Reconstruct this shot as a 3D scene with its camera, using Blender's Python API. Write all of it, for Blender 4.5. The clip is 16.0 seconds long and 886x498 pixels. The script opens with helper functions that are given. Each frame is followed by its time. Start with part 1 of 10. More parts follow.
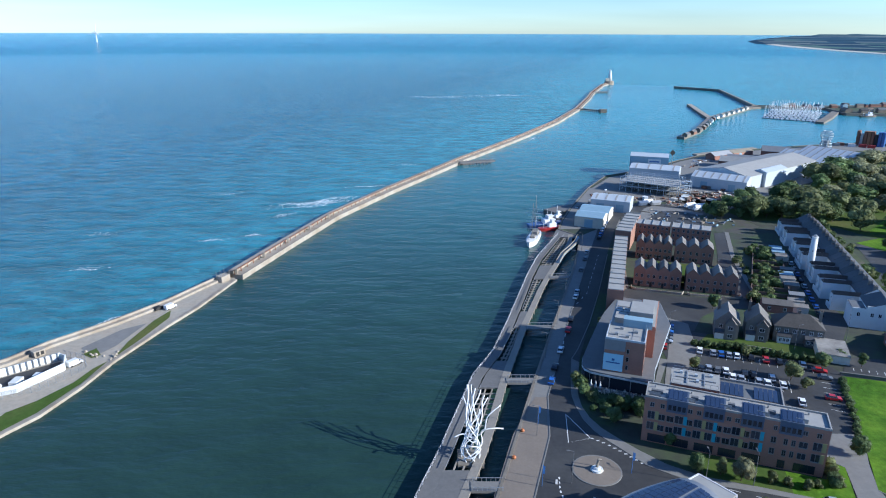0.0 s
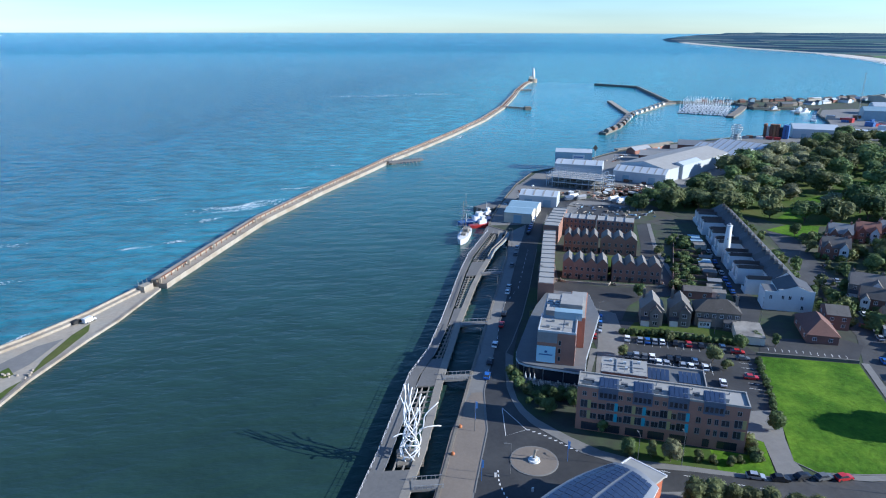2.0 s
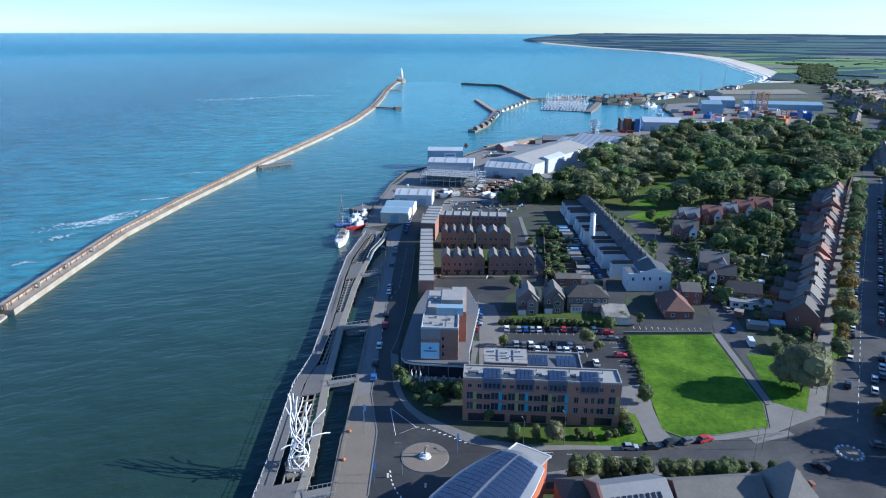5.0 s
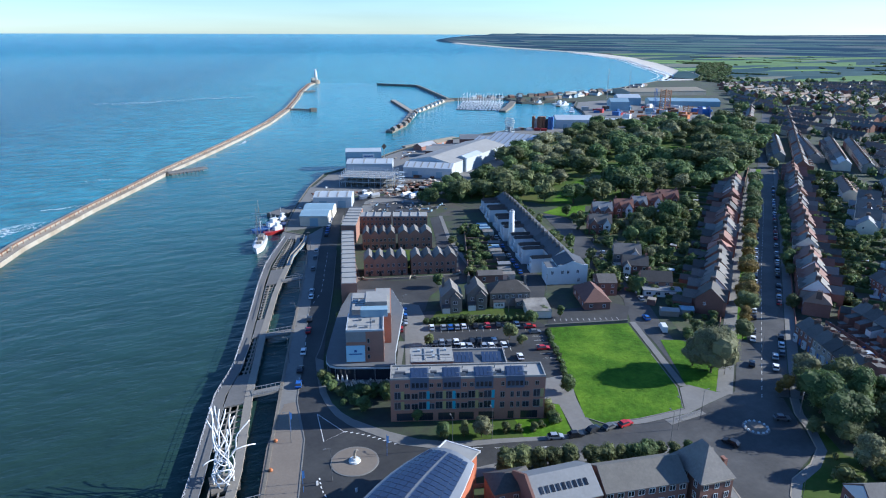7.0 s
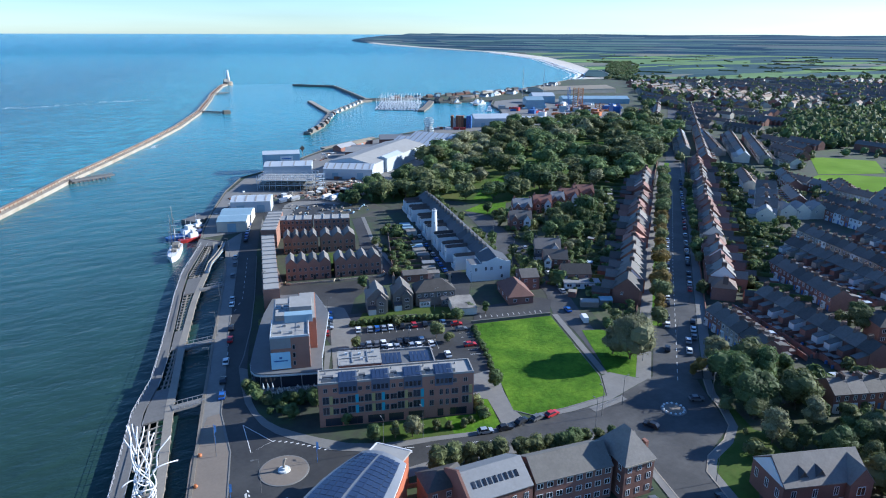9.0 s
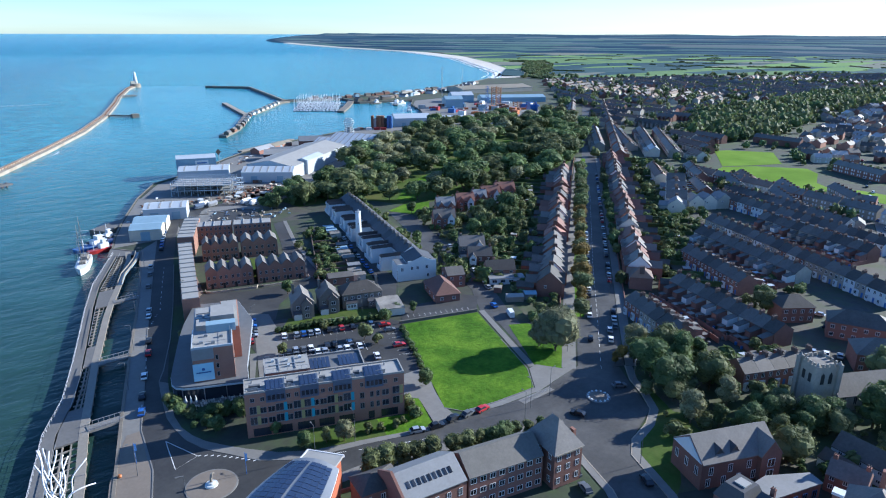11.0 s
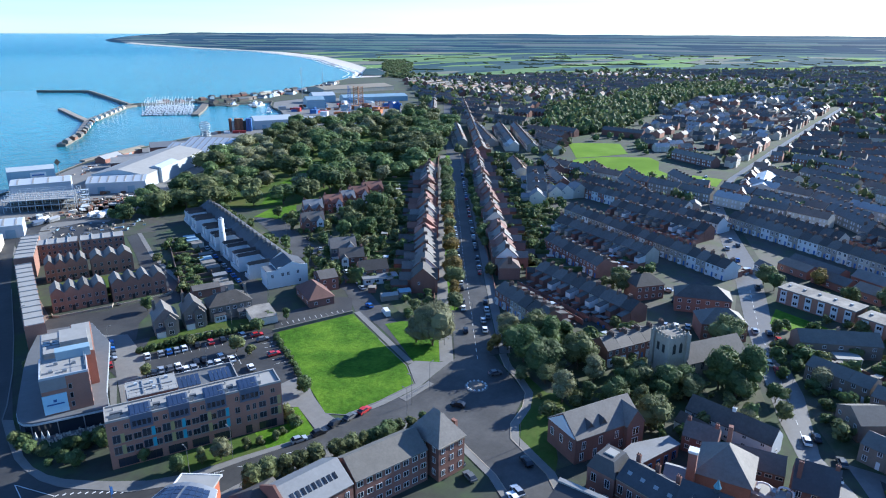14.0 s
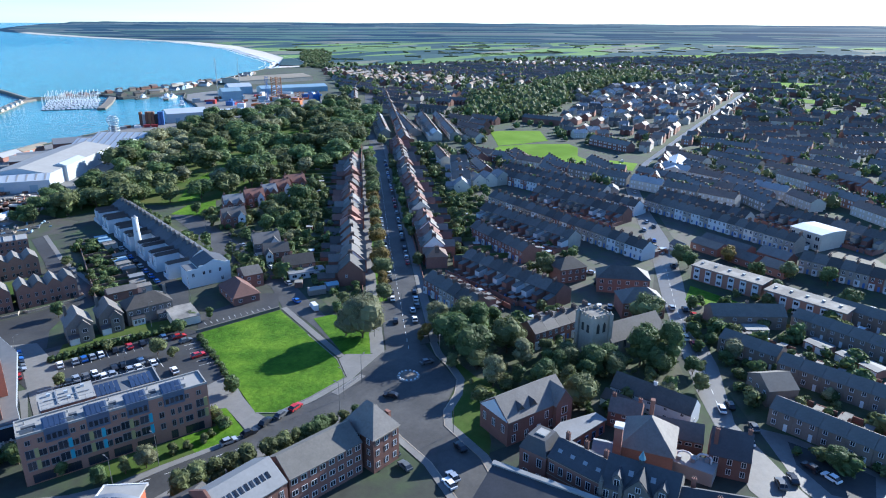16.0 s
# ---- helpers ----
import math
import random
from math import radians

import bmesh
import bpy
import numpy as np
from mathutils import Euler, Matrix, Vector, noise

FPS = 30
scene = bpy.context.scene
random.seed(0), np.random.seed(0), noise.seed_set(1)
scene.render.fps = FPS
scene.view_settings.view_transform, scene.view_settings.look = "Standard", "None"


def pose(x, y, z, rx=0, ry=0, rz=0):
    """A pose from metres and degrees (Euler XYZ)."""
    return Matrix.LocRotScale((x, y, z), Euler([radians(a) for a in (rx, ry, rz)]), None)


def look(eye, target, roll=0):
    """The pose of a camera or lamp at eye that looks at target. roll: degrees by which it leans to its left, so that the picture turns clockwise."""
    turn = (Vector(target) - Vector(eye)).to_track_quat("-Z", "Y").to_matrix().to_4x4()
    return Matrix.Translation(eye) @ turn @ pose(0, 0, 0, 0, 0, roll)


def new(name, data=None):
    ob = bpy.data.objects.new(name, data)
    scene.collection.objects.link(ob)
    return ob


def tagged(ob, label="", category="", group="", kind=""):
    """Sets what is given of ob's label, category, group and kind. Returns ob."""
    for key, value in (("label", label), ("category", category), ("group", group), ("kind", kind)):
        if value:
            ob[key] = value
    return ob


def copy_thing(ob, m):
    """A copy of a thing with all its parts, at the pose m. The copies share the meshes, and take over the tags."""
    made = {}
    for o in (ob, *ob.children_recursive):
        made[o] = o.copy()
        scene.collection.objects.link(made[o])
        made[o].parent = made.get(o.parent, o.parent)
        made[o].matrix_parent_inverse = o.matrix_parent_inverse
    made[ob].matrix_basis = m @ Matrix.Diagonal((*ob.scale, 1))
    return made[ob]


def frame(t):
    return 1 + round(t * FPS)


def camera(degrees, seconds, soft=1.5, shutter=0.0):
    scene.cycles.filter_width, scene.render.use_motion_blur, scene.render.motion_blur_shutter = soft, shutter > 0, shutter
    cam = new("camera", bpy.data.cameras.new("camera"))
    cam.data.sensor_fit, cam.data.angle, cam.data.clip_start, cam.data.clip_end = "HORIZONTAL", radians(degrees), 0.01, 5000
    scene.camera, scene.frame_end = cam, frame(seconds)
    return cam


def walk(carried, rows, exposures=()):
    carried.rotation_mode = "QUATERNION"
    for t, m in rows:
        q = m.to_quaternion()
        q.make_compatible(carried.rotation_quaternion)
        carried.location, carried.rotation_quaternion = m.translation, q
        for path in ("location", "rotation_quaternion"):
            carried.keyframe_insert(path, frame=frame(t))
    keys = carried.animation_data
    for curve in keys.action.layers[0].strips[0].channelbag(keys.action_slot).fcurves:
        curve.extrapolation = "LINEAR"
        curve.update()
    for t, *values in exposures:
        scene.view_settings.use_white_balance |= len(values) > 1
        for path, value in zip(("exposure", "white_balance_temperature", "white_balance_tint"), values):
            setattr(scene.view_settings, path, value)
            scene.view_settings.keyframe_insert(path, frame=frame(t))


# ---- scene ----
EYE = 100.0
cam = camera(67.8, 16.0, soft=1.1)
PATH = [
    (0.0, 0.00, -18.40, 0.19), (0.5, -1.75, -18.44, 0.18), (1.0, -3.22, -18.44, 0.17), (1.5, -4.70, -18.46, 0.15),
    (2.0, -6.23, -18.46, 0.14), (2.5, -8.04, -18.45, 0.14), (3.0, -9.95, -18.46, 0.17), (3.5, -11.79, -18.46, 0.16),
    (4.0, -13.64, -18.43, 0.17), (6.5, -22.67, -18.36, 0.22), (7.0, -24.43, -18.34, 0.23), (7.5, -26.21, -18.33, 0.22),
    (8.0, -27.97, -18.32, 0.24), (8.5, -29.68, -18.32, 0.24), (9.0, -31.39, -18.32, 0.25), (11.5, -39.93, -18.30, 0.25),
    (12.0, -41.64, -18.29, 0.26), (12.5, -43.37, -18.29, 0.27), (13.0, -45.46, -18.29, 0.32), (13.5, -47.77, -18.29, 0.33),
    (14.0, -49.91, -18.30, 0.31), (14.5, -51.89, -18.27, 0.32), (15.0, -53.73, -18.33, 0.33), (15.5, -55.21, -18.69, 0.29),
    (16.0, -56.60, -19.13, 0.31),
]


def aim(yaw, pitch, roll):
    a, b = radians(yaw), radians(pitch)
    way = Vector((-math.sin(a) * math.cos(b), math.cos(a) * math.cos(b), math.sin(b)))
    eye = Vector((0, 0, EYE))
    return look(eye, eye + 100 * way, roll)


walk(cam, [(t, aim(y, p, r)) for t, y, p, r in PATH], [(0, 0.86, 5650, 8), (8, 0.94, 5650, 8), (12.5, 1.12, 5650, 8), (16, 1.25, 5650, 8)])

# ---- light ----
SUN_AZ, SUN_EL = 106.5, 22.5
world = bpy.data.worlds.new("sky")
scene.world = world
world.use_nodes = True
wn = world.node_tree
sky = wn.nodes.new("ShaderNodeTexSky")
sky.sky_type, sky.sun_disc = "NISHITA", False
sky.sun_elevation, sky.sun_rotation = radians(SUN_EL), radians(SUN_AZ)
sky.air_density, sky.dust_density, sky.ozone_density = 1.0, 0.1, 3.0
tint = wn.nodes.new("ShaderNodeVectorMath")
tint.operation = "MULTIPLY"
tint.inputs[1].default_value = (0.76, 0.955, 1.22)
wn.links.new(sky.outputs[0], tint.inputs[0])
# thin high cloud, drawn out along the horizon
cloud_co = wn.nodes.new("ShaderNodeTexCoord")
cloud_map = wn.nodes.new("ShaderNodeMapping")
cloud_map.inputs["Scale"].default_value = (1.0, 1.0, 14.0)
cloud_noise = wn.nodes.new("ShaderNodeTexNoise")
cloud_noise.inputs["Scale"].default_value, cloud_noise.inputs["Detail"].default_value = 2.2, 5.0
cloud_range = wn.nodes.new("ShaderNodeMapRange")
for i, v in zip((1, 2, 3, 4), (0.35, 0.68, 1.05, 0.92)):
    cloud_range.inputs[i].default_value = v
cloud = wn.nodes.new("ShaderNodeVectorMath")
cloud.operation = "SCALE"
wn.links.new(cloud_co.outputs["Generated"], cloud_map.inputs[0])
wn.links.new(cloud_map.outputs[0], cloud_noise.inputs["Vector"])
wn.links.new(cloud_noise.outputs["Fac"], cloud_range.inputs[0])
wn.links.new(tint.outputs[0], cloud.inputs[0])
wn.links.new(cloud_range.outputs[0], cloud.inputs["Scale"])
wn.links.new(cloud.outputs[0], wn.nodes["Background"].inputs[0])
wn.nodes["Background"].inputs[1].default_value = 0.092
sun = new("sun", bpy.data.lights.new("sun", "SUN"))
sun.data.energy, sun.data.angle, sun.data.color = 5.0, radians(0.5), (1.0, 0.93, 0.82)
_s = Vector((math.sin(radians(SUN_AZ)) * math.cos(radians(SUN_EL)), math.cos(radians(SUN_AZ)) * math.cos(radians(SUN_EL)), math.sin(radians(SUN_EL))))
sun.matrix_basis = look(_s * 300, (0, 0, 0))


# ---- materials ----
def node(nt, kind, **kw):
    n = nt.nodes.new(kind)
    for key, value in kw.items():
        n.inputs[key].default_value = value
    return n


MATS = {}


def mat(name, col, rough=0.8, var=0.3, scale=1.5, big=0.12, metal=0.0, bump=0.15, rnd=0.0, spec=0.5, island=0.0, dirt=None):
    """Principled surface with grain at two scales, relief, and a shift of value for each object or island."""
    m = bpy.data.materials.new(name)
    MATS[name] = m
    m.use_nodes = True
    nt = m.node_tree
    p = nt.nodes["Principled BSDF"]
    p.inputs["Roughness"].default_value, p.inputs["Metallic"].default_value = rough, metal
    p.inputs["Specular IOR Level"].default_value = spec
    co = nt.nodes.new("ShaderNodeTexCoord")
    n1 = node(nt, "ShaderNodeTexNoise", Scale=scale, Detail=5.0, Roughness=0.65)
    n2 = node(nt, "ShaderNodeTexNoise", Scale=scale * big, Detail=4.0, Roughness=0.6)
    for n in (n1, n2):
        nt.links.new(co.outputs["Object"], n.inputs["Vector"])
    add = nt.nodes.new("ShaderNodeMath")
    nt.links.new(n1.outputs["Fac"], add.inputs[0])
    nt.links.new(n2.outputs["Fac"], add.inputs[1])
    val = nt.nodes.new("ShaderNodeMath")
    val.operation = "MULTIPLY_ADD"
    nt.links.new(add.outputs[0], val.inputs[0])
    val.inputs[1].default_value, val.inputs[2].default_value = 1.6 * var, 1 - 1.6 * var
    last = val.outputs[0]
    for amount, kind, sock in ((rnd, "ShaderNodeObjectInfo", "Random"), (island, "ShaderNodeNewGeometry", "Random Per Island")):
        if amount:
            info = nt.nodes.new(kind)
            k = nt.nodes.new("ShaderNodeMath")
            k.operation = "MULTIPLY_ADD"
            nt.links.new(info.outputs[sock], k.inputs[0])
            k.inputs[1].default_value, k.inputs[2].default_value = 2 * amount, 1 - amount
            mul = nt.nodes.new("ShaderNodeMath")
            mul.operation = "MULTIPLY"
            nt.links.new(k.outputs[0], mul.inputs[0])
            nt.links.new(last, mul.inputs[1])
            last = mul.outputs[0]
    mix = nt.nodes.new("ShaderNodeVectorMath")
    mix.operation = "SCALE"
    mix.inputs[0].default_value = col
    if dirt:
        dm = nt.nodes.new("ShaderNodeMix")
        dm.data_type = "RGBA"
        ramp = nt.nodes.new("ShaderNodeMapRange")
        ramp.inputs[1].default_value, ramp.inputs[2].default_value = 0.42, 0.62
        nt.links.new(n2.outputs["Fac"], ramp.inputs[0])
        nt.links.new(ramp.outputs[0], dm.inputs[0])
        dm.inputs[6].default_value, dm.inputs[7].default_value = (*col, 1), (*dirt, 1)
        nt.links.new(dm.outputs[2], mix.inputs[0])
    nt.links.new(last, mix.inputs["Scale"])
    nt.links.new(mix.outputs[0], p.inputs["Base Color"])
    if bump:
        bp = nt.nodes.new("ShaderNodeBump")
        bp.inputs["Strength"].default_value, bp.inputs["Distance"].default_value = bump, 0.15 / scale
        nt.links.new(n1.outputs["Fac"], bp.inputs["Height"])
        nt.links.new(bp.outputs[0], p.inputs["Normal"])
    return m


def water(name, near, far, reach, wave, bay=None):
    """Rippled sea water; its colour goes from river murk to clear sea with the distance from the quay, to the shallow
    bay beyond the pier, and paler towards the horizon in place of sky sheen.
    """
    m = mat(name, near, rough=0.16, var=0.18, scale=0.02, big=0.2, bump=0)
    nt = m.node_tree
    p = nt.nodes["Principled BSDF"]
    p.inputs["IOR"].default_value, p.inputs["Specular IOR Level"].default_value = 1.33, 0.22
    co = nt.nodes.new("ShaderNodeTexCoord")
    sep = nt.nodes.new("ShaderNodeSeparateXYZ")
    nt.links.new(co.outputs["Object"], sep.inputs[0])
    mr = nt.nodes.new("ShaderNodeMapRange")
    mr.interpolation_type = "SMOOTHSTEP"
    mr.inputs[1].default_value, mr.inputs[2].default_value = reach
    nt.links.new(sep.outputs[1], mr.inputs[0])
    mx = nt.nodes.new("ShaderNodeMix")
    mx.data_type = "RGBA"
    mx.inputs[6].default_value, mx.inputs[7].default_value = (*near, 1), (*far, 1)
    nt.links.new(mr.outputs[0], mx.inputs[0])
    sc = [n for n in nt.nodes if n.bl_idname == "ShaderNodeVectorMath"][0]
    colour = mx.outputs[2]
    if bay:
        across = nt.nodes.new("ShaderNodeVectorMath")
        across.operation = "DOT_PRODUCT"
        across.inputs[1].default_value = (1.0, -0.25, 0)
        nt.links.new(co.outputs["Object"], across.inputs[0])
        shelf = nt.nodes.new("ShaderNodeMapRange")
        shelf.interpolation_type = "SMOOTHSTEP"
        shelf.inputs[1].default_value, shelf.inputs[2].default_value = -420, 40
        nt.links.new(across.outputs["Value"], shelf.inputs[0])
        # sky sheen put into the colour: bay tone mixed in towards the horizon
        horizon_sheen = nt.nodes.new("ShaderNodeMapRange")
        horizon_sheen.interpolation_type = "SMOOTHSTEP"
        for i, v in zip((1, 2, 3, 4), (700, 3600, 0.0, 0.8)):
            horizon_sheen.inputs[i].default_value = v
        nt.links.new(sep.outputs[1], horizon_sheen.inputs[0])
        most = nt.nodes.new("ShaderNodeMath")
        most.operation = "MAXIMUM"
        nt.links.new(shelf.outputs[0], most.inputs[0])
        nt.links.new(horizon_sheen.outputs[0], most.inputs[1])
        bm = nt.nodes.new("ShaderNodeMix")
        bm.data_type = "RGBA"
        bm.inputs[7].default_value = (*bay, 1)
        nt.links.new(most.outputs[0], bm.inputs[0])
        nt.links.new(colour, bm.inputs[6])
        colour = bm.outputs[2]
    nt.links.new(colour, sc.inputs[0])
    mp = nt.nodes.new("ShaderNodeMapping")
    mp.inputs["Rotation"].default_value = (0, 0, radians(-25))
    mp.inputs["Scale"].default_value = (0.45, 1.0, 1.0)
    nt.links.new(co.outputs["Object"], mp.inputs[0])
    w1 = node(nt, "ShaderNodeTexNoise", Scale=0.5, Detail=6.0, Roughness=0.6)
    w2 = node(nt, "ShaderNodeTexNoise", Scale=0.13, Detail=4.0, Roughness=0.5)
    ad = nt.nodes.new("ShaderNodeMath")
    ad.operation = "MULTIPLY_ADD"
    for w in (w1, w2):
        nt.links.new(mp.outputs[0], w.inputs["Vector"])
    nt.links.new(w2.outputs["Fac"], ad.inputs[0])
    ad.inputs[1].default_value = 3.0
    nt.links.new(w1.outputs["Fac"], ad.inputs[2])
    # wind streaks in the tone of the water
    tone = nt.nodes.new("ShaderNodeMapRange")
    tone.inputs[1].default_value, tone.inputs[2].default_value = 1.5, 2.5
    tone.inputs[3].default_value, tone.inputs[4].default_value = 1 - 0.34 * wave, 1 + 0.34 * wave
    nt.links.new(ad.outputs[0], tone.inputs[0])
    both = nt.nodes.new("ShaderNodeMath")
    both.operation = "MULTIPLY"
    nt.links.new(sc.inputs["Scale"].links[0].from_socket, both.inputs[0])
    nt.links.new(tone.outputs[0], both.inputs[1])
    nt.links.new(both.outputs[0], sc.inputs["Scale"])
    bp = nt.nodes.new("ShaderNodeBump")
    bp.inputs["Strength"].default_value, bp.inputs["Distance"].default_value = wave, 1.2
    # a level surface, also where the sheet is drawn in towards the horizon
    level = nt.nodes.new("ShaderNodeCombineXYZ")
    level.inputs[2].default_value = 1.0
    nt.links.new(level.outputs[0], bp.inputs["Normal"])
    nt.links.new(ad.outputs[0], bp.inputs["Height"])
    nt.links.new(bp.outputs[0], p.inputs["Normal"])
    return m


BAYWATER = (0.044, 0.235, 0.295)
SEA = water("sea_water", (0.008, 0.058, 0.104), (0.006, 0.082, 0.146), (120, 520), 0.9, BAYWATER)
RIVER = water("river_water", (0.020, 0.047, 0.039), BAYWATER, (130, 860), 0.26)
FOAM = mat("foam", (0.75, 0.8, 0.82), 0.9, 0.3, 0.6)
EARTH = mat("town_ground", (0.040, 0.045, 0.034), 0.95, 0.6, 0.22, 0.25, dirt=(0.032, 0.055, 0.018))
# both tones of this land have the blue of distance haze mixed in
FARLAND = mat("hazy_country", (0.042, 0.088, 0.130), 0.95, 0.45, 0.0022, 0.6, bump=0, dirt=(0.07, 0.12, 0.135), spec=0.03)
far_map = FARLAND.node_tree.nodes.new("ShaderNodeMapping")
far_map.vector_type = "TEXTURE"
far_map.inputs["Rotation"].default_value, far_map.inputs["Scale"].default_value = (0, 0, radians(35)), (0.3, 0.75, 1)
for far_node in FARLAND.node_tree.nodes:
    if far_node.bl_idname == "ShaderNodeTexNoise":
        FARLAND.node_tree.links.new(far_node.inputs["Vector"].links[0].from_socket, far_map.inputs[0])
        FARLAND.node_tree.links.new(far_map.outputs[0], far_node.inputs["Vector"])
ASPHALT = mat("asphalt", (0.033, 0.033, 0.034), 0.75, 0.5, 0.8, 0.08, dirt=(0.043, 0.043, 0.042))
WORNROAD = mat("worn_asphalt", (0.048, 0.047, 0.046), 0.7, 0.5, 0.8, 0.08, dirt=(0.068, 0.066, 0.063))
# worn asphalt with a raised base: low-sun sky glare put into the colour
OLDROAD = mat("worn_glare_asphalt", (0.130, 0.124, 0.116), 0.5, 0.45, 0.6, 0.1, dirt=(0.10, 0.096, 0.09))
PAVING = mat("concrete_paving", (0.17, 0.165, 0.155), 0.85, 0.3, 0.7, 0.2)
BROWNPAVE = mat("brown_paving", (0.175, 0.146, 0.118), 0.85, 0.25, 1.2, 0.1)
CONCRETE = mat("concrete", (0.34, 0.30, 0.245), 0.9, 0.4, 0.4, 0.2, dirt=(0.22, 0.18, 0.135))
QUAYWALL = mat("quay_wall", (0.165, 0.145, 0.118), 0.9, 0.5, 0.5, 0.2)
DECK = mat("weathered_deck", (0.125, 0.122, 0.118), 0.85, 0.35, 0.9, 0.1)
TIMBER = mat("grey_timber", (0.22, 0.20, 0.17), 0.85, 0.35, 1.5, 0.1)
RUST = mat("rusty_steel", (0.19, 0.085, 0.05), 0.8, 0.5, 0.9, 0.2)
SAND = mat("sand", (0.60, 0.54, 0.45), 0.95, 0.2, 0.05, 0.2)
GRASS = mat("lawn", (0.055, 0.135, 0.008), 0.9, 0.85, 0.6, 0.12, bump=0.9, dirt=(0.088, 0.165, 0.012), spec=0.12)
FIELDGRASS = mat("mown_field_grass", (0.125, 0.225, 0.022), 0.95, 0.4, 0.05, 0.3, bump=0.1, dirt=(0.155, 0.25, 0.035), spec=0.05)
ROUGHGRASS = mat("rough_grass", (0.062, 0.105, 0.022), 0.95, 0.45, 0.5, 0.1, dirt=(0.085, 0.095, 0.03), spec=0.1)
MARK = mat("road_paint", (0.7, 0.7, 0.68), 0.7, 0.3, 2.0)
BRICK = mat("red_brick", (0.21, 0.102, 0.077), 0.9, 0.35, 2.5, 0.12, rnd=0.22)
GREYBRICK = mat("grey_brown_brick", (0.185, 0.142, 0.115), 0.9, 0.3, 2.5, 0.12, rnd=0.1)
BROWNBRICK = mat("brown_brick", (0.33, 0.168, 0.118), 0.9, 0.25, 2.5, 0.1)
STONE = mat("grey_stone", (0.29, 0.262, 0.22), 0.9, 0.35, 1.2, 0.15, rnd=0.15)
RENDER = mat("white_render", (0.58, 0.60, 0.60), 0.8, 0.12, 0.8, 0.2)
CREAM = mat("cream_render", (0.52, 0.48, 0.40), 0.85, 0.2, 0.8, 0.2, rnd=0.25)
SLATE = mat("slate", (0.112, 0.103, 0.094), 0.65, 0.45, 1.6, 0.15, rnd=0.4, spec=0.25)
SLATEDARK = mat("dark_slate", (0.05, 0.051, 0.056), 0.6, 0.45, 1.6, 0.15, rnd=0.3)
SLATEMID = mat("mid_slate", (0.155, 0.143, 0.13), 0.65, 0.4, 1.6, 0.15, rnd=0.25, spec=0.25)
PODBLUE = mat("blue_grey_cladding", (0.115, 0.15, 0.21), 0.35, 0.2, 0.8, metal=0.3)
DARKSTONE = mat("dark_stone", (0.15, 0.14, 0.125), 0.9, 0.4, 1.4, 0.15, rnd=0.2)
SLATELIGHT = mat("pale_slate", (0.20, 0.205, 0.21), 0.6, 0.25, 1.6, 0.15)
DULLTILE = mat("dull_red_tile", (0.175, 0.088, 0.066), 0.8, 0.4, 1.6, 0.15, rnd=0.25)
DARKTILE = mat("dark_red_tile", (0.135, 0.066, 0.052), 0.8, 0.35, 1.6, 0.15)
TILE = mat("red_roof_tile", (0.23, 0.108, 0.076), 0.8, 0.35, 1.6, 0.15, rnd=0.3)
BROWNTILE = mat("brown_roof_tile", (0.18, 0.125, 0.095), 0.8, 0.35, 1.6, 0.15, rnd=0.2)
FELT = mat("weathered_felt", (0.17, 0.158, 0.142), 0.9, 0.5, 0.7, 0.2, dirt=(0.24, 0.225, 0.20))
SHEETROOF = mat("pale_sheet_roof", (0.30, 0.30, 0.30), 0.4, 0.3, 0.4, 0.3, island=0.35)
LANE = mat("back_lane", (0.070, 0.064, 0.055), 0.8, 0.6, 0.35, 0.25, dirt=(0.042, 0.055, 0.024))
MEMBRANE = mat("grey_flat_roof", (0.29, 0.285, 0.27), 0.75, 0.2, 0.5, 0.2)
DARKROOF = mat("dark_flat_roof", (0.12, 0.125, 0.13), 0.7, 0.3, 0.5, 0.2)
WHITEMETAL = mat("white_sheet_metal", (0.42, 0.46, 0.49), 0.45, 0.12, 0.4, 0.2)
BLUEMETAL = mat("blue_sheet_metal", (0.23, 0.34, 0.41), 0.45, 0.2, 0.4, 0.2)
GREYMETAL = mat("grey_metal", (0.30, 0.31, 0.32), 0.45, 0.2, 0.8, metal=0.4)
PANEL = mat("solar_glass", (0.03, 0.05, 0.10), 0.18, 0.2, 0.8)
GLASS = mat("window_glass", (0.025, 0.03, 0.04), 0.08, 0.2, 0.6, bump=0, rnd=0.5)
WHITE = mat("white_paint", (0.66, 0.66, 0.66), 0.5, 0.08, 2.0)
PALEBRICK = mat("buff_brick", (0.25, 0.132, 0.096), 0.9, 0.3, 2.5, 0.1, rnd=0.12)
BLACK = mat("black_rubber", (0.02, 0.02, 0.02), 0.8, 0.2, 2.0)
TEALP = mat("teal_panel", (0.05, 0.33, 0.42), 0.5, 0.1, 1.0)
OLIVEP = mat("olive_panel", (0.36, 0.31, 0.13), 0.5, 0.1, 1.0)
RUSTORANGE = mat("rusty_orange_paint", (0.26, 0.125, 0.062), 0.8, 0.5, 0.5, 0.3)
TANROOF = mat("tan_sheet_roof", (0.235, 0.205, 0.15), 0.7, 0.35, 0.2, 0.3)
SOOT = mat("sooty_brick", (0.125, 0.082, 0.066), 0.9, 0.4, 2.0, 0.2, rnd=0.25)
ORANGE = mat("orange_paint", (0.40, 0.125, 0.035), 0.6, 0.2, 1.0)
REDP = mat("red_paint", (0.35, 0.03, 0.03), 0.4, 0.15, 1.0)
BLUEP = mat("blue_paint", (0.04, 0.12, 0.32), 0.4, 0.15, 1.0)
BARK = mat("bark", (0.10, 0.075, 0.05), 0.95, 0.4, 2.0)


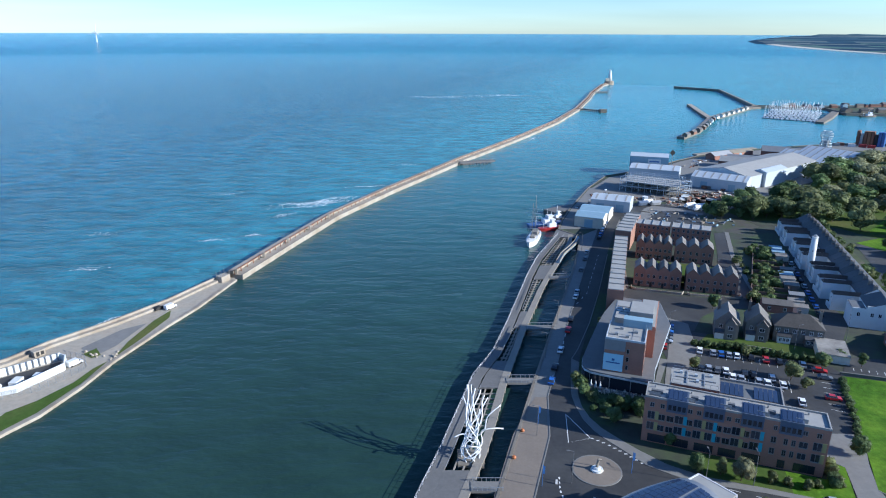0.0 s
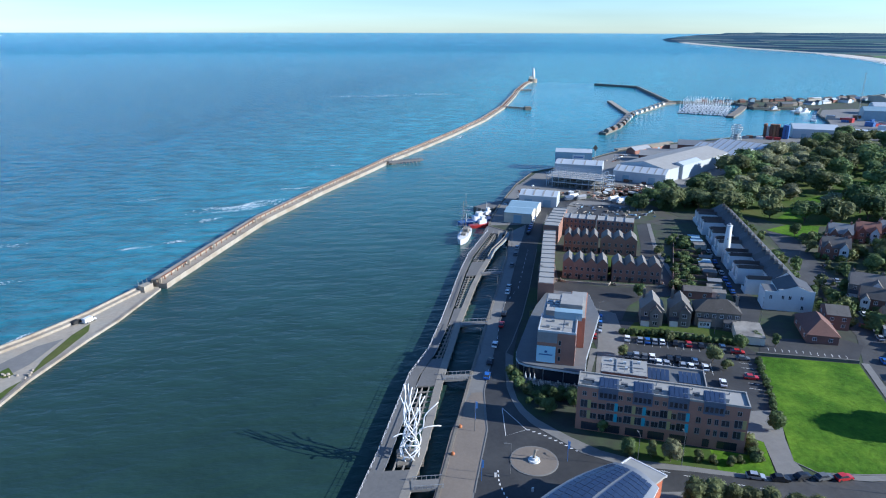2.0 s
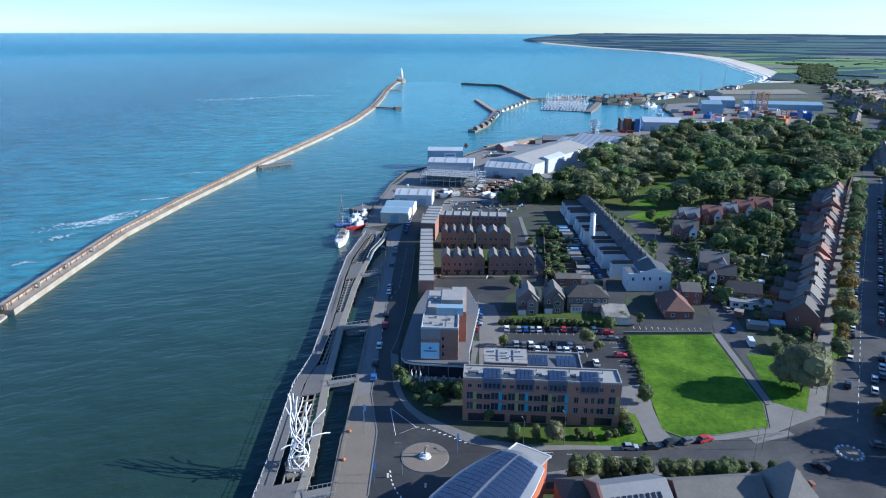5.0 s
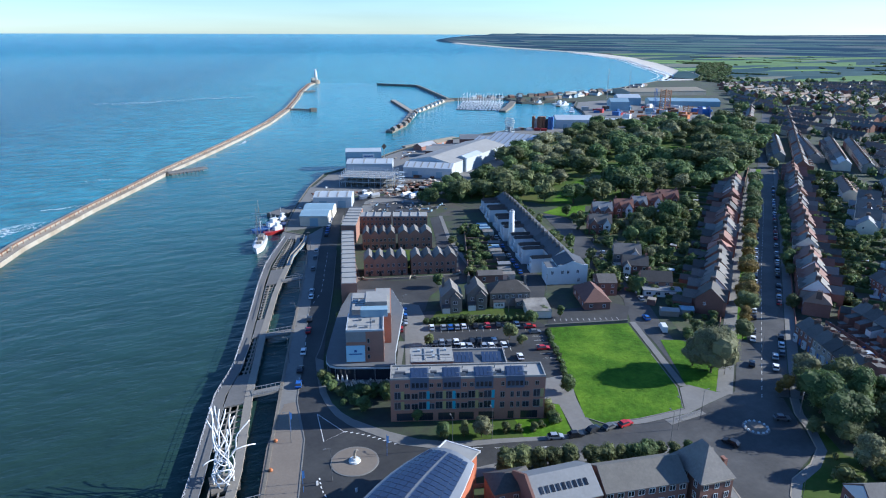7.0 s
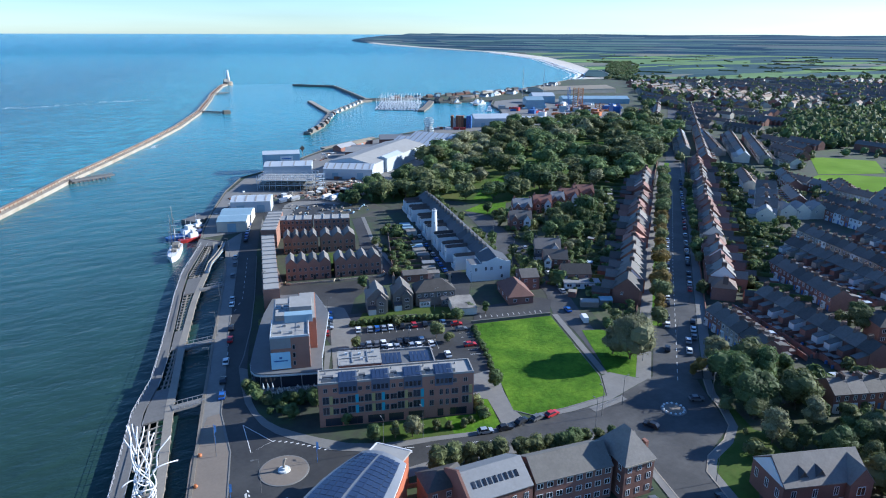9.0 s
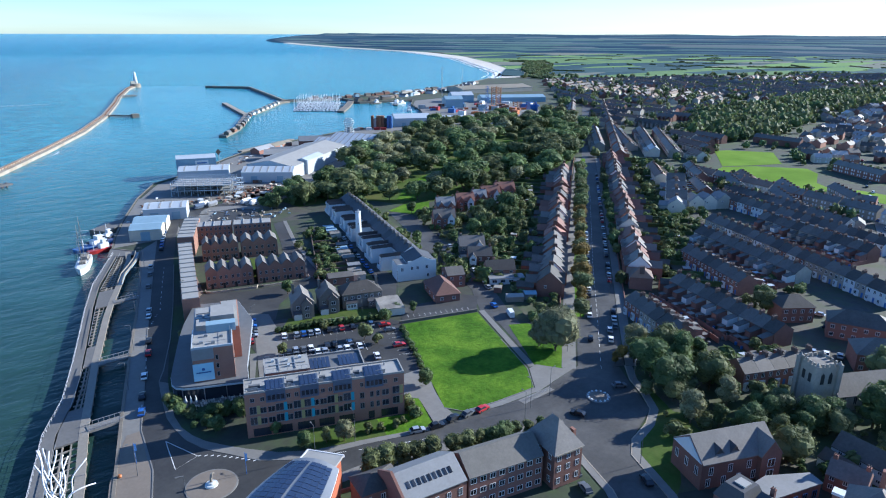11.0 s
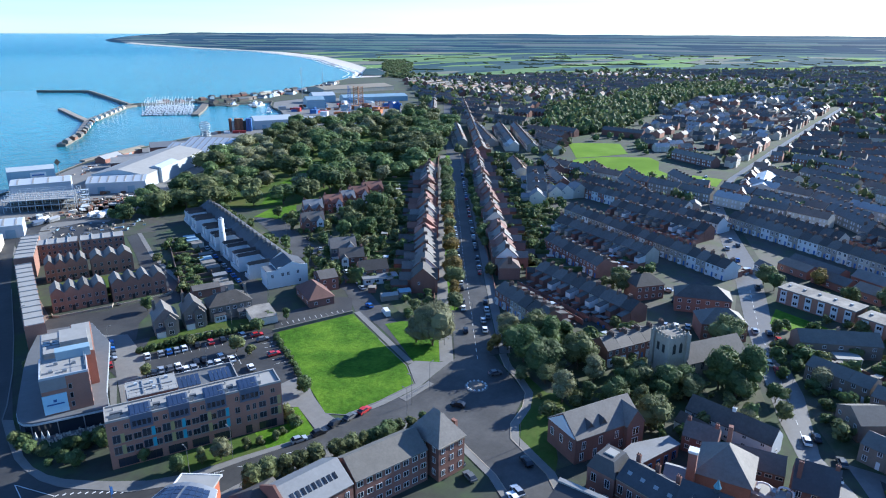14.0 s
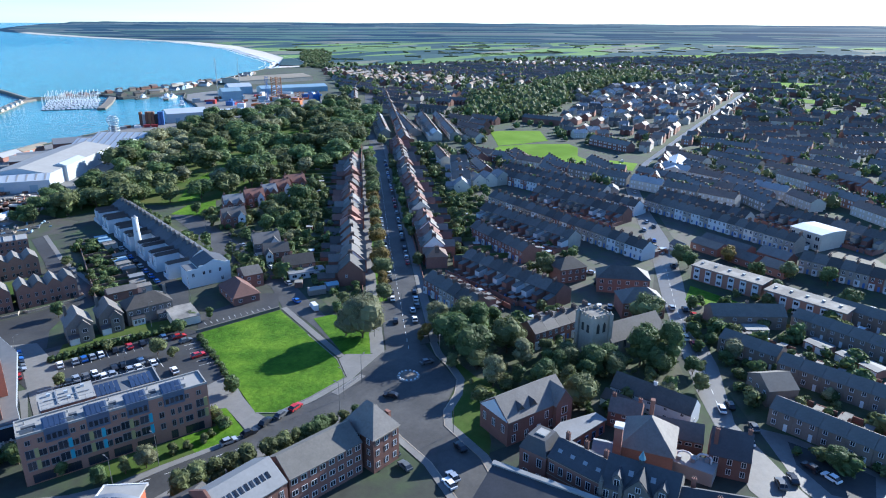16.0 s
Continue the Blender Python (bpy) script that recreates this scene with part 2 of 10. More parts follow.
def foliage(name, col):
    m = mat(name, col, 0.7, 0.4, 0.5, 0.3, bump=0, rnd=0.28, island=0.32, spec=0.25)
    nt = m.node_tree
    p = nt.nodes["Principled BSDF"]
    tr = nt.nodes.new("ShaderNodeBsdfTranslucent")
    src = p.inputs["Base Color"].links[0].from_socket
    nt.links.new(src, tr.inputs[0])
    mx = nt.nodes.new("ShaderNodeMixShader")
    mx.inputs[0].default_value = 0.33
    nt.links.new(p.outputs[0], mx.inputs[1])
    nt.links.new(tr.outputs[0], mx.inputs[2])
    nt.links.new(mx.outputs[0], nt.nodes["Material Output"].inputs[0])
    return m


LEAF = foliage("green_leaves", (0.098, 0.142, 0.052))
LEAFOLIVE = foliage("olive_leaves", (0.14, 0.162, 0.066))
LEAFPALE = foliage("pale_leaves", (0.235, 0.24, 0.13))
LEAFGOLD = foliage("yellow_leaves", (0.24, 0.175, 0.05))


# ---- mesh building ----
class Shape:
    """Collects faces of one part; every face names one of the part's materials."""

    def __init__(self):
        self.v, self.f, self.m = [], [], []

    def add(self, verts, faces, mi=0):
        n = len(self.v)
        self.v += [tuple(v) for v in verts]
        self.f += [tuple(i + n for i in f) for f in faces]
        self.m += [mi] * len(faces)
        return self

    def box(self, x0, y0, z0, x1, y1, z1, mi=0):
        v = [(x, y, z) for z in (z0, z1) for y in (y0, y1) for x in (x0, x1)]
        return self.add(v, [(0, 2, 3, 1), (4, 5, 7, 6), (0, 1, 5, 4), (2, 6, 7, 3), (0, 4, 6, 2), (1, 3, 7, 5)], mi)

    def prism(self, pts, z0, z1, mi=0):
        n = len(pts)
        v = [(x, y, z0) for x, y in pts] + [(x, y, z1) for x, y in pts]
        f = [tuple(range(n))[::-1], tuple(range(n, 2 * n))] + [(i, (i + 1) % n, n + (i + 1) % n, n + i) for i in range(n)]
        return self.add(v, f, mi)

    def profile(self, pts, a, b, axis="x", mi=0):
        """A closed outline (across, up) swept from a to b along an axis."""
        n = len(pts)
        if axis == "x":
            v = [(a, y, z) for y, z in pts] + [(b, y, z) for y, z in pts]
        else:
            v = [(y, a, z) for y, z in pts] + [(y, b, z) for y, z in pts]
        f = [tuple(range(n))[::-1], tuple(range(n, 2 * n))] + [(i, (i + 1) % n, n + (i + 1) % n, n + i) for i in range(n)]
        return self.add(v, f, mi)

    def gable_wall(self, x0, y0, x1, y1, z0, ze, zr, axis="x", mi=0):
        lo, hi = (y0, y1) if axis == "x" else (x0, x1)
        a, b = (x0, x1) if axis == "x" else (y0, y1)
        return self.profile([(lo, z0), (hi, z0), (hi, ze), ((lo + hi) / 2, zr), (lo, ze)], a, b, axis, mi)

    def gable_roof(self, x0, y0, x1, y1, ze, zr, axis="x", over=0.3, thick=0.2, mi=0):
        lo, hi = (y0, y1) if axis == "x" else (x0, x1)
        a, b = (x0, x1) if axis == "x" else (y0, y1)
        mid, s = (lo + hi) / 2, (zr - ze) / ((hi - lo) / 2)
        d = over * s
        g = 0.03
        return self.profile([(lo - over, ze - d + g), (mid, zr + g), (hi + over, ze - d + g), (hi + over, ze - d + thick + g), (mid, zr + thick + g),
                             (lo - over, ze - d + thick + g)], a, b, axis, mi)

    def hip_roof(self, x0, y0, x1, y1, ze, zr, over=0.3, mi=0):
        x0, y0, x1, y1 = x0 - over, y0 - over, x1 + over, y1 + over
        w, d = x1 - x0, y1 - y0
        if w >= d:
            r = [(x0 + d / 2, (y0 + y1) / 2, zr), (x1 - d / 2 + 0.01, (y0 + y1) / 2, zr)]
            f = [(0, 1, 5, 4), (1, 2, 5), (2, 3, 4, 5), (3, 0, 4)]
        else:
            r = [((x0 + x1) / 2, y0 + w / 2, zr), ((x0 + x1) / 2, y1 - w / 2 + 0.01, zr)]
            f = [(0, 1, 4), (1, 2, 5, 4), (2, 3, 5), (3, 0, 4, 5)]
        return self.add([(x0, y0, ze), (x1, y0, ze), (x1, y1, ze), (x0, y1, ze)] + r, f + [(3, 2, 1, 0)], mi)

    def cyl(self, x, y, z0, z1, r0, r1=None, n=8, mi=0):
        r1 = r0 if r1 is None else r1
        c = [(math.cos(2 * math.pi * i / n), math.sin(2 * math.pi * i / n)) for i in range(n)]
        v = [(x + r0 * a, y + r0 * b, z0) for a, b in c] + [(x + r1 * a, y + r1 * b, z1) for a, b in c]
        f = [tuple(range(n))[::-1], tuple(range(n, 2 * n))] + [(i, (i + 1) % n, n + (i + 1) % n, n + i) for i in range(n)]
        return self.add(v, f, mi)

    def bar(self, p, q, r, n=5, r1=None, mi=0):
        """A round bar from p to q."""
        p, q = Vector(p), Vector(q)
        w = (q - p).normalized()
        u = w.orthogonal().normalized()
        t = w.cross(u)
        c = [math.cos(2 * math.pi * i / n) * u + math.sin(2 * math.pi * i / n) * t for i in range(n)]
        r1 = r if r1 is None else r1
        v = [p + r * a for a in c] + [q + r1 * a for a in c]
        f = [tuple(range(n))[::-1], tuple(range(n, 2 * n))] + [(i, (i + 1) % n, n + (i + 1) % n, n + i) for i in range(n)]
        return self.add(v, f, mi)

    def tube(self, pts, r, n=7, mi=0):
        """One smooth round tube through a line of points."""
        pts = [Vector(p) for p in pts]
        k0 = len(self.v)
        u = None
        for i, p in enumerate(pts):
            w = (pts[min(i + 1, len(pts) - 1)] - pts[max(i - 1, 0)]).normalized()
            u = w.orthogonal().normalized() if u is None else (u - w * u.dot(w)).normalized()
            t = w.cross(u)
            self.v += [tuple(p + r * (math.cos(2 * math.pi * j / n) * u + math.sin(2 * math.pi * j / n) * t)) for j in range(n)]
        for i in range(len(pts) - 1):
            for j in range(n):
                a, b = k0 + i * n + j, k0 + i * n + (j + 1) % n
                self.f.append((a, b, b + n, a + n))
                self.m.append(mi)
        self.f += [tuple(k0 + j for j in range(n))[::-1], tuple(k0 + (len(pts) - 1) * n + j for j in range(n))]
        self.m += [mi, mi]
        return self

    def wall_line(self, pts, width, z0, z1, mi=0):
        """A wall of some width along a line of plan points."""
        left, right = offset(pts, width / 2), offset(pts, -width / 2)
        return self.strip(left, right, z0, z1, mi)

    def strip(self, left, right, z0, z1, mi=0):
        n = len(left)
        z0s = z0 if isinstance(z0, (list, tuple)) else [z0] * n
        z1s = z1 if isinstance(z1, (list, tuple)) else [z1] * n
        v = []
        for i in range(n):
            v += [(*left[i], z0s[i]), (*right[i], z0s[i]), (*right[i], z1s[i]), (*left[i], z1s[i])]
        f = [(0, 1, 2, 3), (4 * n - 4, 4 * n - 1, 4 * n - 2, 4 * n - 3)]
        for i in range(n - 1):
            a = 4 * i
            f += [(a, a + 4, a + 5, a + 1), (a + 1, a + 5, a + 6, a + 2), (a + 2, a + 6, a + 7, a + 3), (a + 3, a + 7, a + 4, a)]
        return self.add(v, f, mi)

    def mesh(self, name, *mats, smooth=False):
        me = bpy.data.meshes.new(name)
        me.from_pydata(self.v, [], self.f)
        for m in mats:
            me.materials.append(m)
        if len(mats) > 1:
            me.polygons.foreach_set("material_index", self.m)
        bm = bmesh.new()
        bm.from_mesh(me)
        bmesh.ops.recalc_face_normals(bm, faces=bm.faces)
        bm.to_mesh(me)
        bm.free()
        if smooth:
            me.polygons.foreach_set("use_smooth", [True] * len(me.polygons))
        return me

    def part(self, name, parent, *mats, label="", at=None, smooth=False):
        ob = new(name, self.mesh(name, *mats, smooth=smooth))
        ob.parent = parent
        if at is not None:
            ob.matrix_basis = at
        return tagged(ob, label)

    def thing(self, name, label, category, *mats, at=None, group="", kind="", smooth=False):
        ob = new(name, self.mesh(name, *mats, smooth=smooth))
        if at is not None:
            ob.matrix_basis = at
        return tagged(ob, label, category, group, kind)


def offset(pts, d):
    """A line of plan points moved d to its left."""
    out = []
    for i, p in enumerate(pts):
        a, b = pts[max(i - 1, 0)], pts[min(i + 1, len(pts) - 1)]
        l = math.hypot(b[0] - a[0], b[1] - a[1])
        out.append((p[0] - d * (b[1] - a[1]) / l, p[1] + d * (b[0] - a[0]) / l))
    return out


def along(pts, step):
    """Places at even steps along a line of plan points: x, y, heading in degrees."""
    out, left = [], 0.0
    for a, b in zip(pts, pts[1:]):
        l = math.hypot(b[0] - a[0], b[1] - a[1])
        h = math.degrees(math.atan2(b[1] - a[1], b[0] - a[0]))
        s = left
        while s < l:
            out.append((a[0] + (b[0] - a[0]) * s / l, a[1] + (b[1] - a[1]) * s / l, h))
            s += step
        left = s - l
    return out


def flat(name, pts, z, m, label, category, kind="structure"):
    """A flat sheet over a plan outline."""
    me = bpy.data.meshes.new(name)
    bm = bmesh.new()
    face = bm.faces.new([bm.verts.new((x, y, z)) for x, y in pts])
    face.normal_update()
    if face.normal.z < 0:
        face.normal_flip()
    bmesh.ops.triangulate(bm, faces=bm.faces[:])
    bm.to_mesh(me)
    bm.free()
    me.materials.append(m)
    return tagged(new(name, me), label, category, kind=kind)


def thing(name, label, category, at=None, group=""):
    ob = new(name)
    ob.empty_display_size = 0.5
    if at is not None:
        ob.matrix_basis = at
    return tagged(ob, label, category, group)


def front(a, b):
    """The pose of a building whose front runs from a to b, with its back to the left of that way, and the front's length."""
    return pose(a[0], a[1], 0, 0, 0, math.degrees(math.atan2(b[1] - a[1], b[0] - a[0]))), math.hypot(b[0] - a[0], b[1] - a[1])


WINDOWS = {}


def window(parent, x, y, z, w, h, turn=0, frame_mat=None, bars=1):
    """A framed window on a wall: glass set back in a proud frame. turn 0 faces the front, 90 the right end, 180 the back."""
    frame_mat = frame_mat or WHITE
    key = (w, h, frame_mat.name, bars)
    if key not in WINDOWS:
        t = 0.09
        edges = [-w / 2]
        for i in range(bars + 1):
            c0, c1 = -w / 2 + w * i / (bars + 1), -w / 2 + w * (i + 1) / (bars + 1)
            edges += [c0 + t * (1 if i == 0 else 0.5), c1 - t * (1 if i == bars else 0.5)]
        edges.append(w / 2)
        rows = [0.0, t, h - t, h]
        s = Shape()
        n = len(edges)
        for gy in (-0.07, 0.06):
            for gz in rows:
                for gx in edges:
                    s.v.append((gx, gy, gz))
        at = lambda k, i, j: k * 4 * n + j * n + i
        for j in range(3):
            for i in range(n - 1):
                pane = j == 1 and i % 2 == 1
                if not pane:
                    s.f.append((at(0, i, j), at(0, i + 1, j), at(0, i + 1, j + 1), at(0, i, j + 1)))
                    s.m.append(0)
                else:
                    k0 = len(s.v)
                    s.v += [(edges[i], -0.01, rows[1]), (edges[i + 1], -0.01, rows[1]), (edges[i + 1], -0.01, rows[2]), (edges[i], -0.01, rows[2])]
                    o = [at(0, i, 1), at(0, i + 1, 1), at(0, i + 1, 2), at(0, i, 2)]
                    for q in range(4):
                        s.f.append((o[q], o[(q + 1) % 4], k0 + (q + 1) % 4, k0 + q))
                        s.m.append(0)
                    s.f.append((k0, k0 + 1, k0 + 2, k0 + 3))
                    s.m.append(1)
        rim = [at(0, i, 0) for i in range(n)] + [at(0, n - 1, j) for j in (1, 2, 3)] + [at(0, i, 3) for i in range(n - 2, -1, -1)] + [at(0, 0, j) for j in (2, 1)]
        for u, v2 in zip(rim, rim[1:] + rim[:1]):
            s.f.append((u, v2, v2 + 4 * n, u + 4 * n))
            s.m.append(0)
        WINDOWS[key] = s.mesh("window", frame_mat, GLASS)
    ob = new("window", WINDOWS[key])
    ob.parent = parent
    ob.matrix_basis = pose(x, y, z, 0, 0, turn)
    return ob

# ---- water, ground, horizon ----
RIM, EDGE = 3450.0, 4900.0


def far_place(az, dist):
    """A plan place and height; past RIM the distance is drawn in, and the sheet lifted, so that it shows under the same angle."""
    if dist <= RIM:
        r, z = dist, 0.0
    else:
        s = math.log(dist / RIM) / math.log(36000 / RIM)
        r = RIM + (EDGE - RIM) * s
        z = EYE - r * (EYE / dist + max(dist - RIM, 0) / 15.0e6)
    return r * math.sin(radians(az)), r * math.cos(radians(az)), z


def sea_sheet():
    s = Shape()
    dists = [0, 60, 120, 200, 300, 450, 650, 900, 1300, 1800, 2500, 3000, RIM, 4500, 6000, 8000, 11000, 16000, 24000, 36000]
    azs = list(range(-180, 180, 6))
    for d in dists:
        for a in azs:
            x, y, z = far_place(a, d if d else 1)
            s.v.append((x, y, z - 2.5))
    n = len(azs)
    for i in range(len(dists) - 1):
        for j in range(n):
            k = (j + 1) % n
            s.f.append((i * n + j, i * n + k, i * n + n + k, i * n + n + j))
            s.m.append(0)
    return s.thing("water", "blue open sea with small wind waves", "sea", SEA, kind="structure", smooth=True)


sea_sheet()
PIER = [(-150, 60), (-141, 120), (-133, 178), (-116, 196), (-100, 222), (-89.5, 268), (-78, 310), (-62.5, 364), (-36, 427), (-2, 499), (15, 537), (48, 600), (84, 672), (131, 773), (182, 907), (230, 1063), (252, 1143), (309, 1315),
        (330, 1358)]
QUAY = [(-170, -500), (-82, -200), (-6, 60), (12.4, 123), (27.8, 176), (37.3, 207.5), (48.8, 244), (63.4, 293.5), (70, 322), (61, 334), (66, 352), (76, 380), (97, 431),
        (118, 470), (152, 492), (190, 530), (215, 552), (256, 577), (297, 592), (339, 608), (385, 619), (423, 630), (457, 648), (499, 671), (537, 735), (562, 790), (600, 838)]
BAYARM = [(576, 842), (514, 852), (521, 915), (440, 930), (430, 938), (444, 947), (467, 937), (556, 944), (650, 953), (747, 971), (812, 1007), (928, 1075), (1010, 1124)]


def smooth_line(pts, n=6):
    """A rounded line through the given plan points."""
    out = []
    for i in range(len(pts) - 1):
        p0, p1, p2, p3 = pts[max(i - 1, 0)], pts[i], pts[i + 1], pts[min(i + 2, len(pts) - 1)]
        for k in range(n):
            u = k / n
            out.append(tuple(0.5 * (2 * p1[c] + (p2[c] - p0[c]) * u + (2 * p0[c] - 5 * p1[c] + 4 * p2[c] - p3[c]) * u * u + (3 * p1[c] - p0[c] - 3 * p2[c] + p3[c]) * u ** 3) for c in (0, 1)))
    return out + [pts[-1]]


BEACH = smooth_line([(1063, 1156), (1160, 1243), (1246, 1355), (1450, 1680), (1700, 2085), (1876, 2500), (1985, 2800)])
INLAND = offset(BEACH, -62)
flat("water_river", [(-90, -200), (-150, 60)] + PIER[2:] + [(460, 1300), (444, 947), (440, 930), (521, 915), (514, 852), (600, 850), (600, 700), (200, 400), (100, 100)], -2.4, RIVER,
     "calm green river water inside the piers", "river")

# land: one sheet with a wall along the quay, and a lifted rim to the horizon
arc = [far_place(a, RIM)[:2] for a in range(38, 205, 9)]
LAND = QUAY + BAYARM + INLAND + arc
flat("ground", LAND, 0.0, EARTH, "dark town ground of gardens and yards", "ground")
s = Shape()
s.wall_line(QUAY, 0.8, -8, 0.25)
s.thing("quay_wall", "dark stone quay wall above the river", "quay wall", QUAYWALL, kind="structure")
s = Shape()
s.wall_line([QUAY[-1]] + BAYARM, 1.5, -8, 0.6)
s.thing("wall_harbour", "stone harbour wall round the far basin", "harbour wall", QUAYWALL, kind="structure")


# wood and field colours are blue-grey, with aerial haze put into them
FARWOOD = mat("hazy_wood", (0.025, 0.060, 0.098), 0.95, 0.4, 0.004, 0.3, bump=0, spec=0.03)
FARFIELD = mat("hazy_pasture", (0.095, 0.16, 0.145), 0.95, 0.3, 0.004, 0.3, bump=0, spec=0.03)
FARTILL = mat("hazy_ploughland", (0.135, 0.165, 0.17), 0.95, 0.3, 0.004, 0.3, bump=0, spec=0.03)


def far_land():
    """Country beyond the town: bands of wood, pasture and ploughland, coloured with the blue of distance haze, each a
    patch of the sheet, up to low hills.
    """
    rnd = random.Random(44)
    s = Shape()
    shore = [(RIM - 30, 36.0), (3900, 32.4), (4500, 29.1), (5400, 26.4), (6500, 24.5), (8000, 23.9), (10000, 24.6), (13000, 25.5), (18000, 27), (26000, 28.5), (36000, 30)]
    rings = []
    for (d0, a0), (d1, a1) in zip(shore, shore[1:]):
        for k in range(3):
            rings.append((d0 * (d1 / d0) ** (k / 3), a0 + (a1 - a0) * k / 3))
    rings.append(shore[-1])
    cols = 150
    for d, a0 in rings:
        # the shore: down to the water, then the beach or low cliff, then the country behind
        for a, up in ((a0 - 0.25, -2.9), (a0 + 0.45, 0.3)):
            x, y, z = far_place(a, d)
            s.v.append((x, y, z + up))
        for j in range(cols + 1):
            a = a0 + 0.45 + (204.5 - a0) * (j / cols) ** 1.5
            x, y, z = far_place(a, d)
            hill = 0 if d < 7000 else (9 * noise.noise((a * 0.15, d * 0.0002, 0)) + 3) * min((d - 7000) / 5000, 1)
            s.v.append((x, y, z + 0.3 + max(hill, 0)))
    n = cols + 3
    for i in range(len(rings) - 1):
        kind, left = 0, 0
        for j in range(cols + 2):
            if j == 1:
                continue
            if left <= 0:
                kind = rnd.choice((0, 0, 1, 1, 1, 2, 2, 3) if rings[i][0] < 9000 else (0, 1, 1, 0, 0, 3))
                left = rnd.randint(3, 14)
            left -= 1
            k = i * n + j
            s.f.append((k, k + 1, k + n + 1, k + n))
            s.m.append((4 if i < 11 else 1) if j == 0 else kind)
    return s.thing("backdrop", "far fields and low wooded hills, blue haze in their colours", "far country", FARLAND, FARWOOD, FARFIELD, FARTILL, SAND, kind="structure")


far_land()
sand = Shape()
for (a, b), (c, d) in zip(zip(BEACH, INLAND), zip(BEACH[1:], INLAND[1:])):
    sand.add([(*a, -2.8), (*b, 0.35), (*d, 0.35), (*c, -2.8)], [(0, 1, 2, 3)])
sand.thing("ground_beach", "pale sandy beach sloping into the bay", "beach", SAND, kind="structure")
surf_rnd = random.Random(12)
surf = Shape()
for row, (far_off, wide) in enumerate(((4, 16), (17, 10), (32, 5))):
    for x, y, hd in along(offset(BEACH, far_off), 13):
        if surf_rnd.random() < 0.95 - 0.17 * row:
            k = math.hypot(x, y) / 2600
            c, q, l, w = math.cos(radians(hd)), math.sin(radians(hd)), surf_rnd.uniform(9, 26), wide * surf_rnd.uniform(0.4, 1.1) * (0.6 + k)
            surf.add([(x - c * l, y - q * l, -2.1 + 0.01 * row), (x + q * w * 0.5, y - c * w * 0.5, -2.1 + 0.01 * row), (x + c * l, y + q * l, -2.1 + 0.01 * row), (x - q * w * 0.5, y + c * w * 0.5, -2.1 + 0.01 * row)], [(0, 1, 2, 3)])
wash_rnd = random.Random(13)
lo, hi = offset(BEACH, -4), [(x + wash_rnd.uniform(-5, 5), y + wash_rnd.uniform(-5, 5)) for x, y in offset(BEACH, 17)]
for a, b, c, d in zip(lo, hi, hi[1:], lo[1:]):
    surf.add([(*a, -2.12), (*b, -2.12), (*c, -2.12), (*d, -2.12)], [(0, 1, 2, 3)])
surf.thing("surf", "broken white surf lines along the beach", "surf", FOAM, kind="stuff")

# roads and paved ground
ROAD_L = [(-2, 40), (20.8, 123), (27.9, 147), (30.3, 166.4), (36.5, 187), (43.6, 212), (53.4, 244), (68.7, 293.6), (82.0, 335), (100, 385)]
ROAD_R = [(10, 40), (34, 118), (42, 147), (38.2, 155), (37.5, 168), (44.4, 191), (52.7, 217), (61.8, 244), (77, 293), (90.5, 333), (109, 383)]
flat("pavement", [(-8, 40), (12.7, 123)] + QUAY[4:9] + [(82, 335)] + ROAD_L[::-1][2:], 0.06, PAVING, "grey concrete quayside promenade", "pavement")
flat("road", ROAD_L + ROAD_R[::-1], 0.05, ASPHALT, "dark asphalt quay road", "road")
flat("road_junction", [(20.8, 123), (27.9, 147), (34, 162), (38.2, 155), (44.5, 142.6), (49.8, 135.2), (58, 129.2), (72.8, 125.6), (89.5, 120), (90, 112.5), (72.5, 117.5), (60, 118), (52, 112), (30, 98), (14, 100)], 0.07,
     ASPHALT, "asphalt round the small roundabout", "road")
flat("road_main", [(89.5, 120), (100.5, 119.6), (113.7, 117), (127.7, 116), (136, 117.5), (150.5, 119.7), (158, 111), (152, 102), (145, 90.4), (129, 84.6), (123.4, 80.6), (117, 66), (112, 60), (100, 60),
     (109, 75), (113.2, 86.9), (116, 93), (114, 104), (104, 109), (90, 112.5)], 0.08, WORNROAD, "worn asphalt street with a mini roundabout", "road")
flat("road_avenue", [(146.6, 118), (177, 144.8), (221, 183.8), (275, 230), (348, 291), (425.5, 355), (560, 470), (760, 640), (772, 632), (568, 458), (436, 350), (361, 284.6), (290.5, 223), (237, 177), (192, 138.4), (160, 110.6)],
     0.07, WORNROAD, "wide straight asphalt avenue", "road")
flat("road_park", [(140, 132), (149.9, 156.8), (152.6, 171), (164, 189.4), (173, 218.5), (177.6, 245), (192.5, 277), (202, 306), (217, 318), (208.4, 286), (190, 235), (180.8, 210), (173.7, 189.5), (163.8, 169.6), (156.5, 154), (144, 132)],
     0.06, WORNROAD, "narrow asphalt street beside the green", "road")
CH_L = [(120, -20), (141, 9.6), (178.6, 30.5), (208, 43.8), (239, 57.3), (288.4, 76.6), (359, 108.6), (410, 130.6), (488, 143.6), (638, 154.4), (1084, 181.5)]
CH_R = [(130, -20), (147.7, 0.3), (167, 17.8), (196, 28), (229, 44.5), (260, 55), (302, 70.3), (364, 101.6), (415, 124.2), (491.5, 139.6), (640.5, 150.6), (1087, 176.6)]
flat("road_church", CH_L + CH_R[::-1], 0.06, OLDROAD, "asphalt street past the church into the far town", "road")
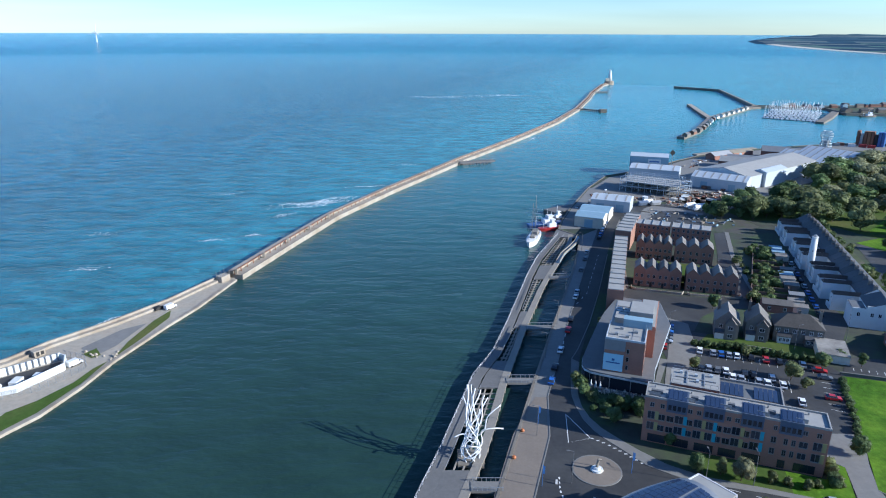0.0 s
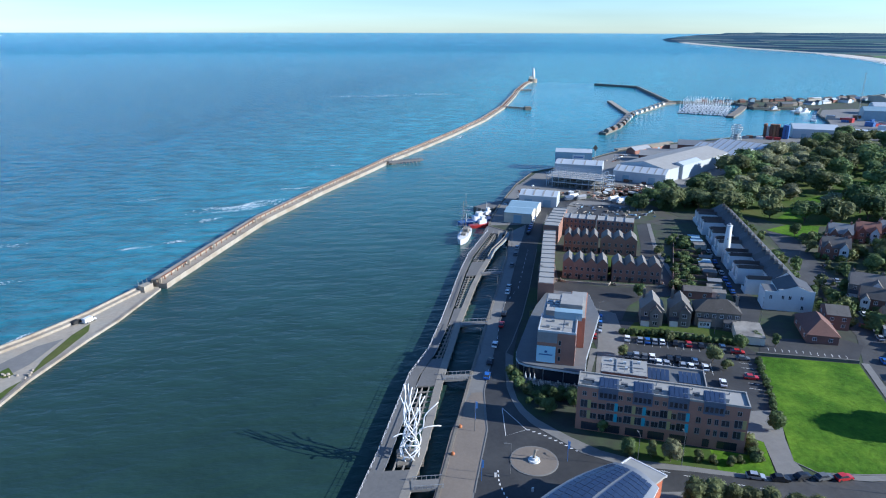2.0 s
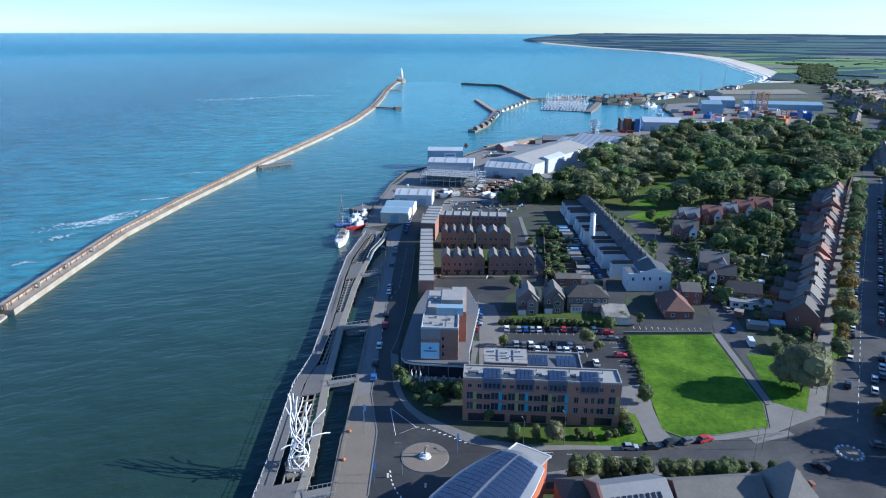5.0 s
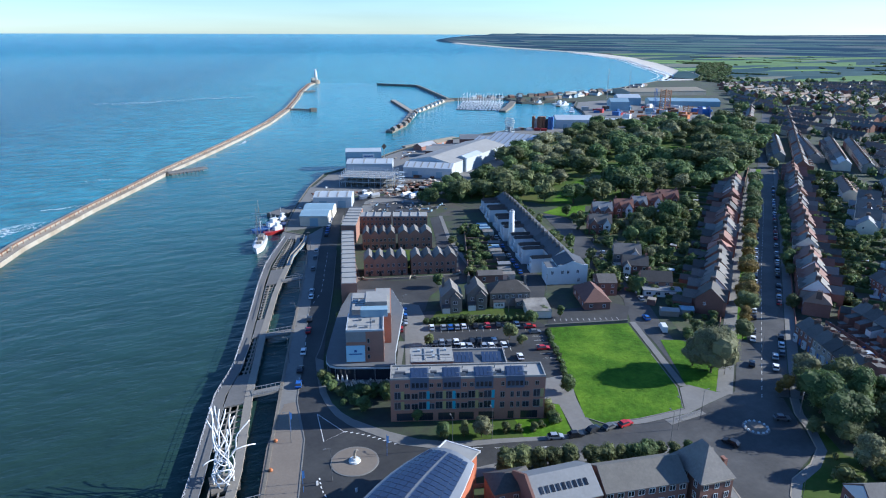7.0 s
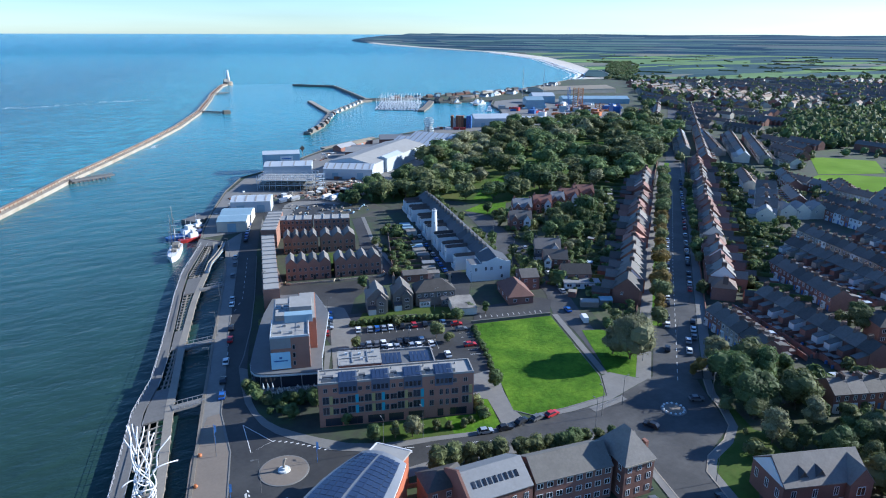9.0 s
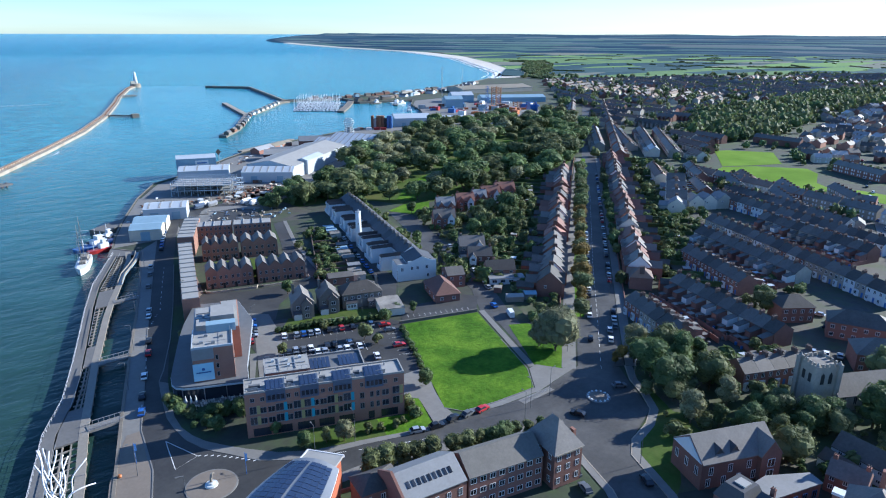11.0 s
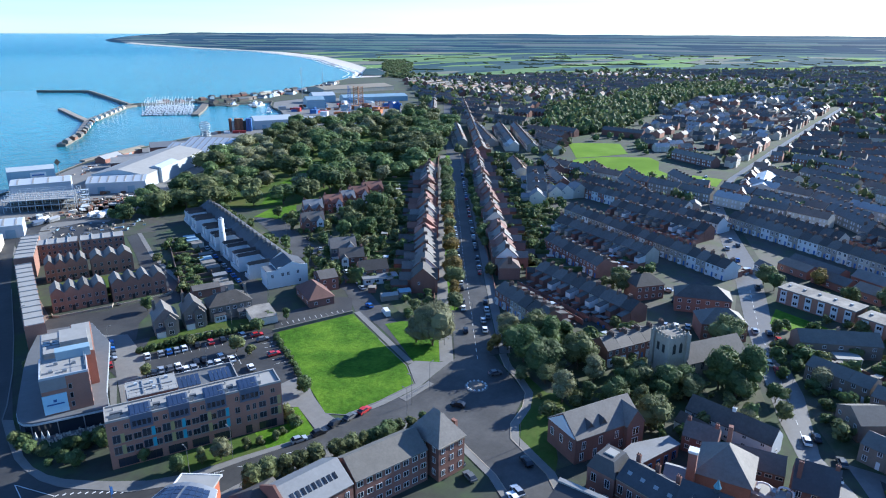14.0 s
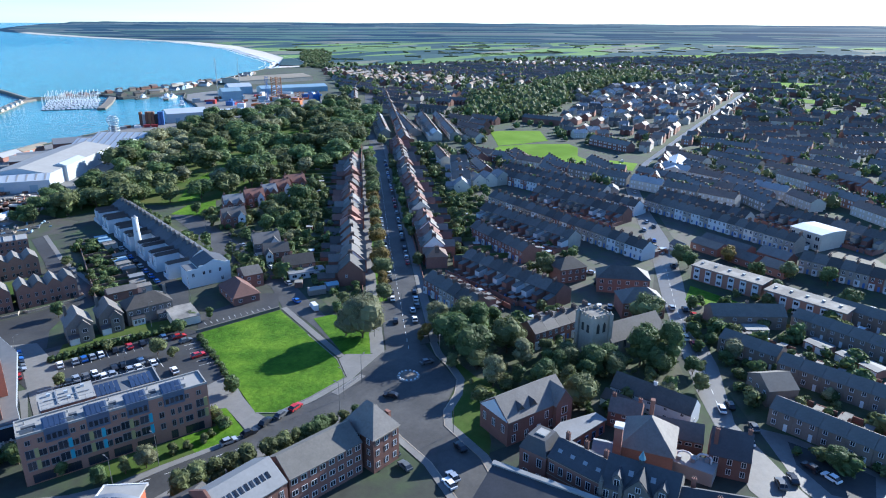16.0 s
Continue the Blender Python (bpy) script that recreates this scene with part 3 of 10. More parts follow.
flat("road_school", [(150.5, 1.5), (168, 12.5), (169, 4.5), (166.2, -8), (163.8, -16), (160, -22), (144, -24), (133, -22), (147.5, -0.5)], 0.065, OLDROAD, "worn asphalt where the street ends by the school, paled for sky glare", "road")
flat("road_school_bays", [(157, 2.0), (166, 5.0), (164.6, -6), (162.2, -14), (151, -14.5), (149.5, -6)], 0.075, ASPHALT, "dark parking bays beside the school", "car park")
flat("road_carpark", [(72, 190.5), (74, 214), (92, 208), (121, 190), (123, 179), (112, 152), (104, 146), (70, 158), (71, 185)], 0.06, ASPHALT, "asphalt car park behind the flats", "car park")
flat("road_yard", [(124, 181.5), (151.5, 172), (161, 182), (158, 187), (130, 191)], 0.07, ASPHALT, "marked asphalt parking yard", "car park")
flat("road_townhouses", [(63, 222), (66, 246), (77, 250.5), (92, 242), (108, 240), (117, 243), (118.5, 252), (121.3, 272.9), (129.1, 293.5), (140.8, 328), (147, 329.6), (133.6, 289.3), (126.6, 257.8), (122.5, 238), (119, 231), (101, 227), (95, 222), (88, 210), (76, 212)], 0.064, ASPHALT, "asphalt lane in front of new town houses", "road")
LANE_R = [(147, 329.6), (133.6, 289.3), (126.6, 257.8), (122.5, 238)]
flat("pavement_lane", LANE_R + offset(LANE_R, 2.0)[::-1], 0.13, PAVING, "narrow pale footway beside the town house lane", "pavement")
flat("road_backlane", [(121, 202), (137, 220), (152, 262), (176, 330), (187, 342), (181, 324), (162, 276), (152, 246), (146, 217), (134, 200)], 0.055, ASPHALT, "shaded back lane behind the white terrace", "road")
GREEN = [(122, 178.6), (150.5, 170.2), (142, 148), (134.5, 128), (127.7, 118.5), (113.7, 119.5), (103, 121.5), (100, 126), (106.8, 142), (113, 156)]
flat("ground_green", GREEN, 0.12, GRASS, "bright mown grass on the open green", "lawn")
s = Shape()
s.wall_line(GREEN[2:8], 0.25, 0, 0.16)
s.thing("kerb", "pale kerb edging the green", "kerb", PAVING, kind="structure")
s = Shape().wall_line([(121.6, 179.6), (151, 170.9)], 0.35, 0, 1.0)
s.wall_line([(121.6, 179.6), (151, 170.9)], 0.5, 1.0, 1.12)
s.thing("wall_green", "low brown wall between the green and the parking yard", "garden wall", DARKSTONE, kind="structure")
flat("ground_verge", [(138, 128.5), (152, 155), (158, 152), (165, 141), (150, 122), (143, 121.5)], 0.1, GRASS, "grass under the large tree", "lawn")
# planted ground in a dark earth tone that stands for the shade here
flat("ground_flats_beds", [(41.2, 177.8), (39.2, 167.7), (39.0, 161.2), (40.1, 155.5), (42.1, 150.8), (45.5, 145.9), (48.9, 141.5), (54.5, 135.4), (61.8, 130.8), (64.5, 139.8), (50.6, 145.2), (58, 164), (43, 170)], 0.085, EARTH, "planted beds between flats and hotel, shade in their dark colour", "flower bed")
flat("ground_flats_lawn", [(80, 124.8), (84.5, 123.2), (92.4, 121.0), (97.3, 134.6), (94, 136.4), (90.2, 129.8), (82, 133)], 0.09, GRASS, "lawn in front of the brick flats", "lawn")
# shaded end of the lawn: the shade is put in as a duller grass
flat("ground_flats_border", [(61.8, 130.8), (73, 127.2), (80, 124.8), (82, 133), (64.5, 139.8)], 0.09, ROUGHGRASS, "lawn in front of the brick flats, shade in its dull colour", "lawn")
flat("pavement_path", [(92.7, 120.4), (101.0, 119.8), (100.0, 121.6), (100.5, 127.1), (103.7, 135.5), (109.5, 147.5), (106.6, 148.4), (101.8, 148.4), (94.2, 137.4), (97.2, 134.4)], 0.11, PAVING, "pale paved path beside the green", "path")
flat("pavement_flats", [(43.3, 187.0), (41.2, 177.8), (39.2, 167.7), (39.0, 161.2), (40.1, 155.5), (42.1, 150.8), (45.5, 145.9), (48.9, 141.5), (54.5, 135.4), (61.8, 130.8), (73, 127.2), (84.5, 123.2), (92.4, 121.0), (100, 120.8), (99.6, 119.7), (89.5, 119.8), (72.8, 125.2), (58, 129.0), (49.6, 135.0), (44.5, 142.4), (42.2, 145.5), (40.1, 149.2), (38.2, 154.7), (37.4, 161.6), (37.4, 168), (39.1, 178.2), (41.4, 189.5)], 0.13, PAVING, "concrete footway along the flats", "pavement")
flat("pavement_near", [(60, 119), (72.5, 118), (90, 113), (104, 109.4), (114, 104.4), (114.5, 101), (104, 105.5), (90, 109.5), (72, 114.5), (60, 115.5)], 0.12, PAVING, "concrete footway behind the street trees", "pavement")
flat("pavement_brown", [(13.5, 100), (20.4, 123), (27.4, 147), (29.8, 166), (26.6, 166), (23.6, 159.8), (18.4, 147.6), (11.8, 124), (5, 100)], 0.1, BROWNPAVE, "brown block paving beside the quay road", "pavement")
flat("pavement_church", [(129.5, 84.3), (146, 90.2), (153, 102), (156, 100), (149, 86), (136, 76), (124, 67), (117.5, 64), (124, 80)], 0.12, ROUGHGRASS, "rough grass round the church hall", "lawn")
flat("ground_field", [(549, 309), (560, 304), (582, 273), (536, 243), (512, 253), (489, 267)], 0.1, FIELDGRASS, "bright grass playing field", "lawn")
flat("ground_field", [(487, 265), (509, 251), (532, 222), (519, 208), (485, 194), (471, 176), (484, 167), (484, 146), (457, 141), (455, 200), (469, 262)], 0.1, FIELDGRASS, "bright sloping grass playing field", "lawn")

flat("pavement_green", [(100.5, 119.7), (113.7, 117.1), (127.7, 116.1), (136, 117.6), (147, 119.2), (143, 121.4), (138.5, 128), (134.9, 127.6), (127.9, 118.2), (113.7, 119.2), (103, 121.2)], 0.125, PAVING, "pale concrete footway along the green", "pavement")
PATH_GREEN = [(136.6, 128), (144.2, 148), (152.8, 170.5)]
flat("pavement_green_path", offset(PATH_GREEN, 1.1) + offset(PATH_GREEN, -1.1)[::-1], 0.11, PAVING, "narrow paved path beside the green", "path")
CORNER_R = [(112, 60), (117, 66), (123.4, 80.6), (129, 84.6), (138, 86.8), (145, 90.4), (150, 97), (154, 104), (160, 110.4)]
CORNER_L = [(100, 60), (109, 75), (113.2, 86.9), (116, 93), (114, 104), (104, 109)]
for line, d in ((CORNER_R, -2.3), (CORNER_L, 2.0)):
    flat("pavement_corner", line + offset(line, d)[::-1], 0.14, PAVING, "worn concrete footway round the street corner", "pavement")
    Shape().wall_line(line, 0.28, 0, 0.19).thing("kerb_corner", "pale kerb round the street corner", "kerb", CONCRETE, kind="structure")
# verge in the duller grass, which takes the place of shade on it
flat("pavement_church_verge", [(126, 80.6), (130.5, 83), (140, 85.2), (146.5, 89.6), (150, 84), (144, 72), (130, 66)], 0.135, ROUGHGRASS, "dull grass beside the church hall, shade put into its colour", "lawn")
flat("pavement_courtyard", [(68, 243), (76, 251), (83, 285), (80.5, 292)], 0.07, BROWNPAVE, "bare brown ground behind the quay houses", "ground")
flat("ground_townhouse_lawn", [(82, 262), (118, 251), (121, 276), (90, 286)], 0.05, ROUGHGRASS, "rough back gardens of the town houses", "gardens")

flat("ground_boatyard", [(100, 345), (112.8, 344), (154.9, 326.0), (170, 340), (166, 366), (150, 384), (118, 386)], 0.045, LANE, "worn dusty yard behind the sheds", "yard")

flat("ground_shipyard_dust", [(118, 399), (140, 391), (170, 384), (176, 400), (170.4, 419.1), (144.0, 408.5)], 0.075, BROWNPAVE, "dusty tan ground of the working yard", "yard")

flat("ground_quayside", [(61.8, 334.6), (66.8, 352), (76.8, 379.6), (97.8, 430.6), (102, 430), (102, 396), (97, 340), (84, 335)], 0.04, PAVING, "grey concrete apron along the working quay", "quay")

# ---- pier and spit ----
def pier():
    line = [(x * 0.991, y * 0.991) for x, y in PIER[5:]]
    p = thing("pier", "long concrete breakwater pier with a rusty rail", "pier", pose(0, 0, -0.6))
    Shape().strip(offset(line, 3.0), offset(line, -2.8), -9, 0.3).part("deck", p, CONCRETE)
    Shape().strip(offset(line, 4.0), offset(line, 2.0), -9, 1.8).part("parapet", p, CONCRETE, label="raised concrete sea wall")
    Shape().strip(offset(line, -2.4), offset(line, -2.95), 0.3, 0.6).part("coping", p, CONCRETE)
    s = Shape()
    mid = offset(line, 0.9)
    for x, y, h in along(mid, 5.0):
        s.box(x - 0.2, y - 0.2, 0.3, x + 0.2, y + 0.2, 2.2)
    s.wall_line(mid, 0.35, 1.9, 2.2)
    s.part("railing", p, RUST, label="rusty brown steel framing along the deck")
    for x, y, h in along(line[:3], 23):
        Shape().box(x - 0.5, y - 0.5, 0.6, x + 0.5, y + 0.5, 2.9).part("bollard_block", p, CONCRETE)
    # head with its lighthouse
    t = thing("lighthouse", "white tapered pier lighthouse on a stone base", "lighthouse", pose(329, 1348, 0))
    Shape().cyl(0, 0, -9, 4.5, 10, 9, 16).part("base", t, CONCRETE)
    Shape().cyl(2, 4, 4.5, 22, 4.2, 2.2, 16).part("tower", t, RENDER, smooth=True)
    Shape().cyl(2, 4, 22, 24.2, 2.0, 1.9, 10).cyl(2, 4, 24.2, 26.0, 2.2, 0.2, 10).part("lantern", t, WHITE)
    Shape().box(-9, -9, 4.5, -2, -3, 9.5).part("keeper_house", t, CREAM)
    for a, b, lab in (((12.8, 519), (41, 529), "old timber dolphin jetty on dark piles"), ((180, 903), (208, 878), "row of timber mooring posts with a platform"), ((254, 1153), (282, 1160), "stone landing stage at the pier bend")):
        d = thing("jetty", lab, "jetty", group="jetties off the pier")
        Shape().wall_line([a, b], 4.5 if a[0] != 180 else 1.0, -1.0, 0.2).part("deck", d, DECK)
        for x, y, h in along([a, b], 3.0):
            Shape().cyl(x, y - 1.6, -9, -0.4, 0.45, n=6).part("timber_post", d, QUAYWALL)
            Shape().cyl(x, y + 1.6, -9, 0.9, 0.45, n=6).part("timber_post", d, QUAYWALL)
    Shape().box(205, 873, -3.5, 213, 881, 2.0).thing("mooring_dolphin", "dark square mooring platform in the river", "jetty", QUAYWALL)


pier()
SZ = -1.9
RIVER_OUT = [(-135, 100), (-122.5, 136), (-116.0, 150.7), (-112.0, 158.4), (-108.3, 174.0), (-106.3, 190.3), (-99.4, 218.0), (-94.7, 233.3), (-88.7, 263.6)]
SEA_OUT = [(-196, 130), (-160, 166), (-139.7, 189.4), (-133.7, 201.3), (-120.0, 219.0), (-107.7, 238.9), (-99.7, 257.0), (-92.3, 272)]
GRAVEL = mat("pale_gravel", (0.34, 0.295, 0.235), 0.95, 0.4, 0.6, 0.2, dirt=(0.27, 0.25, 0.21))
flat("ground_spit", RIVER_OUT + SEA_OUT[::-1], SZ, GRAVEL, "pale worn gravel on the harbour spit", "ground")
flat("ground_spit_tarmac", [(-121.5, 199.5), (-114.4, 214.0), (-107.8, 219.4), (-110.6, 201.0), (-114.4, 192.8)], SZ + 0.05, PAVING, "grey tarmac patch on the spit", "ground")
for q in ([(-137, 100), (-124, 138), (-122, 160), (-116.8, 166.4), (-111.9, 176.7), (-110.3, 185.5), (-108.0, 190.4), (-109.3, 176), (-113.2, 160), (-117.4, 151.5), (-124, 136.5), (-136, 100)], [(-107.2, 193), (-107.9, 204), (-106.2, 222), (-103.6, 231), (-101.6, 224.4), (-104.4, 206)], [(-118.6, 195), (-116.2, 199.4), (-112.4, 194.6), (-114.2, 192.2)]):
    flat("ground_spit_grass", q, SZ + 0.09, ROUGHGRASS, "rough grass bank along the spit", "lawn")
s = Shape().wall_line(RIVER_OUT, 1.2, -9, SZ + 0.35)
s.thing("wall_spit", "pale concrete river wall of the spit", "river wall", CONCRETE, kind="structure")
s = Shape().wall_line(offset(SEA_OUT, -1.3), 2.8, -9, SZ + 0.9)
s.wall_line(offset(SEA_OUT, -0.4), 0.7, SZ + 0.9, SZ + 1.7)
s.thing("wall_sea", "broad concrete sea wall of the spit", "sea wall", CONCRETE, kind="structure")
rub_rnd = random.Random(8)
for i in range(14):
    u = rub_rnd.random()
    x, y = (-118.5 + 11 * u + rub_rnd.gauss(0, 0.5), 196 - 5 * u + rub_rnd.gauss(0, 0.7)) if i % 2 else (-107.6 + rub_rnd.gauss(0, 0.4), 191 + 11 * u)
    k = rub_rnd.uniform(0.3, 0.7)
    Shape().cyl(0, 0, -0.1, k, k, k * 0.55, 6).thing("boulder", "pale rough boulder on the spit", "rock", CONCRETE, at=pose(x, y, SZ, rub_rnd.uniform(-12, 12), 0, rub_rnd.uniform(0, 90)), group="boulders on the spit")


def compound():
    c = thing("compound", "walled compound of white panels on the spit", "compound", pose(0, 0, SZ))
    Shape().wall_line([(-142, 163), (-134, 166.6), (-125.5, 170.8), (-118.6, 184.4), (-121.4, 190.2)], 0.35, 0, 2.5).part("wall", c, RENDER)
    Shape().wall_line([(-123.8, 191.5), (-135.2, 180.9), (-143, 173.5)], 0.35, 0, 2.5).part("wall", c, RENDER)
    Shape().wall_line([(-123.8, 191.5), (-121.4, 190.2)], 0.3, 0, 2.2).part("wall", c, RENDER)
    Shape().prism([(-142, 164), (-134, 167.4), (-126, 171.6), (-119.4, 184.4), (-123, 190), (-135, 179.6), (-142, 173)], 0.02, 0.07).part("yard", c, ASPHALT)
    for k in range(9):
        u = (k + 0.5) / 9
        x, y = -123.8 - 11.4 * u, 191.5 - 10.6 * u
        Shape().box(x + 0.2, y - 0.5, 0, x + 0.5, y - 0.2, 2.8).part("post", c, GREYMETAL)
    for x, y, w, l in ((-129, 176.5, 2.4, 4.0), (-124.6, 180.0, 2.0, 2.4), (-133, 172.5, 2.4, 3.0), (-127, 174.0, 1.2, 1.2)):
        Shape().box(x - w / 2, y - l / 2, 0, x + w / 2, y + l / 2, 1.1).part("storage_box", c, RENDER)
    f = Shape()
    fence = [(-140, 160.5), (-127.0, 167.2), (-119.9, 171.4), (-113.1, 183.1), (-112.9, 186.7), (-115.5, 190.5), (-124.0, 193.6)]
    for x, y, h in along(fence, 2.4):
        f.box(x - 0.05, y - 0.05, 0, x + 0.05, y + 0.05, 2.4)
    for z in (0.1, 0.5, 0.9, 1.3, 1.7, 2.1, 2.35):
        f.wall_line(fence, 0.04, z, z + 0.05)
    f.part("fence", c, GREYMETAL, label="grey steel palisade fence")
    b = thing("bunker", "small dark concrete shelter on the sea wall", "shelter", pose(-132.6, 194.2, SZ + 0.1, 0, 0, 55))
    Shape().box(-1.7, -1.2, 0, 1.7, 1.2, 1.9).box(-1.9, -1.4, 1.9, 1.9, 1.4, 2.15).part("body", b, CONCRETE)
    Shape().box(-1.1, -1.3, 0.2, -0.2, -1.18, 1.7).box(0.3, -1.3, 0.4, 1.3, -1.18, 1.6).part("opening", b, BLACK)


compound()
for x, y, m, txt in ((-117.4, 188.0, WHITE, "white van parked inside the compound"), (-104.6, 233.0, WHITE, "white van parked on the spit")):
    v = thing("van", txt, "van", pose(x, y, SZ, 0, 0, 60))
    Shape().profile([(-2.3, 0.35), (2.3, 0.35), (2.3, 1.0), (1.5, 1.2), (1.0, 1.95), (-2.3, 1.95)], -0.9, 0.9, "y").part("body", v, m)
    Shape().box(0.9, -0.92, 1.2, 1.4, 0.92, 1.7).part("windscreen", v, GLASS)
    for wx in (-1.5, 1.5):
        for wy in (-0.85, 0.85):
            ob = Shape().cyl(0, 0, -0.1, 0.1, 0.33, n=10).part("wheel", v, BLACK)
            ob.matrix_basis = pose(wx, wy, 0.33, 90)
v = thing("car", "black car parked on the spit beside a van", "car", pose(-108.4, 232.0, SZ, 0, 0, 60))
Shape().profile([(-2.1, 0.3), (2.1, 0.3), (2.1, 0.8), (1.0, 0.95), (0.4, 1.45), (-1.3, 1.45), (-2.1, 0.95)], -0.85, 0.85, "y").part("body", v, BLACK)
sh = thing("pier_gate", "grey steel gate and steps where the pier begins", "gate", pose(-93.6, 262.5, SZ, 0, 0, 62))
Shape().box(-2.4, -1.6, 0, 2.4, 1.6, 2.6).part("steps", sh, CONCRETE)
for k in (-2.2, 0, 2.2):
    Shape().bar((k, -1.5, 2.6), (k, -1.5, 4.6), 0.07, 5).part("post", sh, GREYMETAL)
    Shape().bar((k, 1.5, 2.6), (k, 1.5, 4.6), 0.07, 5).part("post", sh, GREYMETAL)

# foam off the sea wall
foam_rnd = random.Random(3)


def foam(cx, cy, rx, ry, n, ang):
    """Broken foam: many thin torn slivers, densest along a few crest lines."""
    s = Shape()
    ca, sa = math.cos(radians(ang)), math.sin(radians(ang))
    crests = [foam_rnd.gauss(0, 0.4) for _ in range(4)]
    for i in range(n):
        u, w = foam_rnd.gauss(0, 0.42), foam_rnd.choice(crests) + foam_rnd.gauss(0, 0.13)
        w += 0.25 * math.sin(u * 5 + cx)
        x, y = cx + ca * u * rx - sa * w * ry, cy + sa * u * rx + ca * w * ry
        r = foam_rnd.uniform(0.15, 0.7) * (0.35 + 0.012 * rx)
        b = radians(ang) + foam_rnd.gauss(0, 0.5)
        cb, sb = math.cos(b), math.sin(b)
        pts = []
        for k in range(6):
            px, py = r * 2.4 * foam_rnd.uniform(0.5, 1.4) * math.cos(k * 1.05), r * 0.6 * foam_rnd.uniform(0.3, 1.3) * math.sin(k * 1.05)
            pts.append((x + cb * px - sb * py, y + sb * px + cb * py))
        s.add([(px, py, -2.36 + 0.002 * (i % 9)) for px, py in pts], [tuple(range(6))])
    s.thing("foam", "broken white foam of a small breaking wave", "foam", FOAM, kind="stuff")


for q in ((-76, 398, 30, 11, 620, 28), (-92, 370, 10, 4, 120, 40), (-52, 444, 14, 4, 130, 10), (-118.4, 319.7, 8, 3, 90, 15), (-99.6, 329.8, 7, 2.5, 80, 15), (-160, 277.4, 9, 3, 90, 10), (-126, 217, 17, 3.5, 330, 58), (-108, 246, 10, 2, 90, 60), (5, 1085, 70, 14, 260, 5), (110, 1110, 60, 10, 200, 0),
          (-180, 330, 10, 3, 40, 10), (88, 655, 18, 5, 90, 60), (-140, 420, 12, 3, 40, 10), (-30, 520, 12, 3, 40, 10)):
    foam(*q)

# ---- staithes along the quay ----
OUTER = [(-28, 45), (-5.5, 124.8), (-1.1, 139.5), (9.0, 177.6), (16.2, 193.7), (22.3, 214.3), (28.8, 237.9), (35.6, 263.1), (42.9, 286.8), (59.3, 325.4)]
INNER = [(-16, 45), (6.9, 126.8), (11.8, 141.9), (19.5, 175.4), (30.2, 214.4), (43.2, 256.5), (51.4, 277.6), (63.9, 311.1), (67, 326)]


def on_line(line, y):
    for a, b in zip(line, line[1:]):
        if a[1] <= y <= b[1]:
            return a[0] + (b[0] - a[0]) * (y - a[1]) / (b[1] - a[1])
    return line[-1][0]


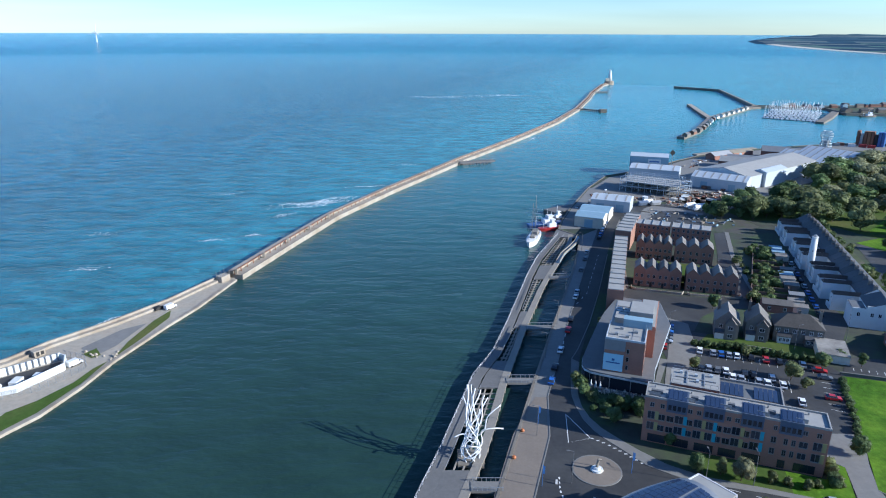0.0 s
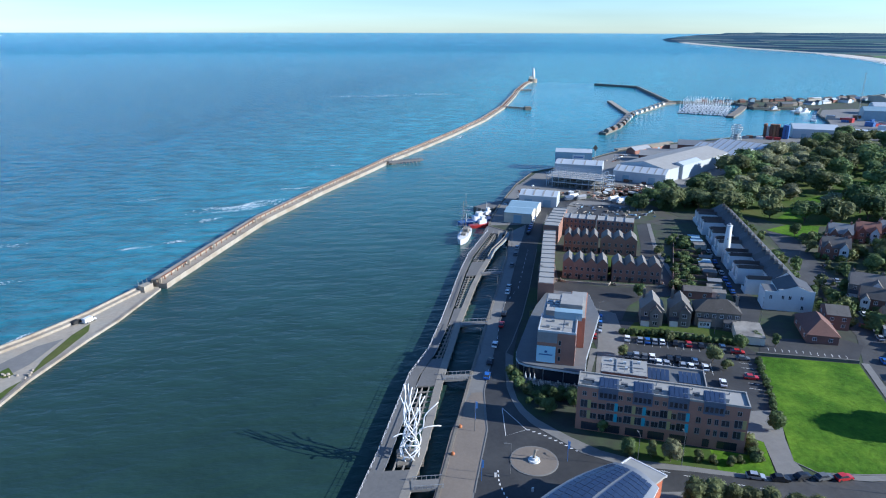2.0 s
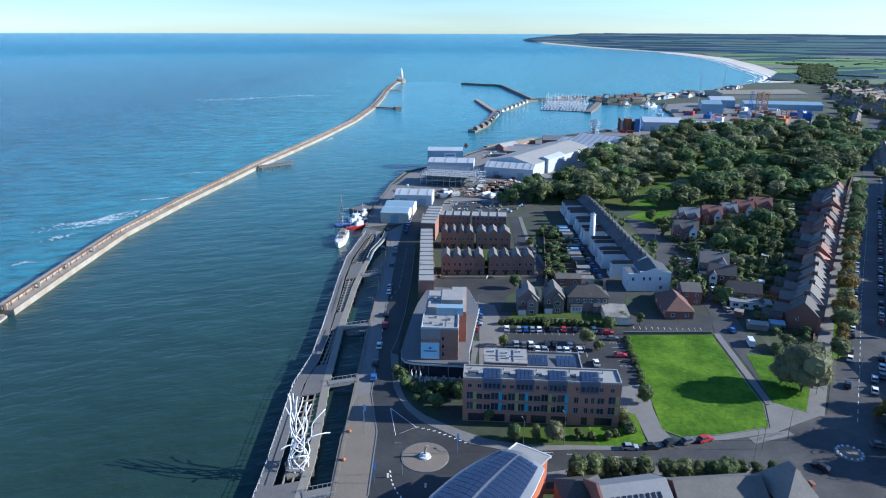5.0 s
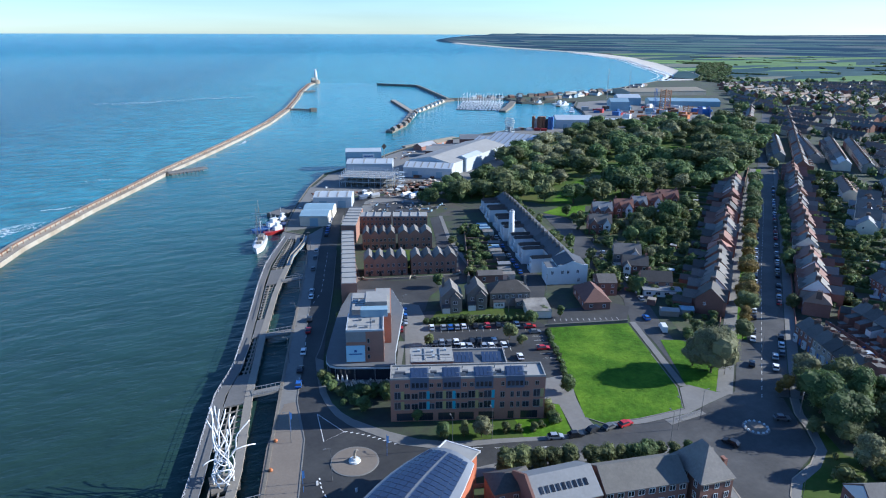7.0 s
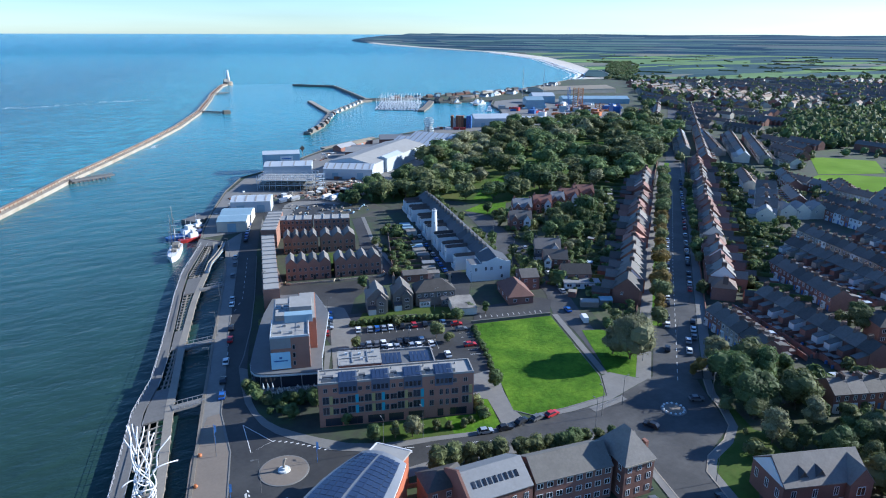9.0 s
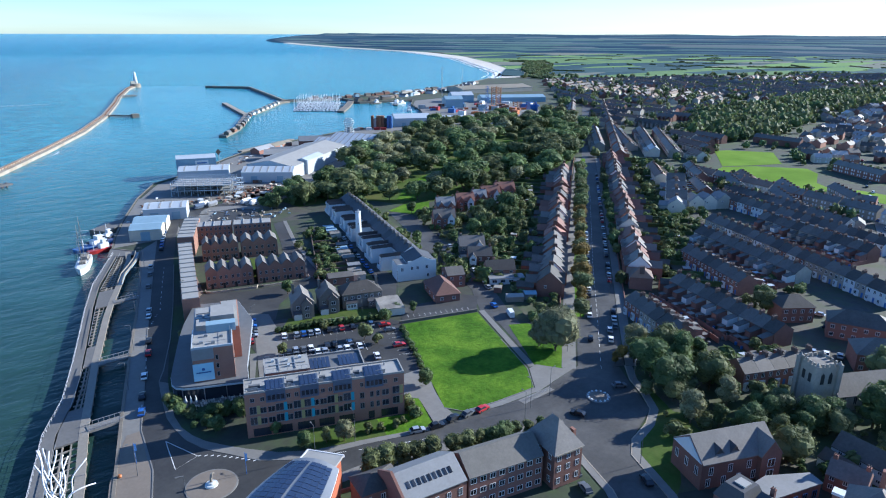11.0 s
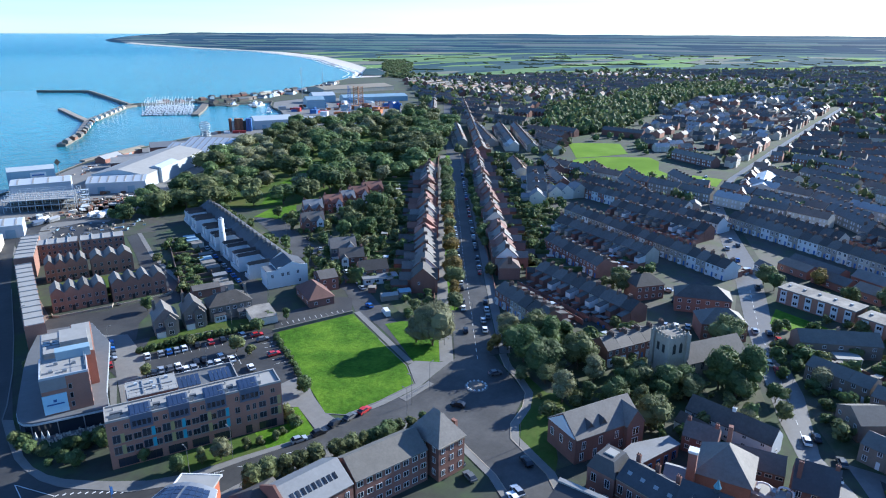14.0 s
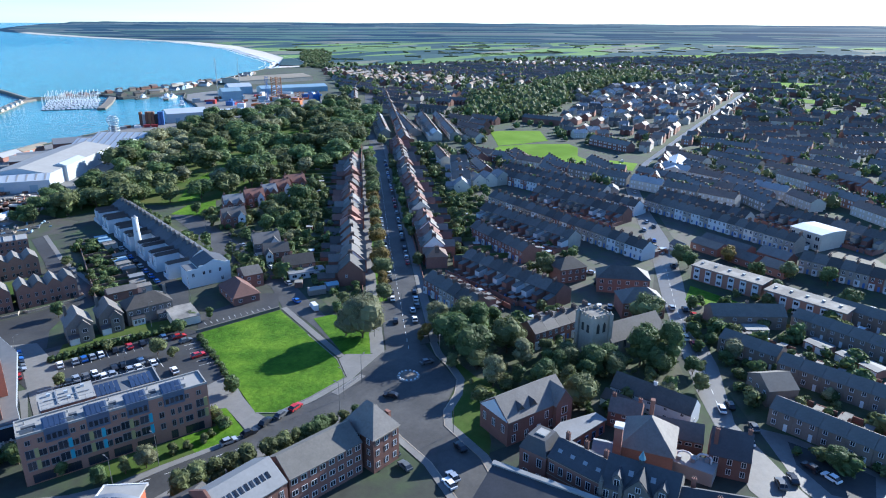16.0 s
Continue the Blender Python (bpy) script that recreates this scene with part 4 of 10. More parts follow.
def staithes():
    st = thing("staithe", "long grey timber staithe on piles beside the quay", "staithe")
    ys = [45, 60, 80, 100, 112, 124.8, 132, 139.5, 150, 160, 170, 177.6, 186, 193.7, 204, 214.3, 226, 237.9, 250, 263.1, 275, 286.8, 300, 312, 325]
    left = [(on_line(OUTER, y), y) for y in ys]
    right = [(on_line(INNER, y), y) for y in ys]
    Shape().strip(left, [(x + 4.2 - y * 0.006, y) for x, y in left], -0.5, 0).part("walkway", st, DECK)
    Shape().strip([(x - 2.3, y) for x, y in right], right, -0.5, 0.02).part("walkway", st, TIMBER)
    for y0, y1 in ((100, 133), (171.5, 188), (213, 227), (261, 278)):
        q = [y0, (y0 + y1) / 2, y1]
        Shape().strip([(on_line(OUTER, y) + 3.4, y) for y in q], [(on_line(INNER, y) - 2, y) for y in q], -0.5, -0.02).part("deck", st, DECK)
    for y0, y1 in ((133, 171.5), (188, 213), (227, 261), (278, 322)):
        n = int((y1 - y0) / 2.6)
        for i in range(1, n):
            y = y0 + (y1 - y0) * i / n
            a, b = on_line(OUTER, y) + 3.6, on_line(INNER, y) - 2.0
            if 130 < y < 152:
                continue
            Shape().box(a, y - 0.16, -0.75, b, y + 0.16, -0.35).part("cross_beam", st, TIMBER)
        for k in (0.3, 0.65):
            q = [y0, (y0 + y1) / 2, y1]
            c = [(on_line(OUTER, y) + 3.6 + k * (on_line(INNER, y) - on_line(OUTER, y) - 5.5), y) for y in q]
            Shape().wall_line(c, 0.35, -0.8, -0.4).part("long_beam", st, TIMBER)
        Shape().wall_line([(on_line(OUTER, y) + 3.9, y) for y in (y0, y1)], 0.12, 0.9, 1.02).part("handrail", st, GREYMETAL)
    for line, o in ((left[3:], 0.5), (right[3:], -0.4)):
        for x, y, h in along(line, 5.0):
            Shape().cyl(x + o, y, -7, -0.4, 0.28, n=6).part("timber_post", st, QUAYWALL)
    Shape().strip([(x + 0.7, y) for x, y in left], [(x + 1.0, y) for x, y in left], -9, -0.5).part("fender_wall", st, QUAYWALL, label="dark boarded river face")
    s = Shape()
    for x, y, h in along(left[3:], 2.4):
        s.box(x + 0.1, y - 0.05, 0, x + 0.2, y + 0.05, 1.1)
    s.wall_line([(x + 0.15, y) for x, y in left[3:]], 0.06, 1.09, 1.15)
    s.wall_line([(x + 0.15, y) for x, y in left[3:]], 0.04, 0.56, 0.6)
    s.part("railing", st, WHITE, label="pale steel railing along the river edge")
    for y, w in ((127, 3.4), (175.5, 3.0), (213, 3.0), (263, 2.6)):
        br = thing("footbridge", "short concrete footbridge over the inner channel", "footbridge", group="footbridges to the staithe")
        a, b = on_line(INNER, y), on_line(QUAY, y)
        Shape().box(a - 0.4, y - w / 2, -0.5, b + 0.6, y + w / 2, 0.16).part("deck", br, PAVING)
        for side in (-1, 1):
            r = Shape().box(a, y + side * w / 2 - 0.06, 1.1, b + 0.4, y + side * w / 2 + 0.06, 1.22)
            for i in range(7):
                c = a + (b - a) * i / 6
                r.box(c - 0.05, y + side * w / 2 - 0.05, 0.16, c + 0.05, y + side * w / 2 + 0.05, 1.1)
            r.part("railing", br, GREYMETAL)


staithes()


def tube(s, pts, r, n=7):
    return s.tube(pts, r, n)


def sculpture():
    """White tubes that knot together at the foot and fan out at the top."""
    base = Vector((7.0, 138.5, -0.4))
    sc = thing("sculpture", "tall white sculpture of tangled curving steel tubes", "sculpture")
    Shape().box(base.x - 3.2, base.y - 3.2, -1.2, base.x + 3.2, base.y + 3.2, -0.35).part("plinth", sc, QUAYWALL)
    rnd = random.Random(7)
    ends = [(-1.0, 5, 17.5), (0.2, 6, 17), (1.2, 5, 16.5), (2.4, 6, 15.5), (-2.0, 4, 15), (3.4, 5, 14.5), (7.5, 4.0, 12.5), (8.0, 1.5, 7.0), (-4.2, -1.5, 6.5), (4.4, 6.5, 13), (-0.6, 7, 16.2), (2.0, 2.5, 12.2)]
    for k, e in enumerate(ends):
        a0 = 2 * math.pi * k / len(ends)
        pts = []
        for i in range(25):
            u = i / 24
            r = 2.0 * (1 - u) + 0.5
            swirl = a0 + (3.0 + 0.35 * k) * u * (1 if k % 2 else -1)
            knot = Vector((r * math.cos(swirl), r * math.sin(swirl), 0)) * (1.25 - abs(u - 0.35)) * (1 - 0.75 * u)
            spread = u ** 2.2
            z = e[2] * (u ** 0.85) if e[2] > 9 else e[2] * math.sin(min(u * 1.9, 1.57)) - (1.0 * math.sin(u * 6) * u)
            pts.append(base + knot + Vector((e[0] * spread + 0.8 * math.sin(8 * u + 1.7 * k) * math.sin(3.1 * u), e[1] * spread + 0.8 * math.cos(7 * u + 2.3 * k) * math.sin(3.1 * u), z)))
        s = Shape()
        tube(s, pts, 0.16, 8)
        s.part("tube", sc, WHITE, smooth=True)
    s = Shape()
    for h, r in ((2.0, 2.5), (4.0, 2.2), (6.0, 1.6)):
        ring = [base + Vector((r * math.cos(a * 0.524 + h), r * math.sin(a * 0.524 + h), h + 0.7 * math.sin(a * 1.05))) for a in range(13)]
        tube(s, ring, 0.14)
    s.part("ring", sc, WHITE, smooth=True)


sculpture()

# ---- mini roundabouts ----
rb = thing("roundabout", "round brown-paved island with a pale stone monument", "roundabout", pose(37.0, 133.0, 0.0))
Shape().cyl(0, 0, 0.0, 0.22, 5.7, 5.55, 40).part("island", rb, BROWNPAVE)
Shape().cyl(0, 0, 0.0, 0.2, 5.95, 5.9, 40).part("kerb", rb, PAVING)
Shape().cyl(0, 0, 0.22, 0.6, 1.5, 1.4, 20).cyl(0, 0, 0.6, 1.1, 0.9, 0.7, 16).part("plinth", rb, RENDER)
Shape().cyl(0, 0, 1.1, 2.2, 0.35, 0.25, 10).bar((0, 0, 2.2), (0.3, 0, 3.2), 0.3, 6).bar((0.3, 0, 3.2), (0.9, 0, 3.0), 0.2, 6).part("monument", rb, STONE)
rb2 = thing("roundabout", "small planted roundabout with a pale stone ring", "roundabout", pose(138.7, 103.5, 0))
Shape().cyl(0, 0, 0, 0.25, 3.6, 3.4, 28).part("kerb", rb2, PAVING)
Shape().cyl(0, 0, 0.25, 0.7, 2.4, 1.4, 20).part("bed", rb2, BROWNPAVE)
for i in range(14):
    a = 2 * math.pi * i / 14
    Shape().cyl(2.9 * math.cos(a), 2.9 * math.sin(a), 0.25, 0.55, 0.35, 0.25, 6).part("stone", rb2, RENDER)

# ---- brick flats ----
def flats():
    at, L = front((51.0, 145.6), (89.6, 130.6))
    D, H = 7.4, 12.6
    b = thing("apartment_building", "four-storey brown brick flats with coloured window panels", "apartment building", at)
    Shape().box(0, 0, 0, L, D, H).part("wall", b, BROWNBRICK)
    roof = Shape().box(0.35, 0.35, H, L - 0.35, D - 0.35, H + 0.12).part("roof", b, MEMBRANE, label="pale grey flat roof")
    Shape().box(0, 0, H, L, 0.3, H + 0.55).box(0, D - 0.3, H, L, D, H + 0.55).box(0, 0.3, H, 0.3, D - 0.3, H + 0.55).box(L - 0.3, 0.3, H, L, D - 0.3, H + 0.55).part("parapet", b, MEMBRANE)
    for f0, f1 in ((0.127, 0.246), (0.334, 0.451), (0.54, 0.66), (0.742, 0.863)):
        x0, x1 = f0 * L, f1 * L
        pod = Shape().profile([(-0.12, 9.6), (3.6, 9.6), (3.6, 14.2), (-0.12, 13.2)], x0, x1, "x").part("dormer", b, PODBLUE, label="blue-grey metal-clad roof box")
        for i in range(4):
            w = (x1 - x0 - 0.6) / 4
            Shape().add([(x0 + 0.3 + i * w, 0.1, 13.3), (x0 + 0.3 + (i + 1) * w - 0.12, 0.1, 13.3), (x0 + 0.3 + (i + 1) * w - 0.12, 3.3, 14.18), (x0 + 0.3 + i * w, 3.3, 14.18),
                         (x0 + 0.3 + i * w, 0.1, 13.38), (x0 + 0.3 + (i + 1) * w - 0.12, 0.1, 13.38), (x0 + 0.3 + (i + 1) * w - 0.12, 3.3, 14.26), (x0 + 0.3 + i * w, 3.3, 14.26)],
                        [(3, 2, 1, 0), (4, 5, 6, 7), (0, 1, 5, 4), (1, 2, 6, 5), (2, 3, 7, 6), (3, 0, 4, 7)]).part("solar_panel", pod, PANEL)
        for i in range(4):
            window(b, x0 + 0.8 + i * (x1 - x0 - 1.6) / 3, -0.16, 10.2, 0.95, 1.6, 0, PODBLUE, 0)
    for i in range(5):
        x = L * (0.02 + 0.2 * i)
        Shape().box(x, 1.2, H + 0.12, x + 2.6, 1.3, H + 1.2).part("balcony_rail", b, GREYMETAL)
    cols = [(0.045, 1.3, "o"), (0.105, 1.3, ""), (0.155, 1.3, ""), (0.205, 1.5, "t"), (0.262, 1.3, ""), (0.312, 1.4, "o"), (0.372, 1.5, "t"), (0.425, 1.3, ""), (0.475, 1.3, ""), (0.522, 1.4, "o"),
            (0.575, 1.3, ""), (0.625, 1.5, "t"), (0.722, 0.9, ""), (0.785, 0.7, ""), (0.825, 0.7, ""), (0.875, 1.4, ""), (0.945, 1.4, "o")]
    for f, w, kind in cols:
        for z in (3.7, 6.8):
            window(b, f * L, 0, z, round(w * 1.35, 2), 2.2 if kind else 1.7, 0, SLATELIGHT)
            Shape().box(f * L - w * 0.62, -0.14, z - 0.16, f * L + w * 0.62, -0.02, z - 0.06).part("window_sill", b, CONCRETE)
            if kind:
                Shape().box(f * L + w * 0.68 + 0.06, -0.12, z - 0.1, f * L + w * 0.68 + 0.9, 0.05, z + 2.3).part("panel", b, TEALP if kind == "t" else OLIVEP, label="teal glazed panel" if kind == "t" else "olive panel")
        if not any(f0 < f < f1 for f0, f1 in ((0.127, 0.246), (0.334, 0.451), (0.54, 0.66), (0.742, 0.863))):
            window(b, f * L, 0, 10.2, min(w, 1.1), 1.3, 0, GREYMETAL)
    for f, w in ((0.09, 4.4), (0.22, 4.4), (0.36, 4.4), (0.49, 4.0), (0.62, 4.2), (0.78, 1.6), (0.9, 4.6)):
        window(b, f * L, 0, 0.3, w, 2.2, 0, BLACK, 2)
    for z in (1.5, 4.2, 7.2, 10.0):
        for y in (2.0, 5.0):
            window(b, L, y, z, 1.0, 1.4, 90, GREYMETAL)
    # roof terrace rails, vents and a plinth band
    for x0, x1 in ((0.4, 4.6), (9.9, 13.0), (18.4, 21.4), (27.4, 30.4)):
        s = Shape()
        for z in (0.5, 0.8, 1.1):
            s.bar((x0, 0.5, H + z), (x1, 0.5, H + z), 0.035, 4)
        for i in range(5):
            s.bar((x0 + (x1 - x0) * i / 4, 0.5, H + 0.1), (x0 + (x1 - x0) * i / 4, 0.5, H + 1.1), 0.03, 4)
        s.part("balcony_rail", b, GREYMETAL)
        Shape().box(x0 + 0.8, 2.6, H + 0.12, x1 - 0.6, 3.4, H + 0.9).part("planter", b, DARKROOF)
    for i in range(9):
        Shape().cyl(2.0 + i * 4.4, 5.6, H + 0.12, H + 0.8, 0.2, n=8).part("roof_vent", b, GREYMETAL)
    # rear wing
    at, L = front((61.2, 157.2), (87.3, 147.0))
    w = thing("apartment_wing", "rear wing of the flats with grey roof and solar panels", "apartment building", at)
    Shape().box(0, -2.2, 0, L, 9.6, 8.6).part("wall", w, BROWNBRICK)
    Shape().box(0.3, -1.9, 8.6, L - 0.3, 9.3, 8.75).part("roof", w, DARKROOF)
    Shape().box(0, 9.3, 8.6, L, 9.6, 9.3).box(0, -1.9, 8.6, 0.3, 9.3, 9.3).box(L - 0.3, -1.9, 8.6, L, 9.3, 9.3).part("parapet", w, MEMBRANE)
    Shape().box(0.4, -2.0, 8.75, 12.2, 6.6, 11.0).box(0.2, -2.1, 11.0, 12.4, 6.8, 11.25, 1).part("stair_core", w, BROWNBRICK, MEMBRANE)
    s = Shape()
    for y in (-1.6, 6.3):
        s.bar((0.6, y, 12.2), (12.0, y, 12.2), 0.05, 4)
        for i in range(7):
            s.bar((0.6 + 1.9 * i, y, 11.25), (0.6 + 1.9 * i, y, 12.2), 0.04, 4)
    s.part("roof_rail", w, GREYMETAL)
    Shape().box(1.2, 1.6, 11.25, 11.4, 1.9, 11.55).box(4.0, -1.2, 11.25, 4.3, 5.8, 11.5).box(8.4, -1.2, 11.25, 8.7, 5.8, 11.5).part("roof_pipe", w, GREYMETAL)
    for x, y in ((2.2, 4.0), (6.0, 3.4), (9.8, 4.4), (6.4, 0.2)):
        Shape().box(x, y, 11.25, x + 0.8, y + 0.7, 11.9).part("roof_vent", w, WHITEMETAL)
    Shape().box(13.0, -1.7, 8.78, L - 0.6, 1.0, 8.9).part("brown_roof", w, BROWNTILE, label="brown gravel strip of the roof")
    for x0 in (12.8, 21.0):
        for i in range(5):
            Shape().profile([(1.5, 8.8), (6.6, 9.5), (6.6, 9.6), (1.5, 8.9)], x0 + i * 1.15, x0 + i * 1.15 + 1.05, "x").part("solar_panel", w, PANEL)
    for f in (0.1, 0.25, 0.4, 0.55, 0.7, 0.85):
        for z in (0.9, 3.8, 6.3):
            window(w, f * L, 9.6, z, 1.2, 1.4, 180, GREYMETAL)


flats()


# ---- quayside hotel ----
def hotel():
    h = thing("hotel", "modern quayside hotel with brick block and curved podium", "hotel")
    arcp = [(65.8, 230.0), (57.5, 215.5), (53.0, 206), (46.6, 190.5), (43.0, 181.5), (42.0, 177.4), (42.3, 174.8), (43.9, 173.0), (47, 171.4), (59.0, 166.3), (60.6, 167.6), (63.2, 174.9), (77.5, 205), (80, 224)]
    pod = Shape().prism([(x * 0.985 + 0.9, y * 0.985 + 3.0) for x, y in arcp], 0, 4.2).part("podium", h, GLASS, label="dark glazed ground floor")
    Shape().prism(arcp, 4.2, 4.9).part("canopy", h, DARKROOF, label="dark curved roof with a pale edge")
    Shape().prism([(55 + (x - 55) * 1.012, 195 + (y - 195) * 1.008) for x, y in arcp], 4.0, 4.5).part("fascia", h, WHITEMETAL)
    for p in along([(x * 0.988 + 0.75, y * 0.988 + 2.4) for x, y in arcp[3:12]], 6.0):
        Shape().cyl(p[0], p[1], 0, 4.2, 0.13, n=6).part("column", h, GREYMETAL)
    at, L = front((47.3, 173.6), (57.8, 169.8))
    blk = thing("hotel_block", "brick and dark metal hotel block with a blue sign", "hotel", at)
    D = 34.0
    Shape().box(0, 0, 4.9, L, 12.5, 15.0).box(L - 3.2, 12.5, 4.9, L + 2.2, D, 15.2).part("wall", blk, BROWNBRICK)
    Shape().box(0, 12.5, 4.9, L - 3.2, D, 13.6).box(-0.08, -0.08, 11.7, L * 0.52, 0, 15.0).box(-0.08, 0, 11.0, 0.0, 12.5, 15.0).part("metal_cladding", blk, GREYMETAL)
    Shape().box(0.3, 0.3, 15.0, L - 0.3, 12.2, 15.15).box(L - 2.9, 12.5, 15.2, L + 1.9, D - 0.3, 15.35).part("roof", blk, MEMBRANE)
    Shape().box(0, 0, 15.0, L, 0.3, 15.6).box(0, 0.3, 15, 0.3, 12.5, 15.6).box(L - 0.3, 0.3, 15, L, 12.5, 15.6).part("parapet", blk, WHITEMETAL)
    Shape().box(0.3, 12.8, 13.6, L - 3.2, D - 0.3, 13.75).part("roof", blk, MEMBRANE)
    Shape().box(4.0, 10.0, 15.15, L + 1.2, 13.2, 17.6).part("plant_room", blk, BLUEMETAL, label="pale blue rooftop plant room")
    Shape().box(5.2, 18.0, 15.35, L + 1.0, 27.0, 17.0).box(1.0, 15.0, 13.75, 4.6, 20.0, 15.6).part("plant_room", blk, MEMBRANE)
    s = Shape()
    for y in (1.0, 4.5, 8.0, 11.5):
        s.bar((0.5, y, 15.15), (0.5, y, 16.6), 0.05, 4).bar((L - 0.5, y, 15.15), (L - 0.5, y, 16.6), 0.05, 4)
    s.bar((0.5, 1.0, 16.6), (0.5, 11.5, 16.6), 0.05, 4).bar((L - 0.5, 1.0, 16.6), (L - 0.5, 11.5, 16.6), 0.05, 4).bar((0.5, 1.0, 16.6), (L - 0.5, 1.0, 16.6), 0.05, 4)
    s.part("roof_rail", blk, GREYMETAL)
    for x, y in ((2.2, 3.0), (5.4, 2.2), (7.6, 6.0), (3.4, 7.4)):
        Shape().box(x, y, 15.15, x + 1.0, y + 0.8, 15.9).part("roof_vent", blk, GREYMETAL)
    for k in range(4):
        Shape().box(0.6, 13.4 + 5.0 * k, 13.75, L - 3.6, 13.6 + 5.0 * k, 14.05).part("roof_upstand", blk, GREYMETAL)
    for i in range(6):
        Shape().box(0.8 + (i % 2) * 2.4, 20.5 + 1.9 * (i // 2), 13.75, 2.6 + (i % 2) * 2.4, 21.8 + 1.9 * (i // 2), 14.8).part("air_unit", blk, GREYMETAL)
    sign = Shape().box(-0.1, -0.34, 5.3, 5.5, -0.1, 10.6).part("sign", blk, mat("pale_blue_sign", (0.42, 0.66, 0.78), 0.5, 0.1, 1.0), label="pale blue sign board with dark lettering bars")
    Shape().box(0.7, -0.4, 7.7, 4.7, -0.34, 8.05).box(2.3, -0.4, 8.5, 3.1, -0.34, 9.2).part("lettering", sign, BLUEP)
    for z in (6.0, 8.6, 11.2):
        window(blk, 6.6, 0, z, 0.8, 1.5, 0, GREYMETAL, 0)
    for z in (6.2, 9.2, 12.2):
        for y in (15, 18, 21, 24, 27, 30):
            window(blk, L + 2.2, y, z, 1.3, 1.6, 90, GREYMETAL)
        for y in (2.5, 5.5, 9.0):
            window(blk, L, y, z, 1.2, 1.6, 90, GREYMETAL)
        for y in (2, 4.5, 7, 9.5):
            window(blk, 0, y, z - 0.2, 1.2, 1.6, -90, GREYMETAL)


hotel()


# ---- curved-roof building by the roundabout ----
def curved_roof_building():
    b = thing("curved_roof_building", "red brick building under a curved roof of solar panels", "office building")
    far = [(51.4, 118.8), (47.5, 117.6), (43.5, 116.0), (39.5, 114.0), (35.5, 111.5), (31.5, 108.6), (27.5, 104.8), (24, 100.5), (20.5, 95)]
    near = [(57.6, 109.6), (55.0, 106.4), (52.0, 103.0), (48.8, 99.6), (45.4, 96.2), (41.8, 92.6), (38.0, 89.0), (34, 85), (30, 80.5)]
    n, m = len(far), 9

    def roof_point(i, j):
        u = j / (m - 1)
        fi = i * (n - 1) / 24
        k = min(int(fi), n - 2)
        w = fi - k
        a = [far[k][c] * (1 - w) + far[k + 1][c] * w for c in (0, 1)]
        c2 = [near[k][c] * (1 - w) + near[k + 1][c] * w for c in (0, 1)]
        return Vector((a[0] + (c2[0] - a[0]) * u, a[1] + (c2[1] - a[1]) * u, 9.0 + 2.2 * math.sin(math.pi * (0.12 + 0.76 * u)) - 0.8))

    s = Shape()
    s.prism([(54.5 + (x - 54.5) * 0.96, 100 + (y - 100) * 0.96) for x, y in far + near[::-1]], 0, 8.6)
    s.part("wall", b, mat("orange_brick", (0.36, 0.105, 0.05), 0.85, 0.25, 2.0))
    s = Shape()
    for i in range(25):
        for j in range(m):
            s.v.append(tuple(roof_point(i, j)))
    for i in range(24):
        for j in range(m - 1):
            k = i * m + j
            s.f.append((k, k + 1, k + m + 1, k + m))
            s.m.append(0)
    low = len(s.v)
    s.v += [(x, y, z - 0.35) for x, y, z in s.v]
    edge = [(0, j) for j in range(m)] + [(i, m - 1) for i in range(1, 25)] + [(24, j) for j in range(m - 2, -1, -1)] + [(i, 0) for i in range(23, 0, -1)]
    idx = [i * m + j for i, j in edge]
    for a, c in zip(idx, idx[1:] + idx[:1]):
        s.f.append((a, c, c + low, a + low))
        s.m.append(1)
    roof = s.part("roof", b, GREYMETAL, WHITE, label="curved grey metal roof with white edge", smooth=False)
    pm = Shape().box(-0.72, -0.5, 0, 0.72, 0.5, 0.06).mesh("solar_panel", PANEL)
    for i in range(1, 23):
        for j in range(8):
            u = 0.1 + j * 0.1 + (0.04 if j > 3 else 0)
            fj = u * (m - 1)
            k = min(int(fj), m - 2)
            c = lambda ii: roof_point(ii, k).lerp(roof_point(ii, k + 1), fj - k)
            p, along_v = c(i + 0.5), (c(i + 1) - c(i))
            side = roof_point(i + 0.5, k + 1) - roof_point(i + 0.5, k)
            x_ax = along_v.normalized()
            z_ax = x_ax.cross(side).normalized()
            if z_ax.z < 0:
                z_ax = -z_ax
            y_ax = z_ax.cross(x_ax)
            mtx = Matrix((x_ax, y_ax, z_ax)).transposed().to_4x4()
            mtx.translation = p + z_ax * 0.08
            ob = new("solar_panel", pm)
            ob.parent = roof
            ob.matrix_basis = mtx @ Matrix.Diagonal((along_v.length * 0.9 / 1.44, side.length * 0.8 * 0.92, 1, 1))
    Shape().prism([(51.0, 116.6), (55.5, 119.5), (60.2, 113.4), (56.0, 110.6)], 0, 8.3).prism([(50.6, 116.8), (55.6, 120.1), (60.8, 113.4), (56.0, 110.0)], 8.3, 8.8, 1).part("stair_tower", b, MATS["orange_brick"], MEMBRANE)
    Shape().prism([(50.2, 116.9), (55.6, 120.5), (55.7, 120.1), (50.6, 116.8)], 8.2, 8.9).prism([(55.6, 120.5), (61.2, 113.4), (60.8, 113.4), (55.6, 120.1)], 8.2, 8.9).part("fascia", b, WHITE)
    for i in range(7):
        a = near[0] if i == 0 else None
        t = i * 0.9 + 0.5
        k = int(t)
        x, y = near[k][0] + (near[k + 1][0] - near[k][0]) * (t - k), near[k][1] + (near[k + 1][1] - near[k][1]) * (t - k)
